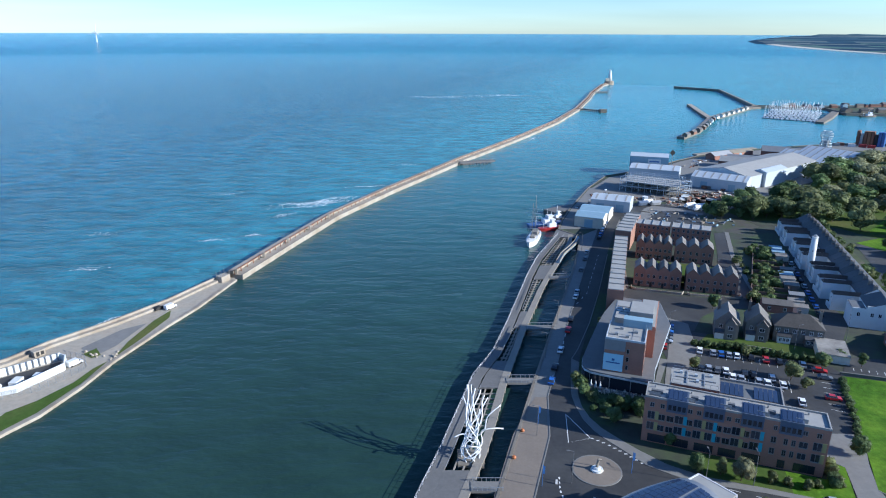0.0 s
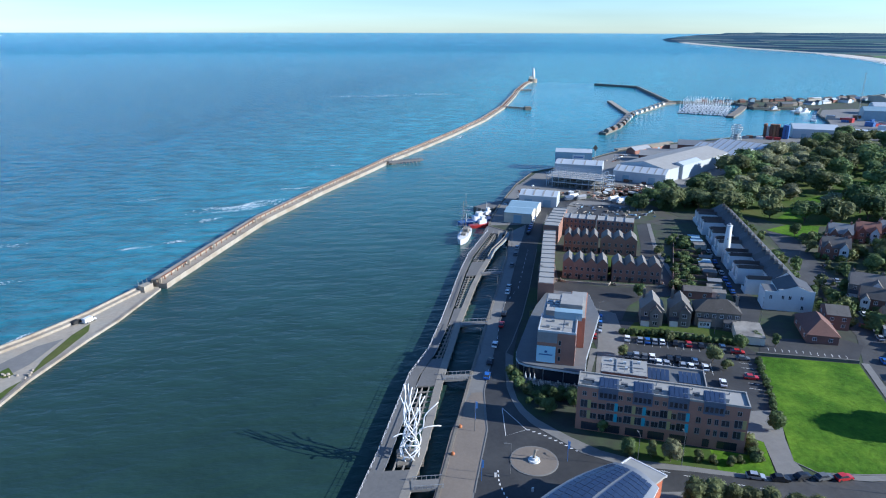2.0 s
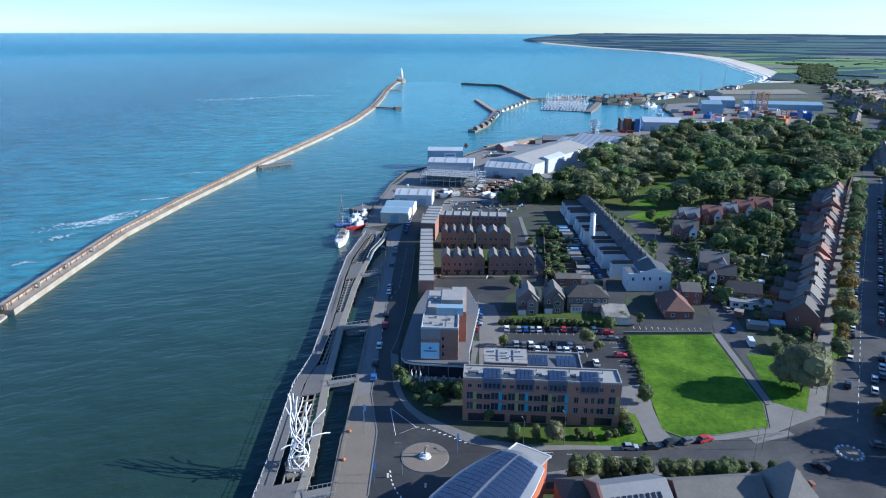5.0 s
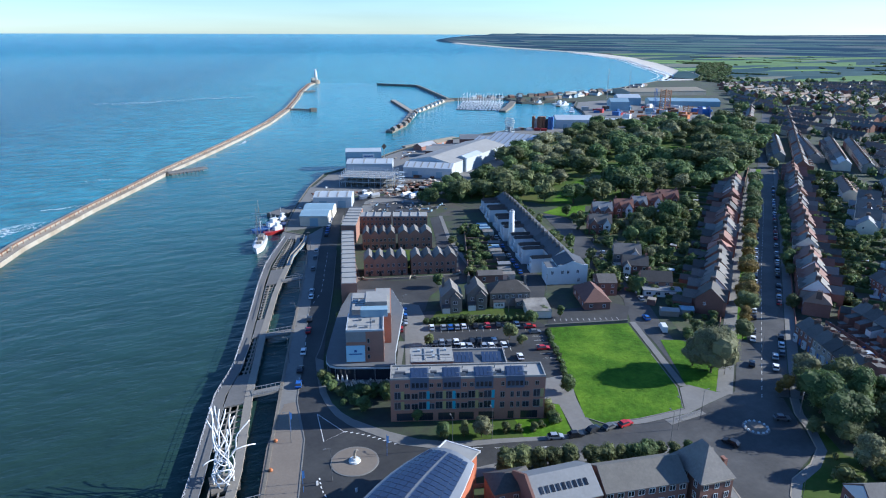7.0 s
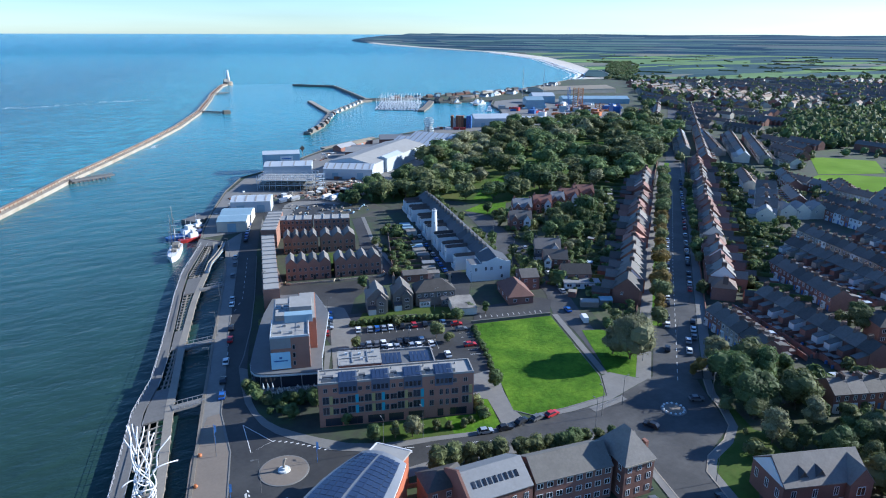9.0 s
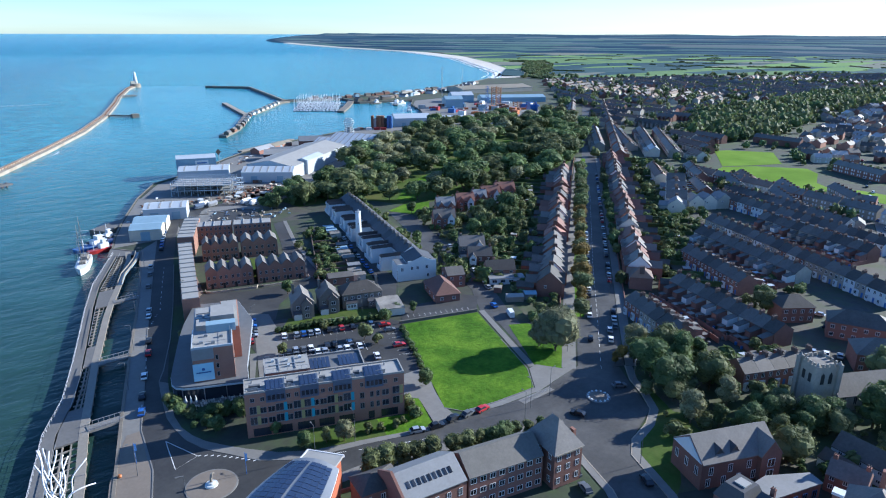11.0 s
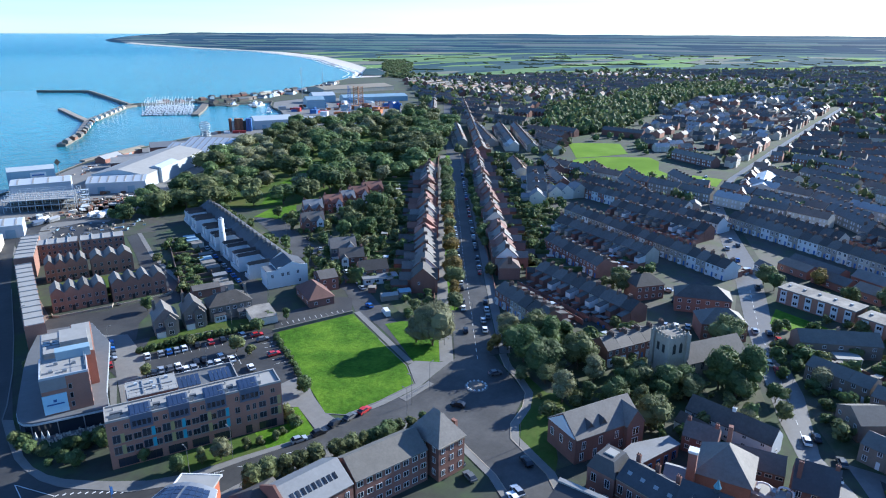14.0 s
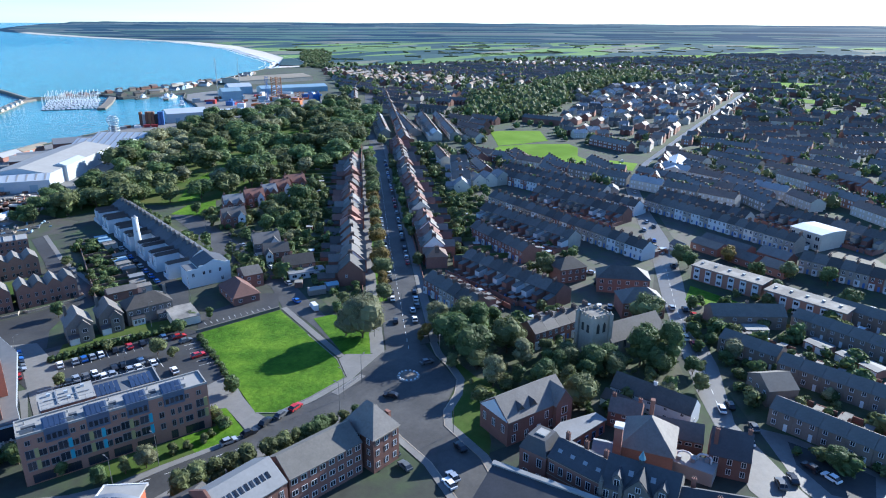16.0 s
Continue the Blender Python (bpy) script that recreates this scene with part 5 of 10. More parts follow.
        for z in (1.2, 4.8):
            window(b, x - 0.1, y + 0.15, z, 1.6, 2.0, math.degrees(math.atan2(near[k][1] - near[k + 1][1], near[k][0] - near[k + 1][0])) + 0, WHITE)


curved_roof_building()


# ---- brick street row in front of the green ----
def pitched(name, label, category, a, b, depth, ze, zr, wall, roof, wins=(), ww=1.1, wh=1.5, chimneys=(), end_wins=(), hip=False, group="", bars=1, axis="x", back=0):
    """A pitched-roof house on a rectangle: front from a to b; wins lists sill heights, with evenly spaced windows."""
    at, L = front(a, b)
    h = thing(name, label, category, at, group)
    s = Shape()
    if hip:
        s.box(0, 0, 0, L, depth, ze).part("wall", h, wall)
        r = Shape().hip_roof(0, 0, L, depth, ze, zr, 0.4).part("roof", h, roof)
    else:
        s.gable_wall(0, 0, L, depth, 0, ze, zr, axis).part("wall", h, wall)
        r = Shape().gable_roof(0, 0, L, depth, ze, zr, axis, 0.35).part("roof", h, roof)
    for z, n in wins:
        for i in range(n):
            window(h, L * (i + 0.5) / n, 0, z, ww, wh, 0, WHITE, bars)
            if back:
                window(h, L * (i + 0.5) / n, depth, z, ww, wh, 180, WHITE, bars)
    for z, n in end_wins:
        for i in range(n):
            window(h, L, depth * (i + 0.5) / n, z, ww, wh, 90, WHITE, bars)
            window(h, 0, depth * (i + 0.5) / n, z, ww, wh, -90, WHITE, bars)
    for fx, fy in chimneys:
        zc = zr + 1.1
        c = Shape().box(fx * L - 0.45, fy * depth - 0.3, ze, fx * L + 0.45, fy * depth + 0.3, zc).box(fx * L - 0.52, fy * depth - 0.37, zc - 0.25, fx * L + 0.52, fy * depth + 0.37, zc - 0.1)
        ch = c.part("chimney", r, wall)
        for k in (-0.22, 0.22):
            Shape().cyl(fx * L + k, fy * depth, zc, zc + 0.45, 0.12, 0.1, 6).part("chimney_pot", h, BROWNTILE)
    return h, L


h, L = pitched("brick_hall", "brick hall with a pale slate roof and rooflights", "hall", (63.0, 92.0), (77.8, 90.2), 11.4, 8.5, 11.8, BRICK, SLATELIGHT, [(1.4, 5), (5.0, 5)], 1.0, 2.0)
for i in range(9):
    x = L * (0.14 + 0.085 * i)
    Shape().profile([(2.0, 9.80), (3.3, 10.56), (3.3, 10.80), (2.0, 10.04)], x - 0.35, x + 0.35, "x").part("rooflight", h, GLASS)
Shape().profile([(-0.4, 8.5), (-0.4, 9.3), (5.7, 12.7), (11.8, 9.3), (11.8, 8.5)], -0.6, 0, "x").part("stepped_gable", h, BRICK)
BROWNSLATE = mat("brown_slate", (0.135, 0.125, 0.11), 0.8, 0.35, 1.6, 0.2)
pitched("brick_terrace", "long brick terrace with white windows and dark roof", "terrace", (78.4, 90.2), (97.2, 86.2), 9.6, 8.5, 11.6, BRICK, BROWNSLATE, [(0.9, 8), (3.8, 8), (6.6, 8)], 1.5, 1.4)
h, L = pitched("corner_house", "tall brick corner house with a steep slate roof", "house", (98.2, 83.6), (106.2, 82.4), 10.5, 9.2, 15.4, BRICK, SLATEMID, [(1.2, 3), (4.4, 3), (7.2, 3)], 1.1, 1.6, [], [(1.2, 3), (4.4, 3), (7.2, 3)], hip=True)
Shape().box(L - 0.9, 2.4, 8.0, L - 0.1, 3.8, 12.2).part("chimney", h, BRICK)
Shape().wall_line([(0.2, -0.25), (L - 0.2, -0.25)], 0.4, 8.9, 9.3).part("cornice", h, CONCRETE)
for f in (0.35, 0.7):
    Shape().gable_wall(L - 2.8, 10.5 * f - 0.8, L - 0.2, 10.5 * f + 0.8, 9.4, 10.9, 11.7, "x").part("dormer", h, RENDER)
    Shape().gable_roof(L - 2.8, 10.5 * f - 0.8, L - 0.1, 10.5 * f + 0.8, 10.9, 11.7, "x", 0.15).part("dormer_roof", h, SLATE)
pitched("rear_house", "small brick rear building with a dark hipped roof", "house", (58.5, 101.5), (68, 100.0), 7.0, 6.5, 8.8, BRICK, SLATE, [(1.0, 3), (4.0, 3)], hip=True)

# ---- church hall, church, school on the right ----
h, L = pitched("church_hall", "brick church hall with a pale slate roof and white gable", "hall", (124.5, 62.8), (143.7, 55.0), 11.0, 7.0, 11.2, BRICK, SLATEMID, [(0.6, 5), (3.6, 4)], 1.2, 2.2, [], [(3.2, 3)])
Shape().gable_wall(L - 5.5, -1.2, L + 0.05, 6, 0, 7.0, 10.6, "y").part("cross_wing", h, BRICK)
Shape().gable_roof(L - 5.5, -1.3, L + 0.05, 6.5, 7.0, 10.6, "y", 0.3).part("cross_roof", h, SLATEMID)
for z in (0.8, 3.8):
    window(h, L - 2.7, -1.2, z, 2.0, 2.2)
Shape().profile([(0.2, 7.0), (5.5, 10.9), (10.8, 7.0)], -0.25, 0, "x").part("gable_board", h, RENDER, label="white painted gable")
for f in (0.25, 0.45):
    Shape().gable_roof(L * f - 1.1, 1.0, L * f + 1.1, 4.4, 8.0, 9.6, "y", 0.2).part("dormer", h, SLATEDARK)
    Shape().gable_wall(L * f - 1.1, 1.2, L * f + 1.1, 4.4, 7.4, 8.0, 9.6, "y").part("dormer_wall", h, SLATE)


def church():
    at = pose(179.0, 62.6, 0, 0, 0, -28)
    c = thing("church", "weathered stone church with a square battlemented tower", "church", at)
    Shape().box(0, 0, 0, 6.8, 6.8, 13.4).part("tower", c, STONE)
    for x, y in ((0, 0), (6.8, 0), (0, 6.8), (6.8, 6.8)):
        Shape().box(x - 0.7, y - 0.7, 0, x + 0.7, y + 0.7, 14.0).cyl(x, y, 14.0, 15.0, 0.7, 0.1, 4).part("buttress", c, STONE)
    for i in range(4):
        for x, y, w, d in ((1.0 + 1.5 * i, -0.15, 0.8, 0.4), (1.0 + 1.5 * i, 6.55, 0.8, 0.4), (-0.15, 1.0 + 1.5 * i, 0.4, 0.8), (6.55, 1.0 + 1.5 * i, 0.4, 0.8)):
            Shape().box(x, y, 13.4, x + w, y + d, 14.4).part("merlon", c, STONE)
    Shape().box(0.4, 0.4, 13.4, 6.4, 6.4, 13.5).part("tower_roof", c, FELT)
    for x in (2.2, 4.6):
        Shape().box(x - 0.55, -0.05, 8.2, x + 0.55, 0.2, 10.8).profile([(x - 0.55, 10.8), (x, 11.7), (x + 0.55, 10.8)], -0.05, 0.2, "y").part("belfry_opening", c, BLACK)
        Shape().box(-0.05, x - 0.55, 8.2, 0.2, x + 0.55, 10.8).part("belfry_opening", c, BLACK)
    Shape().gable_wall(6.8, -1.5, 30, 8.3, 0, 4.8, 8.8, "x").part("nave", c, STONE)
    Shape().gable_roof(6.8, -1.5, 30, 8.3, 4.8, 8.8, "x", 0.4).part("roof", c, SLATE)
    for i in range(6):
        window(c, 9.0 + 3.6 * i, -1.5, 1.8, 1.2, 2.6, 0, STONE)


church()


def school():
    # brick wing with the mansard block at its end
    h, L = pitched("school_wing", "red brick Victorian wing with slate roof and chimneys", "school", (115.4, 48.0), (113.2, 34.5), 8.0, 9.2, 11.9, BRICK, SLATEDARK, [(1.4, 6), (5.6, 6)], 1.2, 2.1, [(0.1, 0.72), (0.45, 0.72), (0.8, 0.72)])
    for i in range(4):
        Shape().profile([(1.0, 10.0), (1.9, 10.9), (2.3, 10.5)], L * (0.15 + 0.23 * i) - 0.5, L * (0.15 + 0.23 * i) + 0.5, "x").part("roof_vent", h, GREYMETAL)
    Shape().box(-0.1, -0.2, 8.7, L + 0.1, 0.0, 9.1).box(-0.1, -0.12, 4.6, L + 0.1, 0.0, 4.8).part("cornice", h, CONCRETE)
    at, L = front((116.0, 55.0), (115.4, 48.2))
    m = thing("school_pavilion", "brick corner pavilion with a dark mansard roof", "school", at)
    Shape().box(0, -0.4, 0, L, 7.0, 8.6).part("wall", m, BRICK)
    Shape().add([(-0.2, -0.6, 8.6), (L + 0.2, -0.6, 8.6), (L + 0.2, 7.2, 8.6), (-0.2, 7.2, 8.6), (1.2, 0.8, 11.8), (L - 1.2, 0.8, 11.8), (L - 1.2, 5.8, 11.8), (1.2, 5.8, 11.8)],
                [(0, 1, 5, 4), (1, 2, 6, 5), (2, 3, 7, 6), (3, 0, 4, 7), (4, 5, 6, 7), (3, 2, 1, 0)]).part("mansard_roof", m, SLATEDARK)
    Shape().box(2.4, 2.2, 11.8, L - 2.0, 4.6, 12.1).part("roof_hatch", m, MEMBRANE)
    for z in (1.4, 5.4):
        for k in (0.25, 0.75):
            window(m, L * k, -0.4, z, 1.3, 2.2)
    # stone middle
    h, L = pitched("school_hall", "dark stone Victorian front block with gable and dormers", "school", (111.6, 34.4), (113.0, 19.6), 10.5, 10.2, 14.4, DARKSTONE, SLATEDARK, [(1.0, 7), (4.2, 7), (7.3, 7)], 1.2, 2.0, [])
    Shape().gable_wall(L / 2 - 2.6, -0.6, L / 2 + 2.6, 4.5, 0, 10.9, 14.0, "y").part("centre_gable", h, DARKSTONE)
    Shape().gable_roof(L / 2 - 2.6, -0.3, L / 2 + 2.6, 4.5, 10.9, 14.0, "y", 0.1).part("gable_roof", h, SLATEDARK)
    for z in (1.5, 5.0, 8.4):
        for k in (-1.1, 1.1):
            window(h, L / 2 + k, -0.6, z, 1.3, 2.2, 0)
    window(h, L / 2, -0.6, 11.2, 1.1, 1.3, 0)
    for f in (0.2, 0.8):
        Shape().gable_wall(L * f - 0.9, 0.4, L * f + 0.9, 3.5, 10.2, 12.2, 13.1, "y").part("dormer", h, DARKSTONE)
        Shape().gable_roof(L * f - 0.9, 0.5, L * f + 0.9, 3.5, 12.2, 13.1, "y", 0.2).part("dormer_roof", h, SLATEDARK)
        window(h, L * f, 0.4, 10.6, 1.2, 1.6)
    for f in (0.35, 0.65):
        Shape().profile([(2.4, 12.4), (3.2, 13.2), (3.6, 12.8)], L * f - 0.5, L * f + 0.5, "x").part("roof_vent", h, GREYMETAL)
    Shape().cyl(L * 0.45, 5.25, 14.2, 15.4, 0.6, 0.55, 8).cyl(L * 0.45, 5.25, 15.4, 17.2, 0.8, 0.05, 8, 1).part("cupola", h, SLATEDARK, mat("copper_green", (0.12, 0.27, 0.33), 0.6, 0.2, 1.0), label="small cupola with green copper cap")
    for f in (0.0, 0.27, 0.73, 1.0):
        Shape().box(L * f - 0.4, -0.5, 0, L * f + 0.4, 0.4, 11.2).cyl(L * f, -0.05, 11.2, 12.4, 0.45, 0.05, 4).part("buttress", h, DARKSTONE)
    for z in (3.6, 6.8, 9.9):
        Shape().box(-0.1, -0.12, z, L + 0.1, 0, z + 0.2).part("string_course", h, STONE)
    # right wing
    h, L = pitched("school_wing", "red brick Victorian wing with slate roof and tall chimney", "school", (113.2, 19.6), (118.8, 3.0), 8.5, 9.0, 11.9, BRICK, SLATEDARK, [(1.0, 7), (5.2, 7)], 1.2, 2.1, [(0.2, 0.75), (0.45, 0.2)])
    for i in range(3):
        Shape().profile([(1.0, 9.9), (1.9, 10.8), (2.3, 10.4)], L * (0.2 + 0.28 * i) - 0.5, L * (0.2 + 0.28 * i) + 0.5, "x").part("roof_vent", h, GREYMETAL)
    pitched("school_annexe", "brick annexe with a steep slate roof and chimney stacks", "school", (141.6, 19.2), (143.4, 10.4), 7.5, 5.8, 10.6, BRICK, SLATEDARK, [(1.0, 3), (3.6, 3)], 1.1, 1.6, [(0.12, 0.2), (0.9, 0.5)])
    # inner hall, its big stack, and low sheds round the yard
    h, L = pitched("school_inner_hall", "tall inner hall with a steep pale slate roof", "hall", (129.6, 36.4), (131.8, 25.0), 12.5, 8.0, 13.6, BRICK, SLATEMID, [(2.0, 4)], 1.2, 2.4, [], hip=True)
    Shape().box(L * 0.42, 11.0, 8.0, L * 0.42 + 1.0, 12.2, 14.8).part("chimney", h, BRICK)
    c = thing("boiler_stack", "broad brick boiler stack with a white cap", "chimney", pose(128.6, 36.8, 0, 0, 0, 10))
    Shape().box(-0.9, -0.9, 0, 0.9, 0.9, 13.6).part("stack", c, BRICK)
    Shape().box(-1.05, -1.05, 13.6, 1.05, 1.05, 14.2).part("cap", c, RENDER)
    y = thing("school_shed", "long low shed with a grey felt roof", "shed")
    plan = [(126.2, 54.4), (128.6, 49.2), (144.0, 44.9), (145.4, 48.3), (136.4, 53.8)]
    Shape().prism(plan, 0, 3.6).part("wall", y, BRICK)
    Shape().prism([(136 + (x - 136) * 1.03, 50 + (q - 50) * 1.05) for x, q in plan], 3.6, 3.9).part("roof", y, SLATELIGHT)
    for i in range(5):
        window(y, 130.6 + 2.9 * i, 48.52 - 0.81 * i, 0.3, 1.4, 2.2, -15.6, BLUEP)
    pitched("school_shed", "small brick outbuilding with a pale sloping roof", "shed", (127.4, 42.4), (128.6, 37.6), 5.4, 5.2, 6.6, BRICK, SLATELIGHT, [(1.0, 2)], 1.0, 1.2)
    pitched("school_shed", "small flat-roofed brick outbuilding", "shed", (122.8, 47.5), (121.5, 40.5), 3.6, 3.4, 3.6, BRICK, DARKROOF, [])
    pitched("caretaker_house", "low brick house with slate roof behind the school", "house", (147.4, 45.6), (148.6, 37.4), 6.0, 4.6, 7.2, BRICK, SLATE, [(1.0, 3), (3.2, 3)], 1.0, 1.2, [(0.1, 0.5), (0.9, 0.5)])
    pitched("gym", "brick gym with a grey-brown roof", "hall", (144.8, 32.6), (147.4, 21.6), 7.0, 4.0, 6.8, BRICK, BROWNSLATE, [(2.4, 5)], 1.6, 0.9)
    tank = thing("ducts", "white curved ventilation ducts in the school yard", "duct", pose(139.6, 25.6, 0))
    s = Shape()
    for o in (0, 4.2):
        pts = [Vector((o * 0.3, -o, 3.4))] + [Vector((o * 0.3 + 1.2 * math.sin(a), -o - 1.5 + 1.5 * math.cos(a), 4.6)) for a in (0, 0.5, 1.0, 1.57, 2.1, 2.6, 3.1)] + [Vector((o * 0.3, -o - 3, 3.4))]
        tube(s, pts, 0.25)
    s.part("duct", tank, WHITE, smooth=True)
    Shape().box(-2.5, -8.5, 0, 2.8, 1.0, 3.4).part("plant_base", tank, MEMBRANE)
    for x, q in ((-1.4, -1.0), (-0.6, -4.0), (1.2, -6.8)):
        Shape().box(x, q, 3.4, x + 1.0, q + 1.0, 4.4).part("air_unit", tank, GREYMETAL)
    # dark roof with the white ridge in front of the school
    at, L = front((97.0, 56.5), (98.5, 32.0))
    g = thing("hall_roof_building", "brick building with dark roof and white ridge", "hall", at)
    Shape().box(0, 0, 0, L, 10.6, 5.2).part("wall", g, BRICK)
    Shape().profile([(-0.5, 5.2), (10.9, 7.8), (10.9, 5.2)], -0.4, L + 0.4, "x").part("roof", g, SLATEDARK)
    Shape().profile([(10.5, 7.75), (11.6, 7.9), (11.6, 8.3), (10.5, 8.15)], -0.6, L + 0.6, "x").part("ridge", g, MEMBRANE)


school()
pitched("cottage", "white rendered cottage row with a dark roof", "cottage", (160.0, 49.5), (157.2, 27.0), 6.6, 4.4, 7.4, RENDER, SLATE, [(0.8, 5), (3.0, 5)], 1.0, 0.9, [(0.5, 0.5)], [(1.0, 1)])
pitched("cottage_annexe", "lower dark-roofed annexe of the cottages", "cottage", (155.5, 50.5), (153.0, 40.0), 4.6, 2.8, 4.6, RENDER, SLATE, [(0.8, 3)], 0.9, 0.9)

# ---- new town houses by the quay ----
def sawtooth_row(a, b, depth, n, h, label):
    """A terrace of narrow houses with a gable each."""
    at, L = front(a, b)
    w = L / n
    proto = thing("town_house", label, "town house", at @ pose(w / 2, 0, 0), "sawtooth town houses")
    Shape().gable_wall(-w / 2 + 0.01, 0, w / 2 - 0.01, depth, 0, h, h + 2.3, "y").part("wall", proto, PALEBRICK)
    Shape().gable_roof(-w / 2 + 0.02, -0.2, w / 2 - 0.02, depth + 0.2, h, h + 2.3, "y", 0.0, 0.22).part("roof", proto, SLATEMID)
    for z in (1.0, 3.9, 6.6):
        if z < h - 1:
            for x in (-w * 0.25, w * 0.22):
                window(proto, x, 0, z, 1.0, 1.5, 0, GREYMETAL)
                window(proto, x, depth, z, 1.0, 1.5, 180, GREYMETAL)
    Shape().box(-0.5, -0.06, 0, 0.5, 0.05, 2.1).part("door", proto, BLACK)
    for i in range(1, n):
        copy_thing(proto, at @ pose(w * (i + 0.5), 0, 0))


sawtooth_row((78.5, 254.2), (96.2, 248.6), 9.0, 4, 7.2, "buff brick town house with a grey pitched gable roof")
sawtooth_row((97.8, 248.0), (116.5, 242.2), 9.0, 4, 7.2, "buff brick town house with a grey pitched gable roof")
sawtooth_row((89.0, 288.8), (104.0, 283.8), 9.0, 4, 7.2, "buff brick town house with a grey pitched gable roof")
sawtooth_row((105.2, 283.4), (120.6, 278.2), 9.0, 3, 7.2, "buff brick town house with a grey pitched gable roof")


for line in ([(77.4, 252.6), (77.0, 250.4), (78.6, 248.8), (95.2, 243.6), (96.6, 245.6)], [(97.6, 245.0), (98.2, 243.0), (114.4, 239.2), (117.6, 240.2), (118.2, 243.4)]):
    Shape().wall_line(line, 0.25, 0, 0.9).thing("garden_wall", "low pale wall before the town houses", "garden wall", CONCRETE)


def flat_row(a, b, depth, n, h, roofm, label):
    at, L = front(a, b)
    w = L / n
    proto = thing("town_house", label, "town house", at @ pose(w / 2, 0, 0), "flat-roofed town houses")
    Shape().box(-w / 2 + 0.01, 0, 0, w / 2 - 0.01, depth, h).part("wall", proto, PALEBRICK)
    Shape().box(-w / 2 + 0.15, 0.2, h, w / 2 - 0.15, depth - 0.2, h + 0.3).part("roof", proto, roofm)
    Shape().box(-w / 2 + 0.01, 0, h, -w / 2 + 0.16, depth, h + 0.7).part("party_wall", proto, GREYMETAL)
    for z in (1.0, 3.9, 6.6):
        if z < h - 1:
            for x in (-w * 0.25, w * 0.22):
                window(proto, x, 0, z, 1.0, 1.5, 0, GREYMETAL)
    for i in range(1, n):
        copy_thing(proto, at @ pose(w * (i + 0.5), 0, 0))


flat_row((95.5, 316.5), (111.0, 310.0), 8.5, 4, 8.6, MEMBRANE, "buff brick flat-roofed town house")
flat_row((112.0, 309.6), (128.5, 302.6), 8.5, 4, 8.6, MEMBRANE, "buff brick flat-roofed town house")
flat_row((80.2, 294.0), (61.2, 228.0), 6.0, 12, 8.6, MEMBRANE, "buff brick quay house with a pale grey sheet roof")
flat_row((96.0, 334.0), (82.6, 303.0), 7.4, 6, 9.0, MEMBRANE, "buff brick quay house with a pale grey sheet roof")

# ---- houses behind the car park ----
def bay(h, x0, x1, y, z1, zr, wall, roof, sills=(0.8, 3.6)):
    """A projecting two-storey bay under its own gable."""
    Shape().gable_wall(x0, y - 1.3, x1, y, 0, z1, zr, "y").part("bay", h, wall)
    Shape().gable_roof(x0, y - 1.45, x1, y + 2.2, z1, zr, "y", 0.25).part("bay_roof", h, roof)
    for z in sills:
        window(h, (x0 + x1) / 2, y - 1.3, z, 1.6, 1.4)


def porch(h, x0, x1, y, z, depth, wall, roof):
    Shape().profile([(y - depth, 0), (y, 0), (y, z), (y - depth, z - 0.7)], x0, x1).part("porch", h, wall)
    Shape().profile([(y - depth - 0.2, z - 0.72), (y, z + 0.05), (y, z + 0.2), (y - depth - 0.2, z - 0.57)], x0 - 0.2, x1 + 0.2).part("porch_roof", h, roof)


for a, b in (((93.2, 206.2), (100.4, 203.6)), ((103.2, 204.8), (110.2, 202.2))):
    h, L = pitched("semi_house", "dark stone semi with a steep gable and white bay windows", "house", a, b, 9.5, 6.0, 9.8, DARKSTONE, SLATEMID, [(0.8, 2), (3.6, 2)], 1.2, 1.4, [(0.15, 0.8)], axis="y", back=1)
    bay(h, 3.3, 6.7, 0, 5.7, 7.7, DARKSTONE, SLATEMID)
    porch(h, 0.3, 3.1, 0, 3.0, 1.5, RENDER, SLATEDARK)
    Shape().wall_line([(-0.3, -7.5), (L + 0.4, -7.5)], 0.3, 0, 1.0).part("garden_wall", h, DARKSTONE)
h, L = pitched("semi_house", "wide dark stone pair of houses with hipped slate roof", "house", (112.2, 203.4), (126.6, 198.6), 9.0, 5.7, 9.2, DARKSTONE, SLATE, [(3.5, 6)], 1.2, 1.3, [(0.5, 0.5), (0.95, 0.6)], hip=True, back=1)
for x0 in (1.2, 9.6):
    porch(h, x0, x0 + 4.0, 0, 3.2, 1.7, RENDER if x0 < 5 else DARKSTONE, SLATEDARK)
    for k in (0.9, 2.0, 3.1):
        window(h, x0 + k, -1.7, 0.8, 0.9, 1.3)
pitched("garage_block", "low flat felt-roofed garage beside the hedge", "garage", (119.6, 188.8), (128.0, 185.4), 12.0, 2.8, 3.0, CREAM, FELT, [])
h, L = pitched("bungalow", "brick bungalow with a red-brown hipped roof", "bungalow", (143.4, 186.4), (152.6, 183.0), 16.5, 3.2, 7.2, BRICK, DARKTILE, [(1.0, 2)], 1.3, 1.2, hip=True, end_wins=[(1.0, 3)])
pitched("house", "two-storey brick house beside the bungalow", "house", (156.8, 196.2), (163.8, 193.2), 9.5, 5.4, 7.4, BRICK, SLATE, [(1.0, 2), (3.4, 2)], 1.2, 1.2, end_wins=[(3.4, 2)])
pitched("shed", "brick shed with a dark roof", "shed", (119.4, 227.6), (129.4, 224.2), 5.0, 3.4, 4.6, BRICK, SLATE, [(1.0, 2)])
pitched("shed", "small timber shed with pale roof", "shed", (165.8, 170.6), (171.4, 166.8), 3.2, 2.2, 2.8, TIMBER, MEMBRANE, [])
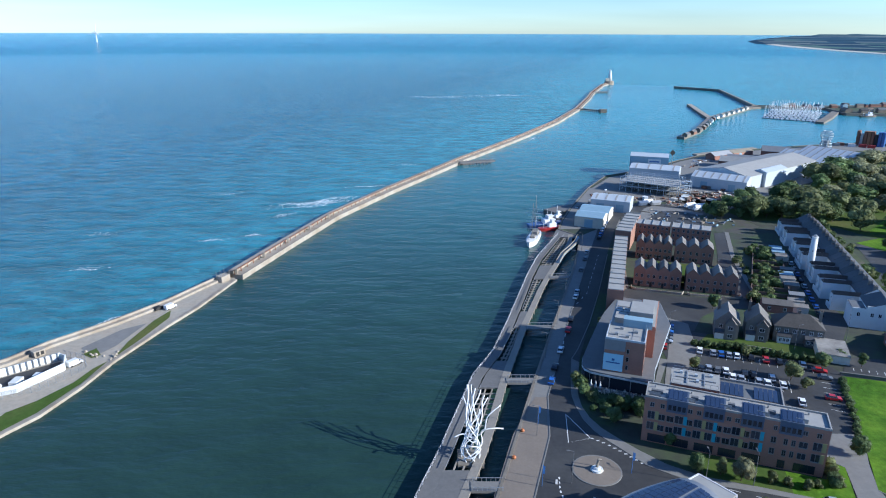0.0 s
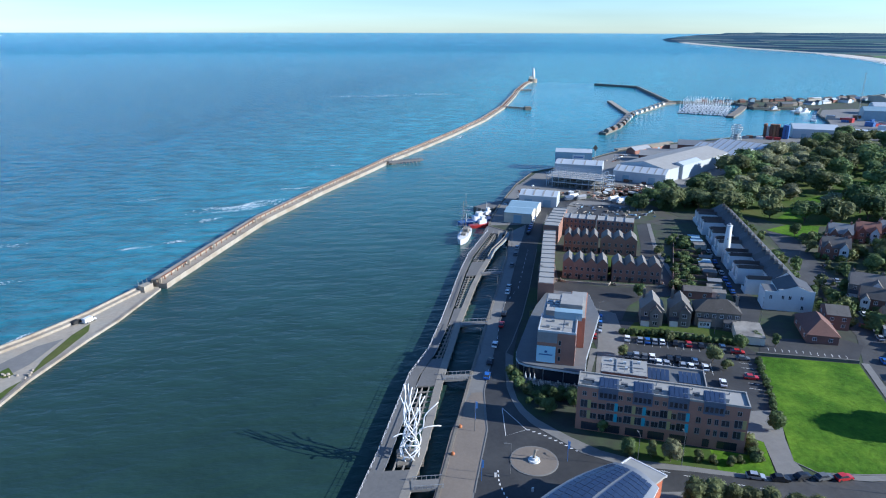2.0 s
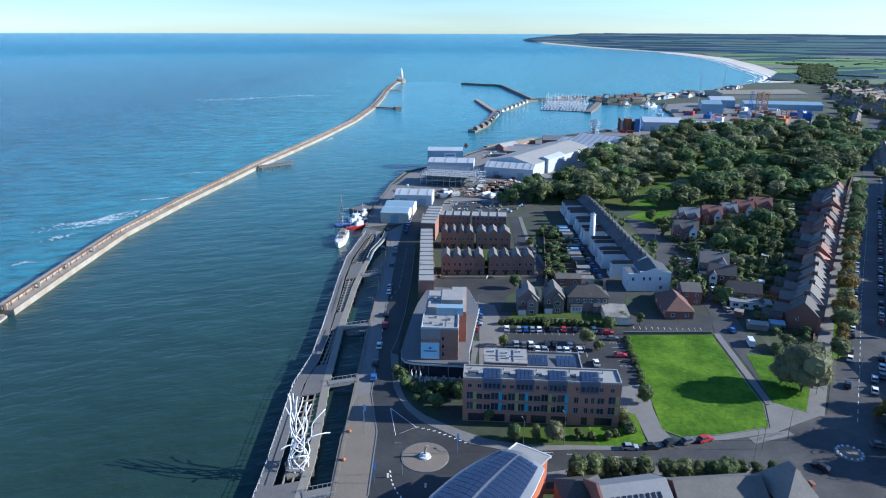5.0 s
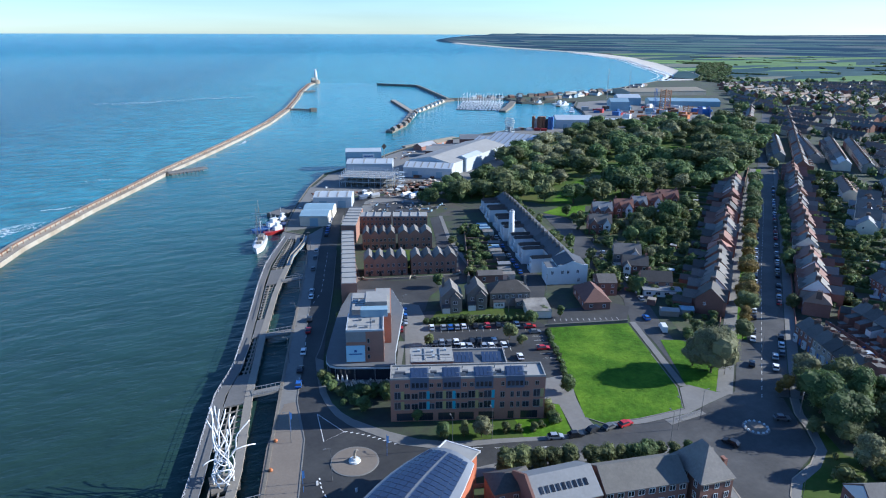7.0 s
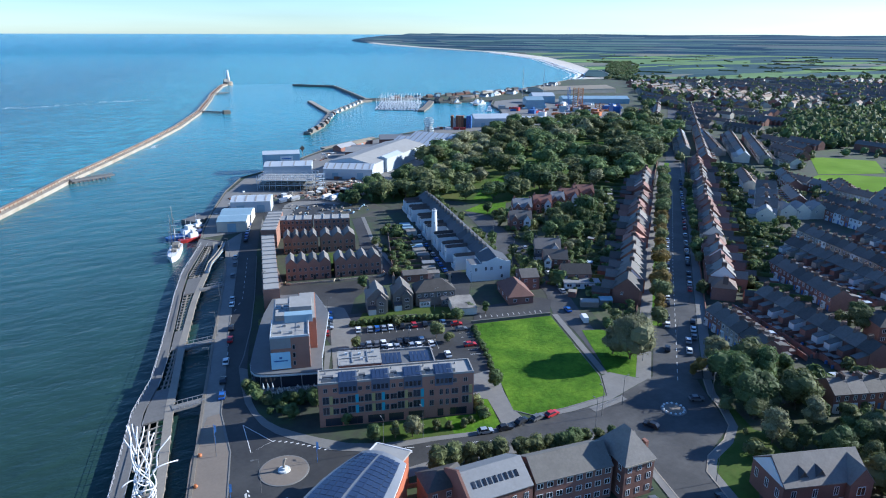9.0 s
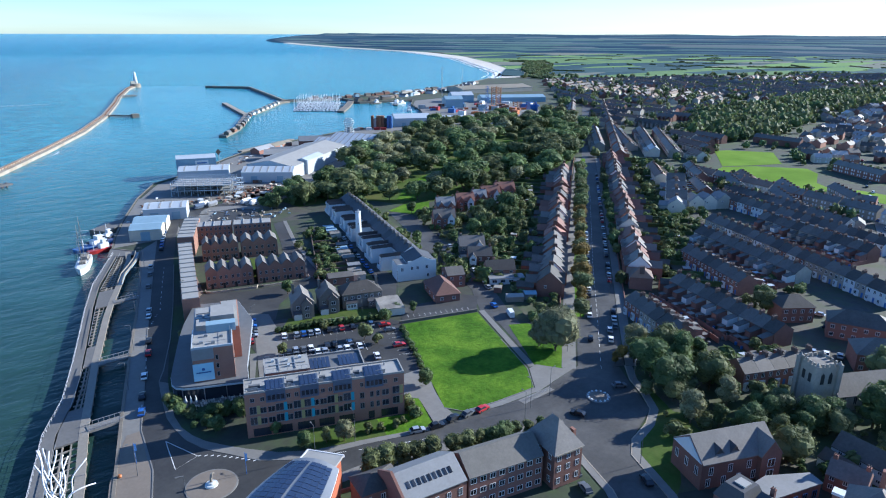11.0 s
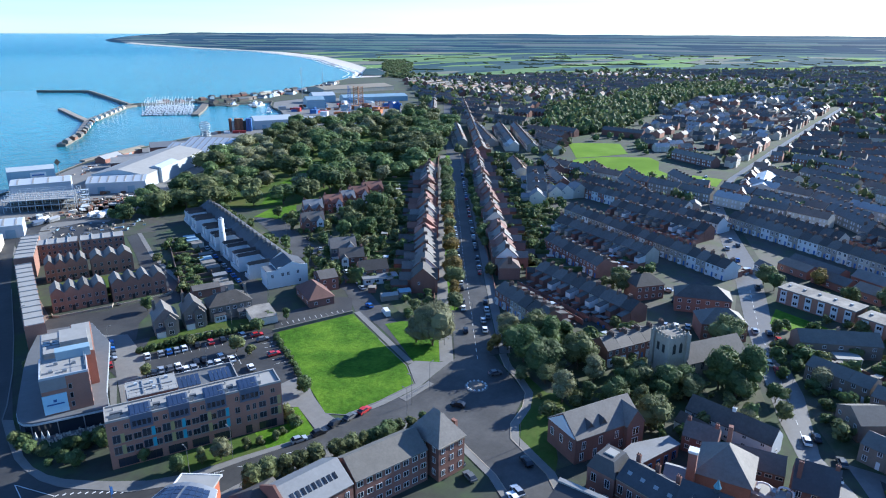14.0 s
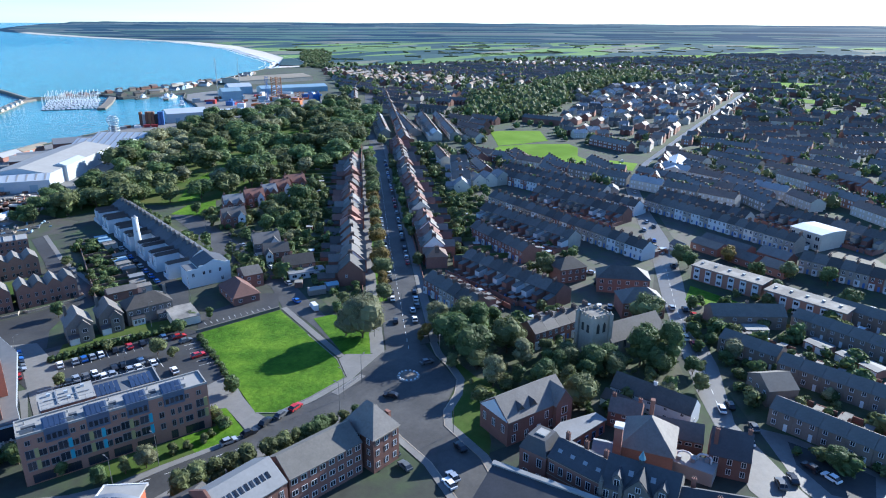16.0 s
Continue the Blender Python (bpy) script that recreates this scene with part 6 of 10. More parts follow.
pitched("shed", "small grey garden shed with blue-grey roof", "shed", (173.2, 168.2), (177.4, 165.6), 3.6, 2.2, 2.8, GREYMETAL, BLUEMETAL, [])
# street houses between the white terrace and the avenue
h, L = pitched("villa", "white-gabled villa with a grey slate roof and bay", "house", (184.6, 222.2), (194.6, 215.4), 10.5, 5.8, 9.2, DARKSTONE, SLATEMID, [(0.9, 3), (3.6, 3)], 1.2, 1.4, [(0.08, 0.5), (0.9, 0.5)], axis="x", end_wins=[(3.6, 2)])
bay(h, L - 5.0, L - 1.0, 0, 5.8, 8.2, RENDER, SLATEMID)
porch(h, 0.5, 4.5, 0, 3.2, 1.8, RENDER, SLATEDARK)
h, L = pitched("villa", "brick house with slate roof and white bays", "house", (179.2, 209.6), (188.0, 203.2), 8.5, 5.6, 8.6, BRICK, SLATE, [(0.9, 3), (3.5, 3)], 1.2, 1.4, [(0.9, 0.5)])
bay(h, 0.6, 3.6, 0, 5.0, 6.8, RENDER, SLATE)
h, L = pitched("chalet_bungalow", "brown brick house with long low roof and flat garage", "house", (175.4, 193.0), (186.0, 186.4), 8.0, 4.6, 7.6, BROWNBRICK, SLATE, [(0.9, 4), (3.0, 3)], 1.3, 1.2, [(0.3, 0.6)])
Shape().box(0.5, -5.2, 0, L + 2.5, -0.05, 2.6).part("garage", h, RENDER)
Shape().box(0.2, -5.6, 2.6, L + 2.8, 0, 2.85).part("garage_roof", h, SLATELIGHT)
for k in (2.5, 6.0, 9.5):
    window(h, k, -5.2, 0.8, 2.0, 1.3)
# houses beside the park, gables to the street
for k, (x, y, w, d) in enumerate(((208, 264.5, 12, 9), (225.4, 284.6, 11, 10), (241, 285.8, 11, 9), (254, 286.5, 9, 10), (265, 291.0, 12, 9), (279, 294.0, 13, 9))):
    tile = (SLATE, SLATELIGHT, TILE, SLATELIGHT, TILE, TILE)[k]
    h, L = pitched("park_house", ("red brick house with dark slate roof beside the park", "red brick house with pale roof beside the park", "red brick house with pink tiled roof beside the park")[0 if tile is SLATE else 1 if tile is SLATELIGHT else 2], "house",
                   (x - 4, y + 2.6), (x - 4 + w * 0.86, y + 2.6 - w * 0.5), d, 5.8, 9.6, BRICK, tile, [(0.9, 3), (3.6, 3)], 1.2, 1.4, [(0.1, 0.5), (0.9, 0.5)], end_wins=[(3.6, 2)], group="houses beside the park")
    bay(h, 0.8, 4.4, 0, 5.6, 8.2, BRICK, tile)
    bay(h, w - 4.6, w - 1.0, 0, 5.6, 8.2, BRICK if k % 2 else RENDER, tile)


# ---- white terrace and the light tower ----
def white_terrace():
    line = [(160.4, 228.0), (168.2, 256.0), (181.3, 302.0), (188.5, 328.0)]
    w, d = 5.7, 10.0
    rt = random.Random(3)
    kinds = []
    for wing_len, wing_h, flat_top in ((9.0, 6.4, False), (6.0, 5.6, True), (9.8, 6.8, False), (4.6, 3.2, True)):
        p = thing("terraced_house", "white rear-walled terraced house with dark slate roof", "terraced house", None, "white terrace")
        Shape().gable_wall(-w / 2 + 0.01, -d / 2, w / 2 - 0.01, d / 2, 0, 6.8, 9.9).part("wall", p, RENDER)
        roof = Shape().gable_roof(-w / 2 + 0.01, -d / 2, w / 2 - 0.01, d / 2, 6.8, 9.9, "x", 0.3).part("roof", p, SLATEDARK)
        Shape().box(-w / 2 + 0.05, -0.2, 8.6, -w / 2 + 0.65, 1.3, 11.0).part("chimney", roof, DARKSTONE)
        for k in (0.0, 0.5, 1.0):
            Shape().cyl(-w / 2 + 0.35, k, 11.0, 11.6, 0.14, 0.11, 6).part("chimney_pot", p, BROWNTILE)
        x0, x1 = -w / 2 + 0.1, -w / 2 + 3.3
        Shape().box(x0, d / 2, 0, x1, d / 2 + wing_len, wing_h).part("rear_wing", p, RENDER)
        if flat_top:
            Shape().box(x0 + 0.2, d / 2, wing_h, x1 - 0.2, d / 2 + wing_len - 0.2, wing_h + 0.15).part("wing_roof", p, DARKROOF)
        else:
            Shape().profile([(x0 - 0.05, wing_h), (x1 + 0.2, wing_h), (x1 + 0.2, wing_h + 0.15), (x0 - 0.05, wing_h + 1.7)], d / 2, d / 2 + wing_len - 0.1, "y").part("wing_roof", p, SLATEDARK)
        Shape().box(x0, d / 2 + wing_len, 0, -x0, d / 2 + wing_len + 0.3, 2.0).part("yard_wall", p, RENDER)
        for z in (1.2, 4.0):
            window(p, -1.3, -d / 2, z, 1.2, 1.5)
            window(p, 1.4, -d / 2, z, 1.2, 1.5)
            if z < wing_h - 1.5:
                window(p, (x0 + x1) / 2, d / 2 + wing_len, z, 1.0, 1.3, 180)
            window(p, 1.7, d / 2, z, 1.0, 1.3, 180)
        kinds.append([p, True])
    for i, (x, y, hd) in enumerate(along(line, 5.75)):
        m = pose(x, y, 0, 0, 0, hd)
        k = kinds[(i * 7 + i // 3) % 4]
        if k[1]:
            k[0].matrix_basis, k[1] = m, False
        else:
            copy_thing(k[0], m)
    at, L = front((144.6, 214.4), (160.6, 208.6))
    e = thing("terrace_end_house", "large white rendered end house of the terrace", "house", at)
    Shape().gable_wall(4.6, 0, L, 12.5, 0, 7.6, 10.2, "y").part("wall", e, RENDER)
    Shape().box(0, 0, 0, 4.6, 9.0, 6.9).box(-0.05, -0.05, 6.9, 4.6, 0.25, 7.5).part("wing", e, RENDER)
    r = Shape().gable_roof(4.6, 0.3, L, 12.5, 7.6, 10.2, "y", 0.1).part("roof", e, SLATEDARK)
    Shape().box(0.2, 0.25, 6.9, 4.6, 8.8, 7.1).part("wing_roof", e, DARKROOF)
    Shape().box(4.6, -0.02, 7.3, L, 0.28, 8.5).part("parapet", e, RENDER)
    for x, z in ((6.4, 4.6), (8.8, 4.6), (12.8, 4.8), (13.4, 1.0), (2.2, 4.4)):
        window(e, x, 0, z, 1.1, 1.6)
    t = thing("light_tower", "tall white tapered light tower above the terrace", "lighthouse", pose(157.4, 266.2, 0))
    Shape().cyl(0, 0, 0, 17.2, 1.65, 1.2, 20).part("tower", t, RENDER, smooth=True)
    Shape().cyl(0, 0, 17.2, 17.5, 1.35, 1.35, 20).part("gallery", t, RENDER)
    Shape().cyl(0, 0, 17.5, 18.1, 0.7, 0.65, 12).cyl(0, 0, 18.1, 18.5, 0.75, 0.1, 12).part("lantern", t, GREYMETAL)
    for z in (6, 11):
        window(t, -0.75, -1.3, z, 0.5, 1.0, -30)
    # hedged front gardens along the terrace street
    hs = Shape().wall_line(offset(line, -9.5), 0.3, 0, 1.1)
    hs.thing("garden_wall", "low brick front wall of the white terrace", "garden wall", BRICK, kind="structure")
    flat("ground_terrace_gardens", offset(line, -5.2) + offset(line, -9.4)[::-1], 0.075, GRASS, "small front lawns of the white terrace", "gardens")


white_terrace()


# ---- avenue houses and terraces ----
def house_kind(label, w, d, ze, zr, wall, roof, cross=False, ext=True, white_ext=False, hip=False, face=None, ends=None, stack=True, door=None):
    p = thing("terraced_house" if ext else "semi_house", label, "terraced house" if ext else "house")
    if hip:
        Shape().box(-w / 2 + 0.01, -d / 2, 0, w / 2 - 0.01, d / 2, ze).part("wall", p, wall)
        roof_ob = Shape().hip_roof(-w / 2, -d / 2, w / 2, d / 2, ze, zr, 0.35).part("roof", p, roof)
        Shape().gable_wall(-w / 2 + 0.6, -d / 2 - 1.0, -w / 2 + 4.0, -d / 2, 0, ze - 0.2, ze + 1.6, "y").part("bay", p, wall)
        Shape().gable_roof(-w / 2 + 0.6, -d / 2 - 1.1, -w / 2 + 4.0, -d / 2 + 2.5, ze - 0.2, ze + 1.6, "y", 0.2).part("bay_roof", p, roof)
    elif cross:
        Shape().gable_wall(-w / 2 + 0.01, -d / 2, w / 2 - 0.01, d / 2, 0, ze, zr, "y").part("wall", p, wall)
        if face:
            for q in (-d / 2 - 0.06, d / 2):
                Shape().profile([(-w / 2 + 0.3, ze - 0.6), (w / 2 - 0.3, ze - 0.6), (w / 2 - 0.3, ze + 0.05), (0, zr - 0.2), (-w / 2 + 0.3, ze + 0.05)], q, q + 0.06, "y").part("gable_panel", p, face)
        roof_ob = Shape().gable_roof(-w / 2 + 0.01, -d / 2, w / 2 - 0.01, d / 2, ze, zr, "y", 0.15).part("roof", p, roof)
        Shape().gable_wall(-w / 2 + 0.4, -d / 2 - 0.9, -w / 2 + 3.2, -d / 2, 0, ze - 0.2, ze + 1.3, "y").part("bay", p, wall)
    else:
        Shape().gable_wall(-w / 2 + 0.01, -d / 2, w / 2 - 0.01, d / 2, 0, ze, zr, "x").part("wall", p, wall)
        roof_ob = Shape().gable_roof(-w / 2 + 0.01, -d / 2, w / 2 - 0.01, d / 2, ze, zr, "x", 0.25).part("roof", p, roof)
        if ends:
            for q in (-w / 2 - 0.05, w / 2 - 0.01):
                Shape().profile([(-d / 2 + 0.3, ze - 0.5), (d / 2 - 0.3, ze - 0.5), (d / 2 - 0.3, ze), (0, zr - 0.25), (-d / 2 + 0.3, ze)], q, q + 0.06, "x").part("gable_panel", p, ends)
        if not ext and w > 9:
            # a gabled bay to the street, its timbered face, and a wing to the garden
            for x0, x1 in ((-w / 2 + 0.5, -w / 2 + 3.9), (w / 2 - 3.9, w / 2 - 0.5)):
                Shape().gable_wall(x0, -d / 2 - 1.0, x1, -d / 2 + 0.1, 0, ze - 0.3, ze + 1.5, "y").part("bay", p, wall)
                Shape().gable_roof(x0, -d / 2 - 1.15, x1, -d / 2 + 2.4, ze - 0.3, ze + 1.5, "y", 0.2).part("bay_roof", p, roof)
                Shape().profile([(x0 + 0.3, ze - 0.35), (x1 - 0.3, ze - 0.35), ((x0 + x1) / 2, ze + 1.2)], -d / 2 - 1.06, -d / 2 - 1.0, "y").part("gable_face", p, RENDER)
            Shape().gable_wall(-2.4, d / 2 - 0.1, 2.4, d / 2 + 5.0, 0, ze - 1.4, ze + 0.9, "y").part("rear_wing", p, wall)
            Shape().gable_roof(-2.4, d / 2 - 1.5, 2.4, d / 2 + 5.0, ze - 1.4, ze + 0.9, "y", 0.2).part("rear_roof", p, roof)
            for q in (-w / 2 - 0.01, w / 2 + 0.01):
                window(p, q, 1.6, 3.7, 0.9, 1.2, -90 if q < 0 else 90)
    if stack:
        c = Shape().box(w / 2 - 0.85, -0.9, zr - 1.8, w / 2 - 0.1, 1.0, zr + 1.2).box(w / 2 - 0.92, -0.97, zr + 0.9, w / 2 - 0.03, 1.07, zr + 1.05)
        for q in (-0.6, -0.15, 0.3, 0.75):
            c.cyl(w / 2 - 0.47, q, zr + 1.2, zr + 1.7, 0.13, 0.1, 5, 1)
        c.part("chimney", roof_ob, SOOT, BROWNTILE)
    if ext:
        # ground-floor bay to the street
        Shape().prism([(-w * 0.24 - 1.1, -d / 2), (-w * 0.24 - 0.65, -d / 2 - 0.6), (-w * 0.24 + 0.65, -d / 2 - 0.6), (-w * 0.24 + 1.1, -d / 2)], 0, 2.7).part("bay_window", p, RENDER)
    for z in (0.9, 3.6):
        for x in ((-w * 0.24, w * 0.26) if z > 1 else (-w * 0.24,)):
            window(p, x, -d / 2 - (0.9 if cross and x < 0 else 0.6 if ext and z < 1 else 0), z, 1.1, 1.5)
        if z > 1 and cross:
            window(p, w * 0.27, d / 2, z, 1.0, 1.3, 180)
    Shape().box(w * 0.26 - 0.45, -d / 2 - 0.05, 0, w * 0.26 + 0.45, -d / 2 + 0.05, 2.1).part("door", p, door or BLUEP)
    if ext:
        m = RENDER if white_ext else wall
        Shape().profile([(d / 2, 0), (d / 2 + 4.6, 0), (d / 2 + 4.6, 4.4), (d / 2, 5.2)], -w / 2 + 0.2, -w / 2 + 2.6, "x").part("rear_wing", p, m)
        Shape().profile([(d / 2, 5.2), (d / 2 + 4.8, 4.4), (d / 2 + 4.8, 4.55), (d / 2, 5.38)], -w / 2 + 0.1, -w / 2 + 2.7, "x").part("rear_roof", p, SLATE)
    return p


KINDS = {
    "brick": house_kind("red brick terraced house with slate roof and rear wing", 5.2, 8.4, 5.6, 8.4, BRICK, SLATE),
    "stone": house_kind("grey stone terraced house with slate roof and rear wing", 5.2, 8.4, 5.8, 8.6, STONE, SLATE),
    "white": house_kind("brick terraced house with white rendered rear wing", 5.2, 8.4, 5.6, 8.4, CREAM, SLATE, white_ext=True),
    "whitefront": house_kind("white rendered terraced house with slate roof", 5.2, 8.4, 5.6, 8.4, RENDER, SLATE, white_ext=True),
    "gable": house_kind("red brick semi-detached house with a slate roof", 10.4, 9.6, 6.2, 10.4, BRICK, SLATE, ext=False),
    "gable_pale": house_kind("cream rendered house with a pale slate roof", 10.0, 9.2, 5.4, 9.0, CREAM, SLATELIGHT, ext=False),
    "hip_tile": house_kind("brick house with a hipped brown-tiled roof", 9.2, 9.0, 5.2, 8.6, BRICK, BROWNTILE, ext=False, hip=True),
    "cross_cream": house_kind("cream-faced gabled house with a slate roof", 9.8, 12.0, 6.2, 10.6, CREAM, SLATEMID, cross=True, ext=False, face=CREAM),
    "gable_tile": house_kind("red brick semi-detached house with a dull red-tiled roof", 10.6, 9.8, 6.2, 10.4, BRICK, DULLTILE, ext=False),
    "gable_white": house_kind("white-gabled brick semi with a mid slate roof", 10.2, 9.8, 6.2, 10.6, BRICK, SLATEMID, ext=False, ends=RENDER),
    "gable_cream": house_kind("cream-fronted semi-detached house with a slate roof", 10.2, 9.4, 6.0, 10.0, CREAM, SLATE, ext=False),
    "hip_red": house_kind("red brick house with a hipped red-tiled roof", 9.6, 9.6, 6.2, 10.4, BRICK, TILE, ext=False, hip=True),
    "modern": house_kind("plain grey-brown brick terraced house with a low dark roof", 6.0, 7.6, 5.0, 7.0, GREYBRICK, BROWNSLATE, ext=False, stack=False, door=WHITE),
}
# each kind is built once; its first use places the original
FIRST = {k: True for k in KINDS}


def put_house(kind, m, group):
    p = KINDS[kind]
    if FIRST[kind]:
        FIRST[kind] = False
        p.matrix_basis = m
        tagged(p, group=group)
        return p
    return tagged(copy_thing(p, m), group=group)


rows_rnd = random.Random(11)
YARDS = Shape()


def yard(m, w, d):
    """Brick walls and a shed of a back yard."""
    t = Shape()
    y0, y1 = d / 2, d / 2 + rows_rnd.uniform(8.5, 10)
    t.box(-w / 2 - 0.1, y0, 0, -w / 2 + 0.1, y1, 1.9).box(-w / 2 + 0.1, y1 - 0.2, 0, w / 2 - 0.1, y1, 1.9)
    if rows_rnd.random() < 0.6:
        x = rows_rnd.uniform(-w / 2 + 0.4, w / 2 - 2.6)
        t.box(x, y1 - 2.6, 0, x + 2.0, y1 - 0.3, 2.2).box(x - 0.1, y1 - 2.7, 2.2, x + 2.1, y1 - 0.2, 2.35, rows_rnd.choice((1, 2, 3)))
    t.box(-w / 2 + 0.25, d / 2 + 4.8, 0, -w / 2 + 2.2, d / 2 + rows_rnd.uniform(5.6, 7.2), 2.3).box(-w / 2 + 0.15, d / 2 + 4.85, 2.3, -w / 2 + 2.3, d / 2 + 7.3, 2.45, rows_rnd.choice((1, 2, 1)))
    if rows_rnd.random() < 0.4:
        t.box(-w / 2 + 2.7, d / 2 + 0.05, 0, w / 2 - 0.15, d / 2 + rows_rnd.uniform(2.4, 4.0), 2.5, rows_rnd.choice((0, 4))).box(-w / 2 + 2.65, d / 2 + 0.05, 2.5, w / 2 - 0.1, d / 2 + 4.1, 2.68, rows_rnd.choice((1, 2, 5)))
    for k in range(rows_rnd.choice((1, 2, 3))):
        x, y, e = rows_rnd.uniform(-w / 2 + 2.8, w / 2 - 0.9), rows_rnd.uniform(d / 2 + 4.6, y1 - 1.2), rows_rnd.uniform(0.3, 0.9)
        t.box(x, y, 0, x + e, y + e * 0.8, rows_rnd.uniform(0.6, 1.2), rows_rnd.choice((4, 5, 3, 6)))
    x = rows_rnd.uniform(-w / 2 + 0.4, w / 2 - 1.2)
    t.box(x, y1 + 0.15, 0, x + 0.6, y1 + 0.8, 1.1, rows_rnd.choice((5, 6)))
    n = len(YARDS.v)
    YARDS.v.extend(tuple(m @ Vector(v)) for v in t.v)
    YARDS.f.extend(tuple(i + n for i in f) for f in t.f)
    YARDS.m.extend(t.m)




def terrace(a, b, kinds, group, step=5.25, side=0):
    """Houses side by side along a line, fronts to the right of the way (side=180: to the left)."""
    for x, y, hd in along([a, b], step):
        m = pose(x, y, 0, 0, 0, hd + side)
        put_house(rows_rnd.choice(kinds), m, group)
        yard(m, 5.2, 8.4)


AV = (0.757, 0.653)
# the avenue's two sides: gabled houses that face the road
AV_KINDS = ("gable_tile", "gable", "gable_white", "gable_tile", "gable_cream", "hip_red", "gable_tile", "gable", "hip_tile", "gable_white")
av_head = math.degrees(math.atan2(AV[1], AV[0]))
for i in range(23):
    for bx, by, sg, turn in ((186.5, 152.5, 1, 0), (207, 150.5, -1, 180)):
        if sg > 0 and i >= 19:
            continue
        s0, o = 10 + i * 12.4 + rows_rnd.uniform(-0.8, 0.8), (10.9 if sg > 0 else 9.8) + rows_rnd.uniform(-0.5, 1.1)
        kind = ("gable", "gable_white")[i] if i < 2 and sg > 0 else rows_rnd.choice(AV_KINDS)
        put_house(kind, pose(bx + AV[0] * s0 - AV[1] * sg * o, by + AV[1] * s0 + AV[0] * sg * o, 0, 0, 0, av_head + turn), "avenue houses")
terrace((196.6, 132.6), (185.6, 106.6), ["brick", "brick", "stone"], "corner terrace")

# terraces between the avenue and the church road
terrace((227.0, 134.0), (212.5, 87.0), ["white", "brick", "white", "brick"], "brick terrace rows", side=180)
terrace((264.5, 153.0), (247.5, 118.0), ["brick"], "brick terrace rows")
terrace((296.0, 166.0), (276.0, 108.0), ["brick", "white", "stone", "brick"], "brick terrace rows", side=180)
terrace((321.0, 175.0), (280.5, 76.5), ["stone", "stone", "brick", "whitefront"], "stone terrace rows")
terrace((346.5, 160.0), (330.5, 104.5), ["brick", "white", "stone", "brick"], "brick terrace rows", side=180)
terrace((377.0, 205.0), (347.5, 102.0), ["brick", "whitefront"], "brick terrace rows")
terrace((396.0, 205.0), (370.0, 128.0), ["brick", "white", "brick"], "brick terrace rows", side=180)
# terraces past the church road
terrace((364.0, 99.0), (342.0, 50.0), ["stone", "stone", "whitefront"], "stone terrace rows")
terrace((340.5, 47.0), (327.5, 20.0), ["stone", "white", "stone"], "stone terrace rows")
terrace((304.5, 15.0), (292.0, -38.0), ["stone", "stone", "brick"], "stone terrace rows")
terrace((380.0, 98.0), (358.0, 48.0), ["brick", "white", "stone", "brick"], "brick terrace rows", side=180)
terrace((381.0, 41.0), (354.0, -14.0), ["brick", "stone"], "brick terrace rows", side=180)
terrace((202.0, 9.0), (194.6, -28.0), ["modern"], "brown brick terraces", 6.05)
terrace((240.0, 9.5), (226.5, -27.0), ["modern"], "brown brick terraces", 6.05)
terrace((209.6, 27.0), (205.6, 10.5), ["modern"], "brown brick terraces", 6.05)
terrace((174.4, 7.0), (168.6, -17.0), ["modern"], "brown brick terraces", 6.05)
terrace((258.6, 0.0), (250.5, -27.0), ["modern"], "brown brick terraces", 6.05)
pitched("brick_house", "brown brick house with a low pitched roof", "house", (187.6, 18.8), (180.0, 12.2), 9.0, 5.0, 7.6, GREYBRICK, BROWNSLATE, [(3.2, 3)], 1.2, 1.1, axis="y")
pitched("brick_house", "brown brick maisonettes with a pale-brown roof", "house", (222.6, 36.0), (236.0, 14.6), 8.5, 5.0, 7.8, GREYBRICK, BROWNSLATE, [(1.0, 5), (3.2, 5)], 1.2, 1.1, [(0.5, 0.5)])
pitched("sheltered_housing", "brick care home with a hipped slate roof", "care home", (213.5, 64.5), (222.0, 52.0), 11.0, 6.0, 10.0, BRICK, SLATE, [(1.0, 5), (3.8, 5)], 1.3, 1.4, hip=True)
pitched("sheltered_housing", "brick care home wing with slate roof", "care home", (232, 81), (240, 63), 10.0, 6.0, 9.6, BRICK, SLATE, [(1.0, 6), (3.8, 6)], 1.3, 1.4, hip=True)
pitched("sheltered_housing", "brick care home wing with slate roof", "care home", (231, 96), (241, 89), 9.0, 6.0, 9.6, BRICK, SLATE, [(1.0, 4), (3.8, 4)], 1.3, 1.4, hip=True)
terrace((178.6, 82.6), (198.4, 74.0), ["brick"], "brick terrace by the church", 5.25)


def modern_flats(a, b):
    at, L = front(a, b)
    h = thing("maisonette_block", "low flat-roofed block with white panels and brick piers", "apartment building", at)
    Shape().box(0, 0, 0, L, 9.0, 5.8).part("wall", h, BROWNBRICK)
    for k in range(5):
        Shape().box(L * (k + 0.3) / 5, 4.0, 6.2, L * (k + 0.3) / 5 + 1.0, 5.0, 6.8).part("roof_vent", h, GREYMETAL)
    Shape().box(-0.3, -0.4, 5.8, L + 0.3, 9.4, 6.2).part("roof", h, FELT)
    n = int(L / 4.2)
    for i in range(n):
        x = (i + 0.5) * L / n
        Shape().box(x - 1.2, -0.15, 0.4, x + 1.2, 0, 5.4).part("panel", h, RENDER)
        for z in (1.0, 3.6):
            window(h, x, -0.15, z, 1.7, 1.3)


modern_flats((267.0, 54.0), (259.6, 26.5))
modern_flats((255.4, 25.0), (247.6, -2.0))
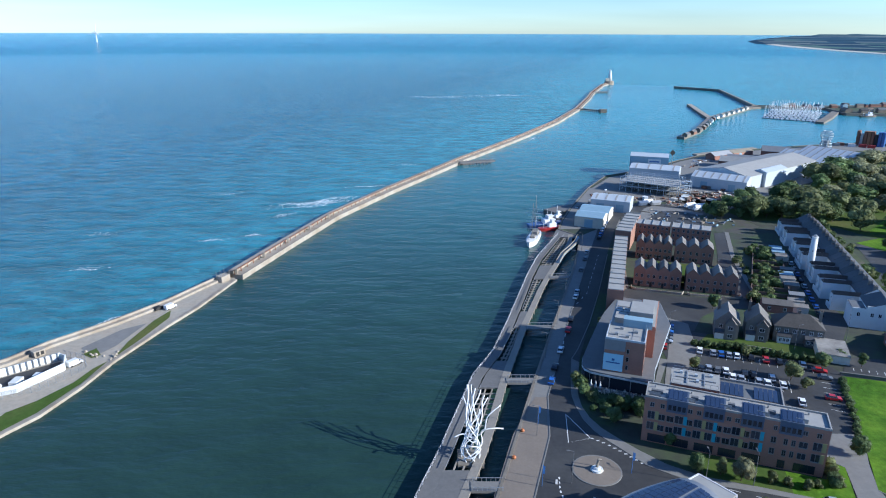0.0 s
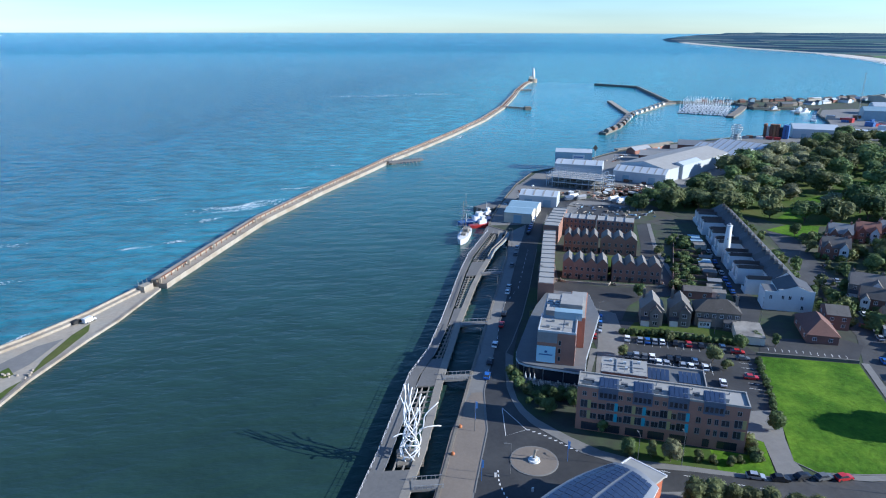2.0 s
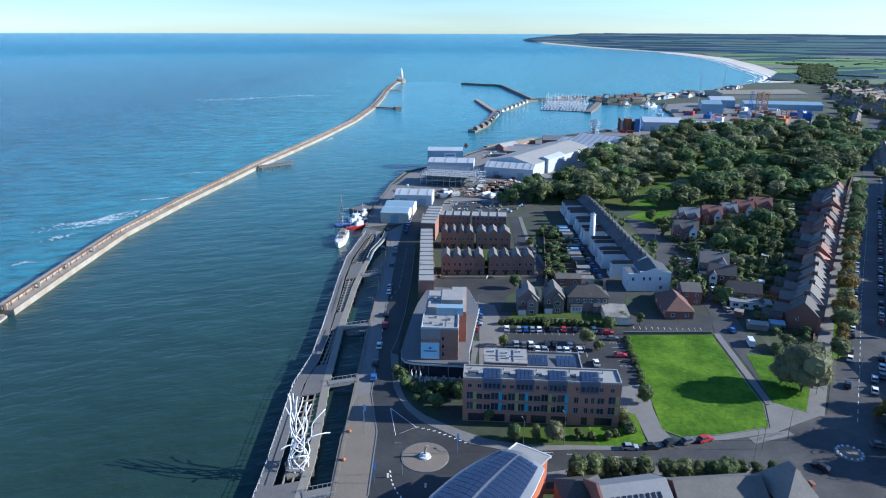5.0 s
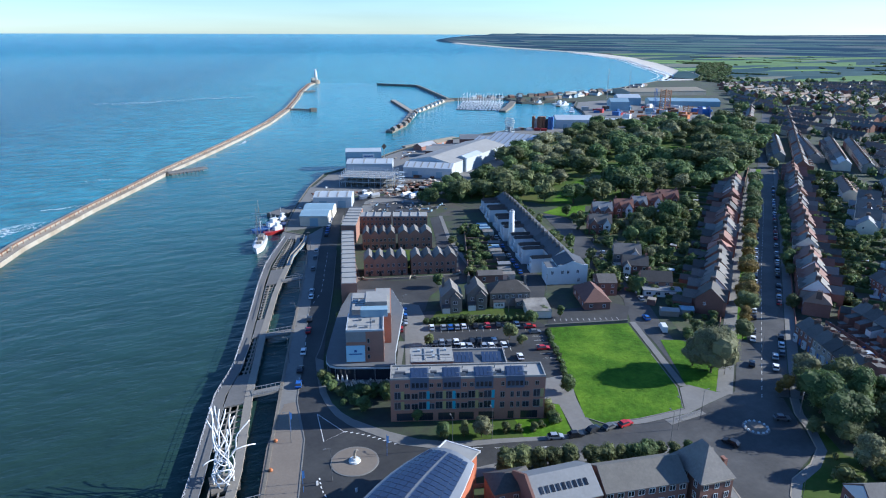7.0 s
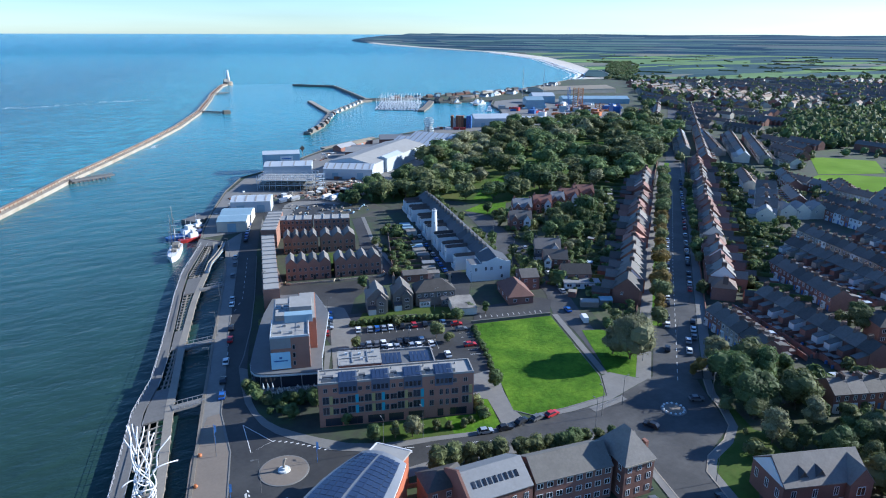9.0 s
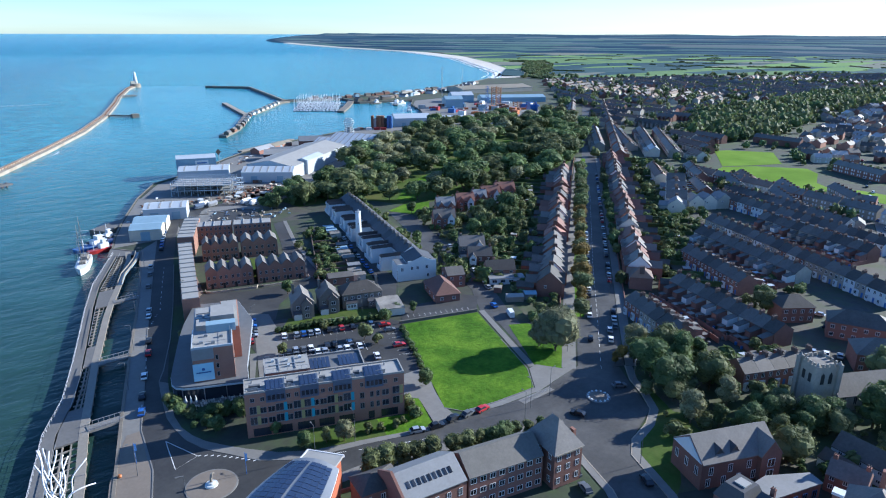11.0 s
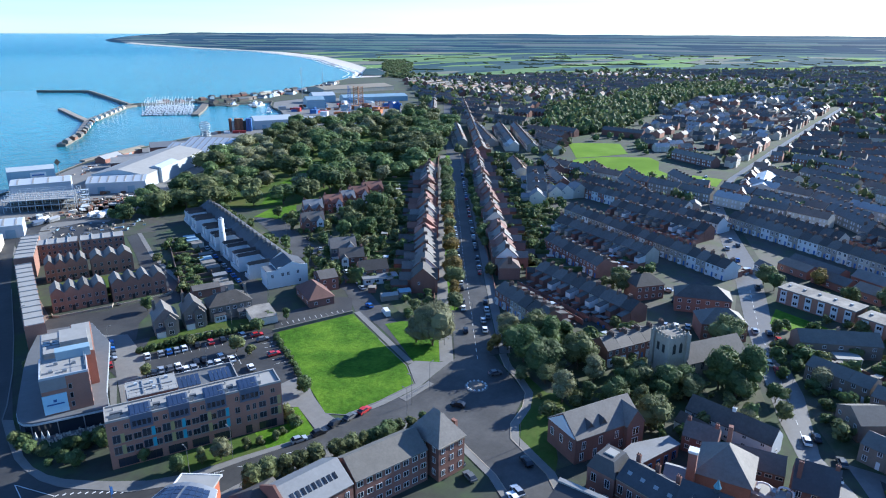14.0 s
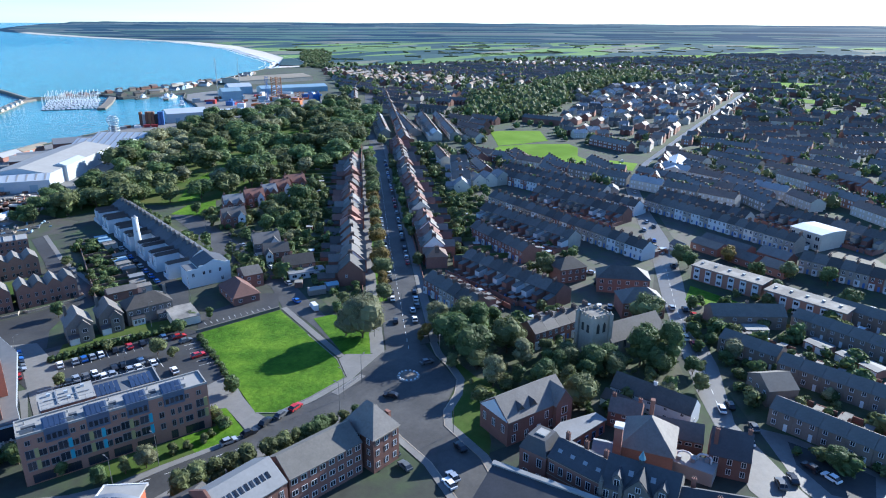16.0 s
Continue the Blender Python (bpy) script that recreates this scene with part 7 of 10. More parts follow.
for a, b in (((217.4, 34.6), (221.0, 28.6)), ((223.0, 25.2), (227.2, 18.6))):
    pitched("garage_block", "row of white-roofed lock-up garages", "garage", a, b, 4.2, 2.5, 2.7, CREAM, MEMBRANE, [])
for a, b in (((225.4, 8.2), (221.6, 1.6)), ((221.6, -1.0), (218.4, -5.6)), ((217.6, -7.6), (214.2, -12.6))):
    h, L = pitched("garage_block", "pair of garages with white up-and-over doors", "garage", a, b, 5.2, 2.4, 2.6, BROWNBRICK, DARKROOF, [])
    for k in (0.27, 0.73):
        Shape().box(L * k - 1.3, -0.08, 0, L * k + 1.3, 0, 2.1).part("garage_door", h, WHITE)
pitched("civic_building", "blue-glazed civic building with pale stone walls", "public building", (343.5, 27.5), (335.2, 13.2), 17.0, 7.8, 8.3, CREAM, WHITEMETAL, [(1.0, 4), (4.6, 4)], 2.2, 2.0)
for a, b, dp, ze, zr, wl, rf, txt in (((306.5, 64.0), (300.5, 51.0), 9.0, 3.4, 5.2, BRICK, BROWNSLATE, "low brick workshop with a brown roof"), ((299.5, 49.0), (293.0, 35.0), 8.0, 3.2, 5.4, BRICK, SLATE, "low brick workshop with a slate roof"),
                                   ((292.0, 33.0), (287.5, 22.0), 10.0, 3.6, 5.6, BROWNBRICK, BROWNSLATE, "brown brick store with a low roof"), ((318.0, 62.0), (308.0, 40.0), 7.0, 3.0, 4.6, BRICK, SLATE, "long brick shed along the back lane"),
                                   ((309.0, 36.0), (303.0, 23.0), 8.0, 3.4, 5.8, BRICK, SLATEMID, "brick outbuilding with a slate roof"), ((300.0, 72.0), (296.0, 66.0), 5.0, 2.8, 4.4, RENDER, SLATE, "small white cottage by the street")):
    pitched("workshop", txt, "workshop", a, b, dp, ze, zr, wl, rf, [(1.0, 3)], 1.2, 1.1, group="workshops behind the stone row")
pitched("market_hall", "long white-roofed hall by the far street", "hall", (498, 127), (450, 117), 12.0, 5.0, 7.6, CREAM, WHITEMETAL, [(1.5, 4)], 1.5, 1.5)

YARDS.thing("yard_walls", "brick back-yard walls and small sheds behind the terraces", "walls", BRICK, SLATE, FELT, WHITEMETAL, RENDER, DARKROOF, BLUEP, kind="stuff")
flat("road_terraces", [(206, 84), (222, 140), (262, 168), (330, 195), (435, 240), (430, 140), (352, 106), (286, 74), (242, 62), (222, 66)], 0.03, LANE, "worn back lanes and yards between the brick terraces", "road")
flat("road_terraces_south", [(300, 66), (365, 98), (430, 122), (470, 124), (390, 20), (310, -25), (296, -15), (330, 30)], 0.03, LANE, "worn back lanes and yards past the church road", "road")
flat("ground_flats_green", [(259, 52), (251, 29), (240, 38), (243, 50)], 0.08, GRASS, "bright lawn beside the maisonettes", "lawn")

# avenue footways, verges and front walls
K_L = [(146.6, 118), (177, 144.8), (221, 183.8), (275, 230), (348, 291), (425.5, 355)]
K_R = [(160.2, 110.6), (192, 138.4), (237, 177), (290.5, 223), (361, 284.6), (436, 350)]


def band(name, line, d0, d1, z, m, label, category):
    return flat(name, offset(line, d0) + offset(line, d1)[::-1], z, m, label, category)


band("ground_avenue_verge", K_L[1:], -2.8, 0.6, 0.1, GRASS, "narrow grass verge along the avenue", "lawn")
band("pavement_avenue", K_L, 0.6, 5.0, 0.12, PAVING, "wide pale footway along the avenue", "pavement")
band("pavement_avenue_far", K_R, -0.2, -3.6, 0.12, PAVING, "grey footway along the avenue", "pavement")
hg = Shape()
s = Shape()
s.wall_line(offset(K_L[1:], 6.2), 0.3, 0, 1.0)
s.wall_line(offset(K_R[1:], -3.7), 0.3, 0, 1.0)
for i in range(24):
    s0 = 10 + i * 12.4
    for bx, by, sg in ((186.5, 152.5, 1), (207, 150.5, -1)):
        a = (bx + AV[0] * (s0 + 6.1) - AV[1] * sg * 19, by + AV[1] * (s0 + 6.1) + AV[0] * sg * 19)
        b = (bx + AV[0] * (s0 + 6.1) - AV[1] * sg * 44, by + AV[1] * (s0 + 6.1) + AV[0] * sg * 44)
        s.wall_line([a, b], 0.25, 0, 1.5)
        hg.wall_line([(a[0] + 0.5, a[1] - 0.5), (b[0] + 0.5, b[1] - 0.5)], 0.8, 0, rows_rnd.uniform(1.2, 2.3))
hg.wall_line(offset([(186, 170), (330, 294)], 24), 1.0, 0, 2.2)
hg.thing("garden_hedges", "long clipped hedges between the avenue gardens", "hedges", LEAF, kind="stuff")
s.thing("wall_gardens", "brick front and garden walls along the avenue", "garden walls", BRICK, kind="structure")
rear = Shape()
for i in range(23):
    s0 = 8 + i * 12.4
    if i % 3 == 1:
        continue
    for bx, by, sg in ((186.5, 152.5, 1), (207, 150.5, -1)):
        m = pose(bx + AV[0] * s0 - AV[1] * sg * 21, by + AV[1] * s0 + AV[0] * sg * 21, 0, 0, 0, math.degrees(math.atan2(AV[1], AV[0])))
        t = Shape()
        t.gable_wall(-2, -3.5, 2, 3.5, 0, 3.2, 4.8, "y", 0).gable_roof(-2, -3.5, 2, 3.5, 3.2, 4.8, "y", 0.2, 0.2, 1)
        if rows_rnd.random() < 0.6:
            k = rows_rnd.uniform(8, 15) * sg
            t.box(-3, k - 1.5, 0, 0, k + 1.5, 2.2, 0).box(-3.1, k - 1.6, 2.2, 0.1, k + 1.6, 2.35, rows_rnd.choice((2, 3, 4)))
        n = len(rear.v)
        rear.v.extend(tuple(m @ Vector(v)) for v in t.v)
        rear.f.extend(tuple(q + n for q in f) for f in t.f)
        rear.m.extend(t.m)
rear.thing("rear_outbuildings", "brick rear wings and garden sheds behind the avenue", "outbuildings", BRICK, SLATE, MEMBRANE, WHITEMETAL, TIMBER, kind="stuff")

# lock-up garages and plots along the back lane
gr = random.Random(21)
for i in range(13):
    if i in (3, 8, 9):
        continue
    gw, gh = gr.uniform(1.4, 2.2), gr.uniform(2.1, 2.6)
    rm, txt = gr.choice(((FELT, "weathered felt"), (SLATELIGHT, "grey sheet"), (FELT, "weathered felt"), (BLUEMETAL, "blue-grey sheet"), (SLATEMID, "dark felt")))
    gar = thing("lock_up_garage", "small lock-up garage with a %s roof" % txt, "garage", pose(133.6 + i * 2.1 + gr.uniform(-0.8, 0.8), 227 + i * 5.9, 0, 0, 0, -18 + gr.uniform(-4, 4)), "lane garages")
    Shape().profile([(-gw, 0), (gw, 0), (gw, gh + 0.25), (-gw, gh)], -2.7, 2.7).part("wall", gar, gr.choice((BRICK, CREAM, DARKSTONE)))
    Shape().profile([(-gw - 0.15, gh), (gw + 0.15, gh + 0.28), (gw + 0.15, gh + 0.42), (-gw - 0.15, gh + 0.14)], -2.85, 2.85).part("roof", gar, rm)
    Shape().box(2.7, -1.1, 0, 2.76, 1.1, 1.95).part("door", gar, gr.choice((BLUEP, WHITE, GREYMETAL)))
hedge = Shape()
for i in range(11):
    a = (118 + i * 2.9, 232 + i * 6.3)
    hedge.wall_line([a, (a[0] + 13, a[1] - 4.6)], 0.3, 0, 1.5)
hedge.wall_line([(117, 231), (149, 301)], 0.35, 0, 1.7)
hedge.wall_line([(131, 227), (160, 297)], 0.3, 0, 1.6)
hedge.thing("wall_plots", "brick and timber walls between the garden plots", "garden walls", BROWNTILE, kind="structure")
flat("ground_plots", [(117, 231), (131, 227), (160, 297), (149, 301)], 0.05, ROUGHGRASS, "overgrown garden plots beside the back lane", "gardens")
flat("ground_semi_gardens", [(84, 198), (122, 186), (126, 194), (112, 203), (92, 208)], 0.07, ROUGHGRASS, "front gardens of the houses by the car park", "gardens")
flat("pavement_hotel", [(64, 168), (70, 166), (84, 196), (88, 216), (82, 222), (76, 200)], 0.09, PAVING, "pale paved lane beside the hotel", "pavement")
for a, b in (((63, 228), (117, 237)), ):
    pass

# pale-roofed flats behind the avenue
for i in range(6):
    put_house("cross_cream" if i % 2 else "gable_pale", pose(337 + i * 10.5, 209 + i * 7.0, 0, 0, 0, 35), "pale-roofed flats")
for x, y in ((359, 217), (366.5, 213.5), (375.5, 209)):
    put_house("gable_pale", pose(x - 6, y - 9, 0, 0, 0, 60), "pale-roofed flats")

# ---- ships and harbour ----
def hull(s, L, w, z0, z1, mi=0):
    pts = [(-L / 2, -w * 0.35), (-L * 0.3, -w / 2), (L * 0.2, -w / 2), (L * 0.4, -w * 0.28), (L / 2, 0), (L * 0.4, w * 0.28), (L * 0.2, w / 2), (-L * 0.3, w / 2), (-L / 2, w * 0.35)]
    low = [(x * 0.93, y * 0.8) for x, y in pts]
    n = len(pts)
    v = [(x, y, z0) for x, y in low] + [(x, y, z1 + (0.5 if x > L * 0.3 else 0)) for x, y in pts]
    s.add(v, [tuple(range(n))[::-1], tuple(range(n, 2 * n))] + [(i, (i + 1) % n, n + (i + 1) % n, n + i) for i in range(n)], mi)
    return s


ts = thing("sailing_ship", "white two-masted sailing ship moored at the quay", "ship", pose(46, 321, -2.5, 0, 0, -107))
hull(Shape(), 24, 6, -1, 2.4).part("hull", ts, WHITE)
Shape().box(-10, -1.9, 2.4, 8, 1.9, 2.55).box(-8, -1.4, 2.55, -3, 1.4, 4.2).box(0, -1.2, 2.55, 3.5, 1.2, 3.7).part("deck_house", ts, TIMBER)
for x, h in ((4.0, 21), (-4.5, 23)):
    m = Shape().bar((x, 0, 2.4), (x, 0, h), 0.2, 6, 0.1).part("mast", ts, TIMBER)
    for z in (8, 12, 16):
        Shape().bar((x, -3.6, z), (x, 3.6, z), 0.1, 5).part("yard", m, WHITE)
    r = Shape()
    for side in (-2.7, 2.7):
        for dx in (-1.5, 0, 1.5):
            r.bar((x + dx, side, 2.4), (x, 0, h - 3), 0.04, 4)
    r.part("rigging", m, GREYMETAL)
Shape().bar((11, 0, 2.8), (16, 0, 4.6), 0.15, 5).part("bowsprit", ts, TIMBER)
Shape().bar((16, 0, 4.6), (4, 0, 19), 0.04, 4).bar((11, 0, 3), (4, 0, 14), 0.04, 4).part("stay", ts, GREYMETAL)


def workboat(x, y, ang, L, paint, label):
    b = thing("workboat", label, "boat", pose(x, y, -2.5, 0, 0, ang), "boats at the quay")
    hull(Shape(), L, L * 0.3, -0.8, 1.8).part("hull", b, paint)
    Shape().box(-L * 0.1, -L * 0.1, 1.8, L * 0.2, L * 0.1, 4.2).box(0, -L * 0.08, 4.2, L * 0.17, L * 0.08, 6.0).part("wheelhouse", b, WHITE)
    Shape().box(L * 0.12, -L * 0.083, 4.8, L * 0.175, L * 0.083, 5.6).part("wheelhouse_window", b, GLASS)
    Shape().bar((0, 0, 6), (0, 0, 9.5), 0.1, 5).bar((-L * 0.3, 0, 1.8), (-L * 0.3, 0, 6), 0.15, 5).part("mast", b, WHITE)


workboat(57, 349, 20, 22, BLUEP, "blue and white workboat at the jetty")
workboat(58, 341, 15, 14, REDP, "small red fishing boat at the jetty")
workboat(64, 358, 20, 12, WHITE, "small white boat at the jetty")
for a, b, w in (((54, 352), (72, 362), 3.5), ((62, 372), (80, 384), 10)):
    j = thing("jetty", "short stone jetty on dark piles", "jetty")
    Shape().wall_line([a, b], w, -9, -0.4).part("body", j, QUAYWALL)
    Shape().wall_line([a, b], w * 0.94, -0.4, -0.1).part("deck", j, DECK)
Shape().strip([(56, 322), (60, 334)], [(70, 318), (72, 334)], -0.5, -0.01).thing("quay_apron", "grey deck at the end of the staithe", "quay", DECK, kind="structure")
cv = thing("walkway", "blue curving covered walkway above the staithe", "walkway")
Shape().wall_line([(52, 281), (56, 292), (61, 301), (66, 311), (69, 320)], 1.6, 0.0, 0.5).part("deck", cv, BLUEMETAL)
for d in (-0.8, 0.8):
    Shape().wall_line(offset([(52, 281), (56, 292), (61, 301), (66, 311), (69, 320)], d), 0.12, 0.5, 1.5).part("balustrade", cv, TIMBER)


def warehouse(label, a, b, depth, ze, zr, wall, roof, axis="x", ribs=0, door=0, skylight=0):
    h, L = pitched("warehouse", label, "warehouse", a, b, depth, ze, zr, wall, roof, axis=axis)
    span = L if axis == "x" else depth
    half = (depth if axis == "x" else L) / 2
    for i in range(ribs):
        c = span * (i + 0.5) / ribs
        for k in (0, 1):
            p = [(0.6, 0), (half - 0.6, 1), ] if k == 0 else [(half * 2 - 0.6, 0), (half + 0.6, 1)]
            za, zb = ze + 0.36, zr + 0.08
            prof = [(p[0][0], za + 0.02), (p[1][0], zb + 0.02), (p[1][0], zb + 0.14), (p[0][0], za + 0.14)]
            Shape().profile(prof, c - 0.5, c + 0.5, axis).part("rooflight", h, MEMBRANE if roof is WHITEMETAL else WHITEMETAL)
    for i in range(door):
        x = L * (i + 0.5) / door
        Shape().box(x - 2.2, -0.1, 0, x + 2.2, 0.05, 4.5).part("roller_door", h, BLUEMETAL)
    return h


warehouse("white sheet-metal quay shed with a pale roof", (86.3, 374.9), (107.0, 366.4), 16.0, 6.5, 8.0, WHITEMETAL, WHITEMETAL, ribs=4, door=2)
warehouse("grey quay shed with a blue-grey roof", (70.5, 340.6), (84.3, 334.6), 13.0, 5.6, 7.0, CREAM, BLUEMETAL, door=1)
warehouse("low shed with a grey-green roof", (75.5, 354.5), (90.5, 348.0), 15.0, 5.0, 6.4, CREAM, BLUEMETAL)
w1 = warehouse("tall blue-grey shipyard shed with a sign", (139, 487), (165, 478.5), 16.0, 11.5, 13.0, BLUEMETAL, WHITEMETAL)
sg = Shape().box(13, -0.5, 6.5, 22, -0.1, 10).part("sign", w1, RENDER)
Shape().box(14, -0.56, 7.8, 21, -0.5, 8.7).part("lettering", sg, BLUEP)
warehouse("white low shed in front of the shipyard", (132, 462), (163, 449), 20.0, 7.5, 9.0, WHITEMETAL, WHITEMETAL, ribs=4)
warehouse("white warehouse with rooflight stripes", (166.8, 436.9), (195.5, 416.2), 18.0, 7.0, 9.5, WHITEMETAL, WHITEMETAL, ribs=7, door=2)
warehouse("large white warehouse with a grey roof", (199.4, 424.0), (276.0, 483.0), 36.0, 9.0, 12.5, WHITEMETAL, MEMBRANE, ribs=0)
warehouse("white lean-to of the large warehouse", (216, 434), (238, 451), 9.0, 10.0, 11.5, WHITEMETAL, WHITEMETAL)
for k in range(2):
    warehouse("white warehouse with ribbed sunlit roof", (279 + k * 26, 470 + k * 16), (304.6 + k * 26, 485.7 + k * 16), 44.0, 8.0, 12.5, WHITEMETAL, WHITEMETAL, axis="y", ribs=8)
warehouse("old brick shed with a grey roof", (212, 503), (232, 492), 14.0, 5.0, 8.0, BRICK, MEMBRANE, door=1)
warehouse("old brick shed with a red gable", (264, 545), (284, 536), 12.0, 5.5, 9.0, BRICK, SLATELIGHT)
warehouse("low shed with a pale roof", (225, 520), (252, 507), 10.0, 4.5, 6.5, CREAM, SLATELIGHT)
warehouse("blue and white quay warehouse", (407, 603), (444, 586), 30.0, 9.0, 12.5, WHITEMETAL, WHITEMETAL, door=2)
warehouse("low pale dock store building", (455, 600), (492, 585), 18.0, 5.5, 7.5, CREAM, WHITEMETAL)
warehouse("tall blue sheet-metal dock shed", (622, 770), (652, 756), 26.0, 10.0, 14.0, BLUEMETAL, WHITEMETAL)
warehouse("tall blue sheet-metal dock shed", (567, 716), (590, 706), 18.0, 11.5, 15.5, BLUEMETAL, BLUEMETAL)
warehouse("large shed under a shallow tan roof", (725, 868), (862, 842), 60.0, 6.5, 10.5, CREAM, TANROOF)
warehouse("long blue-green dock shed", (655, 742), (740, 694), 30.0, 7.0, 10.0, BLUEMETAL, BLUEMETAL)
s = Shape().wall_line([(213, 556), (279, 590)], 5, -0.6, 0.6)
for x, y, hd in along([(213, 556), (279, 590)], 5):
    s.cyl(x, y, -9, 0, 0.5, n=6)
s.thing("jetty", "long low timber coaling jetty", "jetty", TIMBER)

# scaffolded shell of a building
sc = thing("steel_frame_building", "open steel frame of a building with scaffolding", "building shell", front((116, 424), (147, 405))[0])
L = front((116, 424), (147, 405))[1]
for z in (3.2, 6.4):
    Shape().box(0, 0, z, L, 22, z + 0.3).part("floor_slab", sc, MEMBRANE)
f = Shape()
for i in range(10):
    for j in range(5):
        f.box(L * i / 9 - 0.15, 22 * j / 4 - 0.15, 0, L * i / 9 + 0.15, 22 * j / 4 + 0.15, 9.0)
for z in (3.4, 6.6, 9.0):
    for j in range(5):
        f.box(0, 22 * j / 4 - 0.12, z, L, 22 * j / 4 + 0.12, z + 0.25)
f.part("frame", sc, WHITEMETAL)
stair = Shape()
for i in range(8):
    stair.box(L + 1 + i % 2 * 2, 2 + i * 0.4, i * 1.4, L + 5 + i % 2 * 2, 5 + i * 0.4, i * 1.4 + 0.15)
for x in (L + 1, L + 7):
    for y in (1, 7):
        stair.box(x - 0.12, y - 0.12, 0, x + 0.12, y + 0.12, 12)
stair.part("scaffold_tower", sc, WHITEMETAL)

flat("ground_yard", [(100, 395), (150, 395), (205, 410), (262, 455), (330, 500), (352, 560), (385, 614), (339, 602), (297, 586), (256, 571), (214, 545), (190, 525), (152, 487), (119, 465), (99, 430)], 0.035, PAVING, "pale gravel working yard of the shipyard", "yard")
flat("ground_dock", [(340, 590), (400, 560), (600, 560), (700, 680), (760, 760), (640, 830), (592, 822), (548, 765), (535, 730), (500, 677), (440, 653), (385, 617)], 0.05, PAVING, "pale concrete dock yard", "yard")
flat("road_yardfront", [(95, 340), (130, 322), (142, 345), (150, 385), (110, 392)], 0.06, ASPHALT, "asphalt yard behind the quay houses", "yard")

clut = random.Random(21)
box_mats = [REDP, BLUEP, BLUEMETAL, ORANGE, WHITE, RUST, GREYMETAL, BLUEP]
cont_mesh = {}


def container(x, y, z, ang, m, size=(6.1, 2.4, 2.6)):
    key = (m.name, size)
    if key not in cont_mesh:
        l, w, h = size
        ribs = [(-l / 2 + l * i / 24, 0.06 * (i // 2 % 2)) for i in range(25)]
        s = Shape().prism([(x, -w / 2 - d) for x, d in ribs] + [(x, w / 2 + d) for x, d in ribs[::-1]], 0, h)
        cont_mesh[key] = s.mesh("container", m)
    ob = new("container", cont_mesh[key])
    ob.matrix_basis = pose(x, y, z, 0, 0, ang)
    return tagged(ob, "stacked steel shipping container in the dock yard", "container", "containers")


for i, m in enumerate((RUST, GREYMETAL, RUST, RUSTORANGE, RUST, BLACK, BLUEP, BLUEP)):
    for k in range(5 if i not in (1, 5) else 4):
        container(384.5 + i * 2.15 + 0.2 * (k % 2), 612.5 - i * 1.9, 2.6 * k, 48.5, m)
for x, y, m in ((380, 597, REDP), (385, 592, REDP), (372, 600, WHITE), (366, 607, RUST), (360, 604, GREYMETAL)):
    container(x, y, 0, 150, m)
for i in range(84):
    x, y = clut.uniform(530, 690), clut.uniform(590, 730)
    container(x, y - 0.0, 0, clut.choice((25, 115, -25)), clut.choice(box_mats), clut.choice(((6.1, 2.4, 2.6), (12.2, 2.4, 2.6), (9, 5, 5))))
for i in range(54):
    x, y = clut.uniform(118, 205), clut.uniform(398, 440)
    if 113 < x < 168 and y > 405:
        y = clut.uniform(394, 403)
    size = clut.uniform(0.8, 2.6)
    s = Shape().prism([(size * clut.uniform(0.6, 1.2) * math.cos(a), size * clut.uniform(0.6, 1.2) * math.sin(a)) for a in (0, 1.1, 2.0, 3.2, 4.1, 5.3)], 0, size * clut.uniform(0.4, 0.9))
    s.thing("spoil_mound", "low tan mound of spoil in the shipyard", "spoil mound", clut.choice((BROWNPAVE, BROWNPAVE, SAND, RENDER, TIMBER, RUST)), at=pose(x, y, 0.05, 0, 0, clut.uniform(0, 90)), group="spoil mounds")

# brown store ground, pale wheel-worn track and the loose stock lying on both
flat("ground_store_yard", [(134, 386), (146, 410), (158, 424), (184, 410), (172, 378), (160, 372), (146, 376)], 0.075, BROWNPAVE, "brown earth of the shipyard's open store", "yard")
flat("ground_yard_track", [(108, 356), (119, 378), (126, 384), (140, 377), (150, 366), (147, 363), (136, 372), (124, 372), (114, 353)], 0.07, PAVING, "pale wheel-worn track behind the town houses", "yard")


def loose_stock(region, count, label, mats, big):
    s = Shape()
    x0, x1 = min(p[0] for p in region), max(p[0] for p in region)
    y0, y1 = min(p[1] for p in region), max(p[1] for p in region)
    for i in range(count):
        x, y = clut.uniform(x0, x1), clut.uniform(y0, y1)
        a, mi = radians(clut.choice((-30, 60)) + clut.uniform(-20, 20)), clut.randrange(len(mats))
        hit = False
        for (ax, ay), (bx, by) in zip(region, region[1:] + region[:1]):
            if (ay > y) != (by > y) and x < (bx - ax) * (y - ay) / (by - ay) + ax:
                hit = not hit
        if not hit:
            continue
        l, w, h = clut.uniform(0.8, big), clut.uniform(0.4, 1.3), clut.uniform(0.25, 1.2)
        if clut.random() < 0.35:
            # stack of long planks or tubes
            l, w, h = l * 2.2, 0.7, 0.4
        u, v = Vector((math.cos(a), math.sin(a), 0)), Vector((-math.sin(a), math.cos(a), 0))
        c = Vector((x, y, 0.05))
        base = [c + u * l * p + v * w * q for p, q in ((-0.5, -0.5), (0.5, -0.5), (0.5, 0.5), (-0.5, 0.5))]
        lid = [b * 1.0 + (c - b) * 0.08 + Vector((0, 0, h)) for b in base]
        s.add(base + lid, [(3, 2, 1, 0), (4, 5, 6, 7), (0, 1, 5, 4), (1, 2, 6, 5), (2, 3, 7, 6), (3, 0, 4, 7)], mi)
    s.thing("yard_stock", label, "yard stock", *mats, kind="stuff")


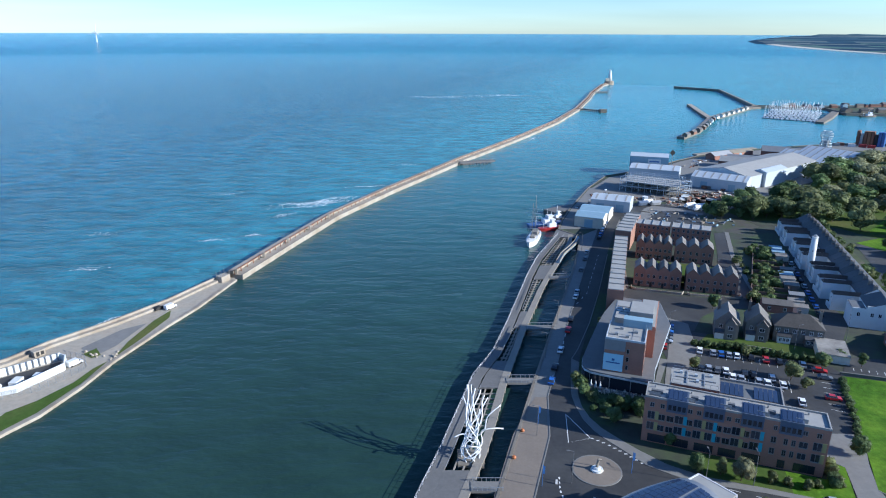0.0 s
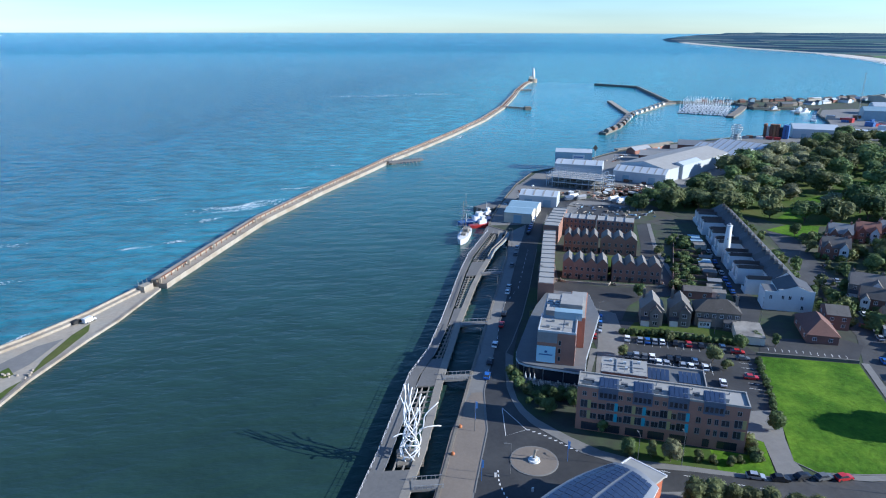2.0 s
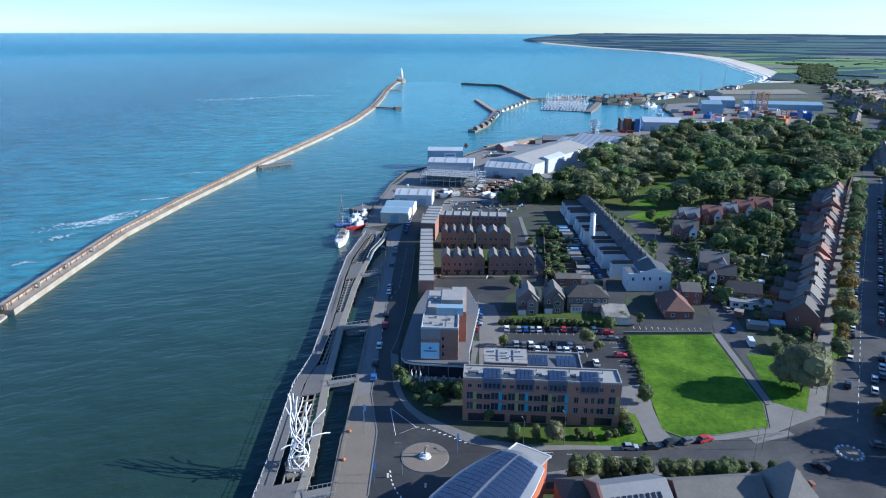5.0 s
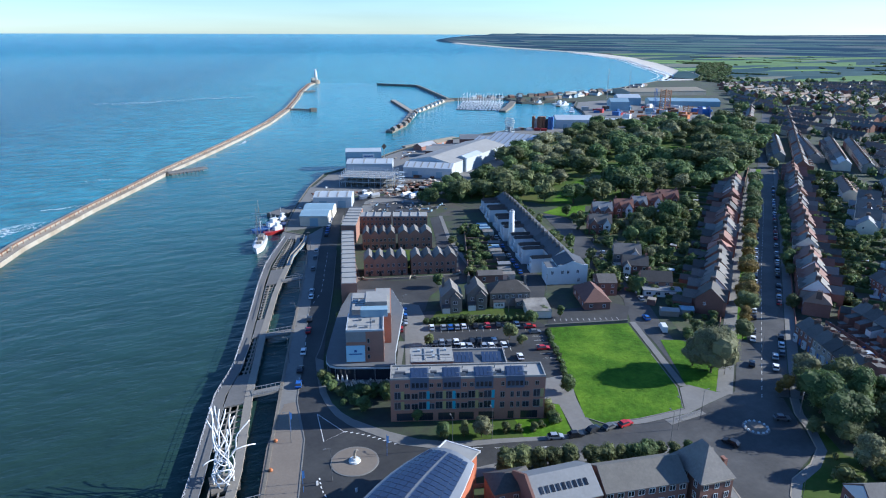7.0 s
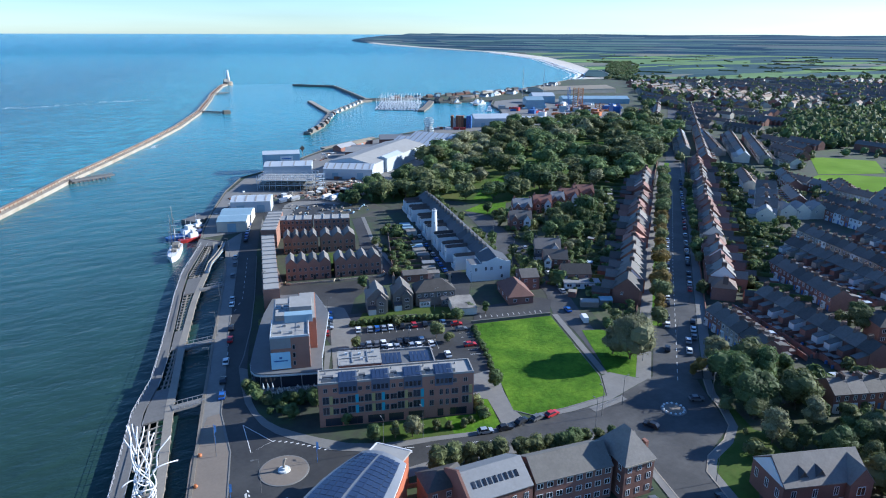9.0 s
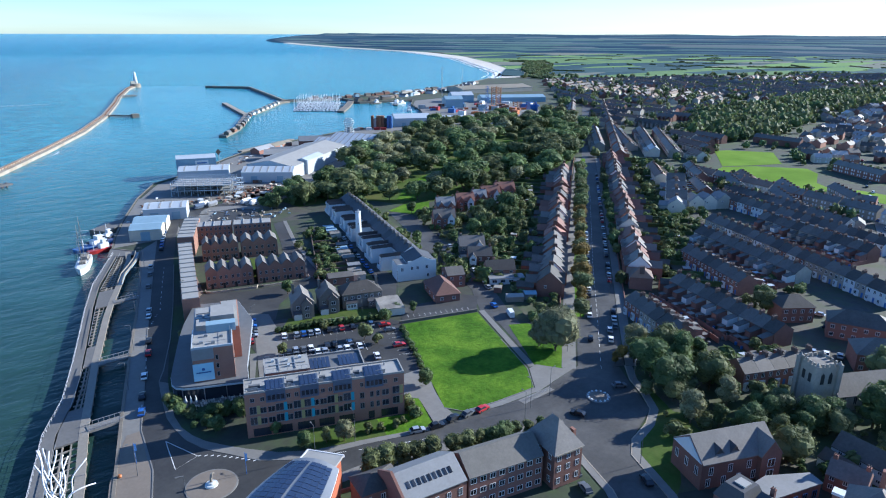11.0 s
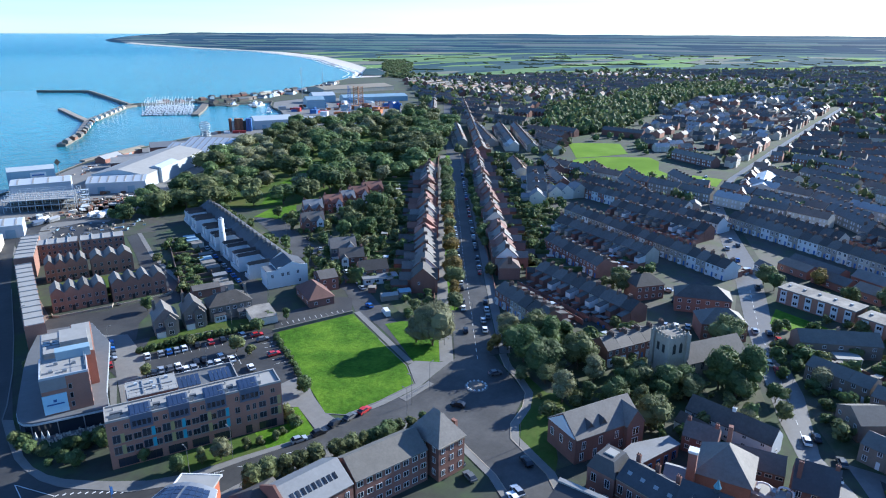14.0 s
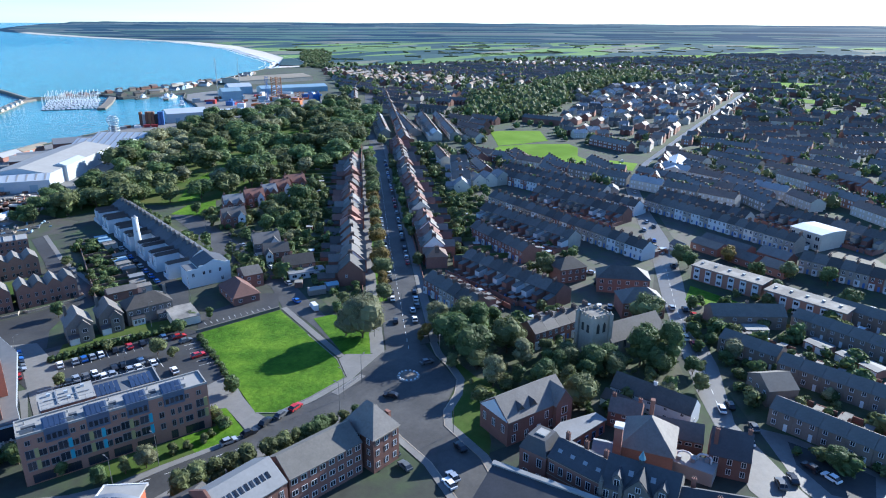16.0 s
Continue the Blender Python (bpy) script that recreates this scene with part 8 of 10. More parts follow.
loose_stock([(134, 386), (146, 410), (158, 426), (190, 414), (172, 374), (150, 372)], 260, "timber, pallets and steel lying in the shipyard store", (TIMBER, BROWNPAVE, RUST, CONCRETE, BROWNBRICK, SAND), 3.0)
loose_stock([(110, 352), (120, 376), (136, 372), (164, 350), (150, 331), (130, 342)], 120, "fencing, crates and loose stock behind the town houses", (GREYMETAL, CONCRETE, BLUEMETAL, TIMBER, PODBLUE, QUAYWALL), 2.6)
loose_stock([(78, 378), (94, 408), (112, 436), (119, 430), (104, 404), (88, 376)], 110, "nets, crates and steel stored along the quay edge", (RUST, GREYMETAL, BLUEP, TIMBER, RENDER, BLACK), 3.2)
loose_stock([(176, 505), (206, 532), (216, 528), (190, 498)], 60, "steel and timber stored on the far quay", (RUST, GREYMETAL, TIMBER, RENDER), 4.0)
for s0, length, half, ridge, wall, roof, words in ((0, 22, 4.4, 5.6, BRICK, SHEETROOF, "low brick quayside shed under a grey sheet roof"), (24, 26, 4.0, 5.0, BROWNBRICK, TANROOF, "long low brick shed under a tan roof on the quay")):
    qs = thing("quayside_shed", words, "shed", pose(218 + 0.857 * s0, 535 + 0.515 * s0, 0, 0, 0, 31), "quayside sheds")
    Shape().gable_wall(0, -half, length, half, 0, 3.4, ridge).part("wall", qs, wall)
    Shape().gable_roof(-0.3, -half, length + 0.3, half, 3.4, ridge, "x", 0.35, 0.16).part("roof", qs, roof)
    Shape().box(length * 0.3, -half - 0.06, 0, length * 0.3 + 3.2, -half + 0.02, 2.9).part("door", qs, BLUEMETAL)
for x, y, m in ((150, 374, WHITE), (152, 378, WHITE), (147, 380, WHITE), (128, 385, GREYMETAL), (124, 388, WHITE), (120, 384, PODBLUE)):
    b = thing("tarpaulin_boat", "covered boat on the yard hardstanding", "boat", pose(x, y, 0.05, 0, 0, 20))
    hull(Shape(), 8, 3, 0.5, 2.0).part("hull", b, m)
    Shape().profile([(-1.4, 2.0), (1.4, 2.0), (0, 3.2)], -3.4, 3.0, "x").part("cover", b, m)

# tall lattice things
def lattice(name, label, x, y, h, w, m, arm=0, n=8):
    t = thing(name, label, name.replace("_", " "), pose(x, y, 0))
    s = Shape()
    for i in range(n):
        z0, z1 = h * i / n, h * (i + 1) / n
        for a, b in (((-1, -1), (1, -1)), ((1, -1), (1, 1)), ((1, 1), (-1, 1)), ((-1, 1), (-1, -1))):
            s.bar((a[0] * w, a[1] * w, z0), (a[0] * w, a[1] * w, z1), w * 0.12, 4)
            s.bar((a[0] * w, a[1] * w, z0), (b[0] * w, b[1] * w, z1), w * 0.08, 4)
    s.part("frame", t, m)
    if arm:
        Shape().box(-arm * 0.3, -w * 0.6, h, arm, w * 0.6, h + w).part("jib", t, m)
    return t


lattice("light_mast", "tall thin floodlight mast on the dock", 563, 719, 54, 0.5, GREYMETAL, 0, 12)
lattice("light_mast", "thin floodlight mast on the dock", 711, 854, 42, 0.5, GREYMETAL, 0, 10)
lattice("dock_crane", "dark blue lattice dock crane mast", 577, 643, 34, 1.3, BLUEP, 0, 12)
lattice("steel_jacket", "rusty brown steel lattice structure", 636, 690, 27, 4.6, RUSTORANGE, 0, 9)
lattice("steel_jacket", "low rusty steel lattice structure on the quay", 652, 664, 8, 4, RUSTORANGE, 0, 3)
wt = thing("winding_tower", "pale grey round tower of steel hoops and posts on the quay", "winding tower", pose(341, 588, 0))
hoops = [(0.4, 4.6), (2.8, 5.0), (5.2, 4.4), (7.4, 3.6), (9.4, 4.4), (11.6, 5.2), (13.8, 4.8), (15.6, 3.2)]
for k in range(10):
    a = k * math.tau / 10
    Shape().tube([Vector((r * math.cos(a), r * math.sin(a), z)) for z, r in hoops], 0.22, 5).part("post", wt, BLUEMETAL)
for z, r in hoops:
    Shape().tube([Vector((r * math.cos(a * math.tau / 16), r * math.sin(a * math.tau / 16), z)) for a in range(17)], 0.3, 5).part("hoop", wt, WHITEMETAL)
Shape().cyl(0, 0, 0, 7.4, 2.4, n=12).part("drum", wt, GREYMETAL)
rl = thing("cable_reel", "large blue cable reel on the dock", "cable reel", pose(598, 583, 9, 90, 0, 60))
Shape().cyl(0, 0, -4, 4, 5.5, n=18).part("drum", rl, BLUEP)
for z in (-4.6, 4.0):
    Shape().cyl(0, 0, z, z + 0.6, 9, n=24).part("flange", rl, BLUEP)
dm = thing("day_mark", "dark diamond day mark on a post", "day mark", pose(172, 492, 0))
Shape().bar((0, 0, 0), (0, 0, 12), 0.2, 6).part("post", dm, GREYMETAL)
Shape().profile([(-2, 13), (0, 10.6), (2, 13), (0, 15.4)], -0.2, 0.2, "y").part("board", dm, BLACK)

# breakwater, inner pier and marina
bw = thing("breakwater", "far grey breakwater arm closing the harbour", "breakwater")
Shape().wall_line([(432, 1264), (490, 1197), (466, 1080), (437, 945)], 7, -9, 0.2).part("body", bw, QUAYWALL)
Shape().wall_line(offset([(432, 1264), (490, 1197), (466, 1080), (437, 945)], -2.6), 1.4, 0.2, 1.6).part("parapet", bw, CONCRETE)
ip = thing("inner_pier", "inner harbour pier with huts and boats", "pier")
Shape().wall_line([(352, 960), (338, 890), (322, 806), (268, 700), (235, 655)], 7.5, -9, -0.2).part("body", ip, QUAYWALL)
Shape().wall_line([(330, 815), (368, 860), (418, 924), (440, 936)], 12, -9, 0.0).part("arm", ip, QUAYWALL)
Shape().wall_line([(352, 960), (338, 890), (322, 806), (268, 700), (235, 655)], 6.8, -0.2, 0.1).part("deck", ip, CONCRETE)
for x, y, hd in along([(238, 662), (268, 702), (320, 800), (368, 860), (415, 920)], 21):
    b = thing("harbour_hut", "small pier hut or moored boat", "hut", pose(x + 4, y - 3, -0.2, 0, 0, hd), "huts on the inner pier")
    Shape().gable_wall(-5, -2.4, 5, 2.4, 0, 2.6, 4.0).part("wall", b, clut.choice((QUAYWALL, RENDER, CREAM, RUST)))
    Shape().gable_roof(-5, -2.4, 5, 2.4, 2.6, 4.0).part("roof", b, clut.choice((SLATE, DARKROOF, QUAYWALL)))
ys = hull(Shape(), 10, 3.2, -0.4, 1.1)
ys.box(-2.5, -1, 1.1, 1.5, 1, 1.8).bar((0.5, 0, 1.1), (0.5, 0, 14), 0.2, 5).bar((0.5, 0, 2.2), (-4, 0, 2.2), 0.14, 5)
yacht = ys.thing("yacht", "white sailing yacht with a tall mast on its berth", "yacht", WHITE, at=pose(0, 0, -2.4), group="marina yachts")
first = True
for r in range(6):
    for i in range(14):
        u, w = i / 13, r / 5
        x = 396 + 46 * u + w * 52 + clut.uniform(-0.8, 0.8)
        y = 826 - 34 * u + w * 84
        m = pose(x, y, -2.4, 0, 0, 70 + clut.uniform(-6, 6))
        if first:
            yacht.matrix_basis, first = m, False
        else:
            copy_thing(yacht, m)
    x0, y0 = 396 + w * 52, 821 + w * 84
    Shape().wall_line([(x0 - 3, y0 + 2), (x0 + 50, y0 - 36)], 2, -2.4, -1.8).thing("pontoon", "grey floating pontoon of the marina", "pontoon", DECK, group="marina pontoons")
mp = thing("marina_pier", "dark stone pier beside the marina", "pier")
Shape().wall_line([(436, 772), (470, 815), (516, 880)], 9, -9, 0).part("body", mp, QUAYWALL)
for line, off in (([(526, 870), (580, 868), (660, 900), (760, 945), (900, 1035)], 0), ([(470, 928), (560, 930), (650, 938), (740, 955)], 0)):
    for x, y, hd in along(line, 15):
        l, w, z = clut.uniform(2.5, 8), clut.uniform(2, 4.5), clut.uniform(2.2, 4.2)
        b = thing("harbour_hut", "low shed on the far harbour arm", "hut", pose(x + clut.uniform(-6, 6), y + clut.uniform(-8, 8), 0, 0, 0, hd + clut.choice((0, 0, 90))), "sheds on the far arm")
        Shape().gable_wall(-l, -w, l, w, 0, z, z + 0.5 * w).part("wall", b, clut.choice((CREAM, BRICK, BLUEMETAL, RENDER, QUAYWALL, QUAYWALL)))
        Shape().gable_roof(-l, -w, l, w, z, z + 0.5 * w).part("roof", b, clut.choice((SLATE, BROWNTILE, DARKROOF, SLATE, WHITEMETAL)))
for x, y, a in ((533, 838, 5), (562, 828, 8), (546, 806, 60), (474, 668, 30), (522, 738, 58), (560, 812, 15)):
    workboat(x, y, a, 22, clut.choice((BLUEP, WHITE, QUAYWALL)), "work vessel moored in the far dock")
tb = thing("wind_turbine", "white three-bladed offshore wind turbine", "wind turbine", pose(*far_place(-26.65, 6400)[:2], far_place(-26.65, 6400)[2] - 6))
Shape().cyl(0, 0, 0, 52, 3.0, 2.0, 10).part("tower", tb, WHITE)
for a in (80, 200, 320):
    Shape().bar((0, -3, 52), (38 * math.cos(radians(a)), -3, 52 + 38 * math.sin(radians(a))), 2.2, 5, 0.5).part("blade", tb, WHITE)

# ---- trees ----
def leafy(seed, h, r, count, size, flatten=0.8, lobes=13, trunk=0.09):
    """Crown of many leaf sprays on uneven lobes, round dark inner foliage, and a forked trunk."""
    rnd = random.Random(seed)
    s = Shape()
    base = h * trunk
    ch = h - base
    ls = []
    for i in range(lobes):
        a, u = rnd.uniform(0, 6.28), rnd.random() ** 0.6
        z = base + ch * rnd.uniform(0.22, 0.8)
        k = 1 - 0.55 * abs((z - base) / ch - 0.42)
        ls.append((Vector((r * 0.6 * u * k * math.cos(a), r * 0.6 * u * k * math.sin(a), z)), r * rnd.uniform(0.38, 0.58)))
    ls.append((Vector((0, 0, base + ch * 0.62)), r * 0.6))
    for c, lr in ls:
        # inner mass
        n = 7
        ring = [[c + Vector((lr * 0.84 * math.cos(6.28 * j / n) * math.sin(t), lr * 0.84 * math.sin(6.28 * j / n) * math.sin(t), lr * 0.84 * flatten * math.cos(t))) * 1.0 for j in range(n)] for t in (0.5, 1.2, 1.9, 2.6)]
        k0 = len(s.v)
        for q in ring:
            s.v += [tuple(p + Vector((rnd.uniform(-0.12, 0.12) * lr, rnd.uniform(-0.12, 0.12) * lr, rnd.uniform(-0.12, 0.12) * lr))) for p in q]
        for i in range(3):
            for j in range(n):
                s.f.append((k0 + i * n + j, k0 + i * n + (j + 1) % n, k0 + (i + 1) * n + (j + 1) % n, k0 + (i + 1) * n + j))
                s.m.append(0)
        s.f += [tuple(k0 + j for j in range(n)), tuple(k0 + 3 * n + j for j in range(n))[::-1]]
        s.m += [0, 0]
    for i in range(count):
        c, lr = rnd.choice(ls)
        d = Vector((rnd.gauss(0, 1), rnd.gauss(0, 1), rnd.gauss(0.25, 1))).normalized()
        p = c + Vector((d.x, d.y, d.z * flatten)) * lr * rnd.uniform(0.8, 1.1)
        if p.z < base * 0.8:
            continue
        nrm = (d + Vector((rnd.gauss(0, 0.34), rnd.gauss(0, 0.34), rnd.gauss(0.15, 0.34)))).normalized()
        u = nrm.orthogonal().normalized()
        u.rotate(Matrix.Rotation(rnd.uniform(0, 6.28), 3, nrm))
        w = nrm.cross(u)
        k = size * rnd.uniform(0.6, 1.3)
        s.add([p - u * k, p - w * k * 0.6 + nrm * k * 0.2, p + u * k * 0.9, p + w * k * 0.7 + nrm * k * 0.25], [(0, 1, 2, 3)])
    me = bpy.data.meshes.new("crown")
    me.from_pydata(s.v, [], s.f)
    t = Shape()
    t.bar((0, 0, -0.3), (rnd.uniform(-0.2, 0.2), rnd.uniform(-0.2, 0.2), base * 1.2), h * 0.026, 7, h * 0.018)
    for c, lr in ls[:5]:
        t.bar((0, 0, base * 1.1), tuple(c), h * 0.013, 5, h * 0.005)
    return me, t.mesh("trunk", BARK)


CROWNS = [leafy(i, 12.0, 6.0, 3000, 0.29, 0.8, 18) for i in range(5)] + [leafy(20 + i, 12.0, 4.0, 1700, 0.32, 0.9, 13, 0.14) for i in range(2)]
SHRUBS = [leafy(40 + i, 3.0, 1.9, 500, 0.26, 0.9, 6, 0.05) for i in range(3)]
SMALL = [leafy(60 + i, 3.0, 1.9, 110, 0.45, 0.9, 4, 0.05)[0] for i in range(3)]
FARCROWNS = [leafy(i, 12.0, 6.0, 750, 0.62, lobes=10) for i in range(5)]
coloured = {}
GARDEN = mat("garden_ground", (0.045, 0.065, 0.02), 0.95, 0.5, 0.5, 0.15, dirt=(0.075, 0.07, 0.05))


def crown_mesh(src, leaf):
    key = (src.name, leaf.name)
    if key not in coloured:
        me = src.copy()
        me.materials.clear()
        me.materials.append(leaf)
        coloured[key] = me
    return coloured[key]


trees_rnd = random.Random(5)
TREE_LABEL = {"green_leaves": "broad green deciduous tree in full leaf", "olive_leaves": "olive-green deciduous tree in early autumn", "pale_leaves": "pale grey-green willow-like tree", "yellow_leaves": "small street tree with yellow autumn leaves"}


FARTREES = {}


def tree(x, y, h, leaf, group, spread=1.0, src=None, name="tree", z=0.0):
    crown, trunk = src or trees_rnd.choice(CROWNS if math.hypot(x, y) < 270 else FARCROWNS)
    k = h / (3.0 if name == "shrub" else 12.0)
    m = pose(x, y, z, 0, 0, trees_rnd.uniform(0, 360)) @ Matrix.Diagonal((k * spread, k * spread, k, 1))
    if name == "shrub":
        ob = new("shrub", crown_mesh(crown, leaf))
        ob.matrix_basis = m
        return tagged(ob, "dense green garden shrub with small leaves", "shrub", group)
    if math.hypot(x, y) > 452:
        FARTREES.setdefault(leaf.name, []).append((crown, m))
        return None
    t = thing(name, TREE_LABEL[leaf.name], name, m, group)
    c = new("crown", crown_mesh(crown, leaf))
    b = new("trunk", trunk)
    c.parent = b.parent = t
    return t


def join_far_trees():
    for leaf, items in FARTREES.items():
        vs, fs, n = [], [], 0
        for me, m in items:
            co = np.empty(len(me.vertices) * 3)
            me.vertices.foreach_get("co", co)
            mm = np.array(m)
            vs.append(co.reshape(-1, 3) @ mm[:3, :3].T + mm[:3, 3])
            fs += [tuple(i + n for i in p.vertices) for p in me.polygons]
            n += len(me.vertices)
        out = bpy.data.meshes.new("far_park_trees")
        out.from_pydata(np.concatenate(vs).tolist(), [], fs)
        out.materials.append(MATS[leaf])
        tagged(new("far_park_trees", out), "crowns of the farther park trees", "trees", kind="stuff")


def inside(x, y, poly):
    hit = False
    for (x0, y0), (x1, y1) in zip(poly, poly[1:] + poly[:1]):
        if (y0 > y) != (y1 > y) and x < (x1 - x0) * (y - y0) / (y1 - y0) + x0:
            hit = not hit
    return hit


PARK = [(168, 352), (196, 352), (212, 336), (222, 318), (240, 315), (275, 322), (311, 318), (352, 318), (385, 338), (514, 423), (574, 470), (616, 546), (525, 590), (433, 566), (345, 522), (262, 446), (205, 405), (165, 375)]
flat("ground_park", PARK, 0.04, ROUGHGRASS, "park grass between the trees", "lawn")
for q in ([(205, 312), (222, 320), (238, 316), (224, 298), (212, 298)], [(224, 332), (244, 352), (268, 372), (300, 390), (345, 416), (354, 402), (318, 382), (290, 370), (262, 352), (232, 322)], [(395, 430), (438, 462), (470, 452), (440, 420)], [(330, 360), (352, 372), (362, 362), (340, 352)]):
    flat("ground_park_lawn", q, 0.1, GRASS, "sunlit park lawn", "lawn")
flat("water_pond", [(404, 434), (422, 448), (440, 444), (426, 430)], 0.16, SEA, "blue park pond", "pond")
CLEAR = [(215, 308, 13), (246, 351, 15), (275, 366, 11), (322, 402, 15), (344, 410, 9), (420, 440, 19), (450, 447, 12), (346, 364, 9), (232, 334, 10)]
# open glades: no trees just in front of them, low ones a little farther off
GLADES = [(204, 308), (238, 342), (267, 364), (318, 392), (424, 438)]


def glade_height(x, y):
    d, a, top = math.hypot(x, y), math.atan2(x, y), 99
    for gx, gy in GLADES:
        back = math.hypot(gx, gy) - d
        if abs(math.atan2(gx, gy) - a) * d < 7 and -8 < back < 60:
            top = min(top, max(0, back - 6) * 0.27)
    return top


spots = []
tries = 0
while len(spots) < 400 and tries < 9000:
    tries += 1
    x, y = trees_rnd.uniform(160, 620), trees_rnd.uniform(310, 592)
    if not inside(x, y, PARK) or any(math.hypot(x - a, y - b) < c for a, b, c in CLEAR):
        continue
    gap = 11.2 + math.hypot(x, y) * 0.006
    if any(math.hypot(x - a, y - b) < gap for a, b in spots):
        continue
    spots.append((x, y))
for x, y in spots:
    far_k = 1.0
    leaf = trees_rnd.choice((LEAF, LEAFOLIVE, LEAF, LEAFOLIVE)) if x > 215 or y < 380 else LEAF
    if 280 < x < 360 and y > 0.9 * x + 150:
        leaf = LEAFPALE
    if trees_rnd.random() < 0.12:
        leaf = LEAFPALE
    top = glade_height(x, y)
    if top > 3:
        tree(x, y, min(trees_rnd.uniform(10, 18), top), leaf, "park trees", trees_rnd.uniform(1.1, 1.5))
for i in range(46):
    x, y = trees_rnd.uniform(150, 205), trees_rnd.uniform(346, 366)
    tree(x, y + (x - 150) * 0.3, trees_rnd.uniform(6, 10), LEAF, "trees along the yard") if i % 2 else None
tree(150.5, 131.0, 15.5, LEAFPALE, "trees on the green", 0.98, leafy(77, 12.0, 6.0, 8200, 0.21, 0.9, 30, 0.08))
tree(148.5, 136.5, 9.5, LEAFPALE, "trees on the green", 0.95)

# street trees on the near footway
for x, y, hd in along([(68, 113.5), (85.5, 108.8)], 4.0):
    tree(x, y, trees_rnd.uniform(6.2, 7.6), LEAFOLIVE, "street trees by the hall", 0.95)
for x, y, hd in along([(88.5, 107.2), (104, 103.0), (113, 99.5)], 3.4):
    tree(x, y, trees_rnd.uniform(5.8, 7.2), trees_rnd.choice((LEAFOLIVE, LEAFOLIVE, LEAF)), "street trees by the hall", 1.0)
for x, y, h, leaf in ((156.5, 92, 12.5, LEAF), (160.5, 101.5, 13, LEAF), (164, 110, 10, LEAFOLIVE), (147.4, 79.6, 10.5, LEAFPALE), (153.5, 89.0, 8, LEAFOLIVE), (170.5, 98, 14, LEAF), (167.5, 86, 12, LEAFOLIVE), (174.5, 105, 12, LEAFOLIVE), (158.5, 113.0, 4.5, LEAFGOLD), (171.0, 115.0, 9.5, LEAFPALE),
                      (162.6, 77.9, 10.5, LEAFPALE), (173.2, 74.6, 6, LEAFOLIVE), (167, 78.5, 7.5, LEAF), (151, 55.4, 10, LEAFOLIVE), (171.1, 58.5, 9, LEAF), (172.2, 52.5, 8, LEAFOLIVE), (183.8, 48.5, 13, LEAF), (190.6, 41.5, 14, LEAF), (194, 50.0, 10, LEAF), (180.5, 42.5, 9, LEAF),
                      (212.5, 56, 12, LEAFOLIVE), (178, 29.5, 6, LEAFOLIVE), (203.1, 25.4, 7, LEAFPALE), (210.5, 33.2, 4.5, LEAF), (163.5, 66.5, 9, LEAF), (168, 66, 9, LEAFOLIVE), (157, 68.5, 8, LEAF), (176, 55.5, 9, LEAF), (166, 71, 7, LEAF), (240.3, 107.8, 9, LEAF), (235.8, 104.3, 9, LEAFOLIVE),
                      (187, 33.5, 6, LEAF), (179, 97, 10, LEAF), (176, 90, 9, LEAFOLIVE), (288.8, 20.2, 8, LEAFOLIVE), (281, 31.4, 8, LEAF), (290.3, 6.4, 8, LEAF), (296.4, 45, 8, LEAFGOLD), (283.8, 63.3, 9, LEAFOLIVE), (279, 58, 8, LEAF), (269, -2.2, 8, LEAF), (193.5, -1.5, 4, LEAFPALE),
                      (160.2, -5.8, 6, LEAF), (150, 95.5, 5, LEAFOLIVE), (152, 74, 7, LEAF), (206, 45.5, 5, LEAF), (170, 36, 5, LEAFPALE), (165, 58, 8, LEAF), (158, 61, 8, LEAFOLIVE), (275, 40, 6, LEAF), (266, 22, 7, LEAFOLIVE)):
    tree(x, y, h, leaf, "trees round the church", trees_rnd.uniform(0.98, 1.14))
for x, y, h, leaf in ((102.3, 230.1, 6, LEAF), (56.5, 214, 4, LEAFOLIVE), (40.6, 166.8, 4, LEAF), (40.0, 174.4, 4, LEAFOLIVE), (103.5, 139.2, 5.5, LEAF), (78.4, 183.3, 4, LEAFOLIVE), (105, 176.3, 6, LEAFOLIVE), (107, 171, 4, LEAFOLIVE),
                      (106.1, 251.1, 4, LEAF), (171.7, 224.3, 5, LEAF), (210.1, 222.5, 7, LEAFPALE), (217, 238.3, 9, LEAF), (226, 240, 8, LEAF), (223, 251, 9, LEAF), (254, 263, 15, LEAF), (225, 251, 11, LEAFOLIVE), (221, 236, 11, LEAF), (204, 221, 7, LEAFPALE), (237, 243, 7, LEAF), (181, 176, 5, LEAF), (283, 281, 10, LEAF), (214, 246, 9, LEAF), (232, 262, 10, LEAFOLIVE), (243, 254, 11, LEAF), (262, 272, 11, LEAF), (198, 247, 4, LEAFOLIVE), (246, 270, 10, LEAFOLIVE), (236, 234, 7, LEAFOLIVE), (209, 232, 6, LEAF), (213, 300, 7, LEAF), (205, 276, 6, LEAFOLIVE), (190, 183, 4, LEAFOLIVE), (186, 172, 4, LEAF), (175, 176, 3.5, LEAFOLIVE), (236.3, 271.5, 7, LEAF), (216, 288, 6, LEAF),
                      (131.2, 184.5, 5, LEAF), (118.6, 184.2, 5, LEAF), (61, 133, 5, LEAF), (66, 131.4, 5, LEAFOLIVE), (58, 143, 4, LEAF), (46, 153, 5, LEAF), (91, 141, 4, LEAF), (70, 129.4, 6, LEAFPALE)):
    tree(x, y, h, leaf, "garden and car park trees", 1.0)
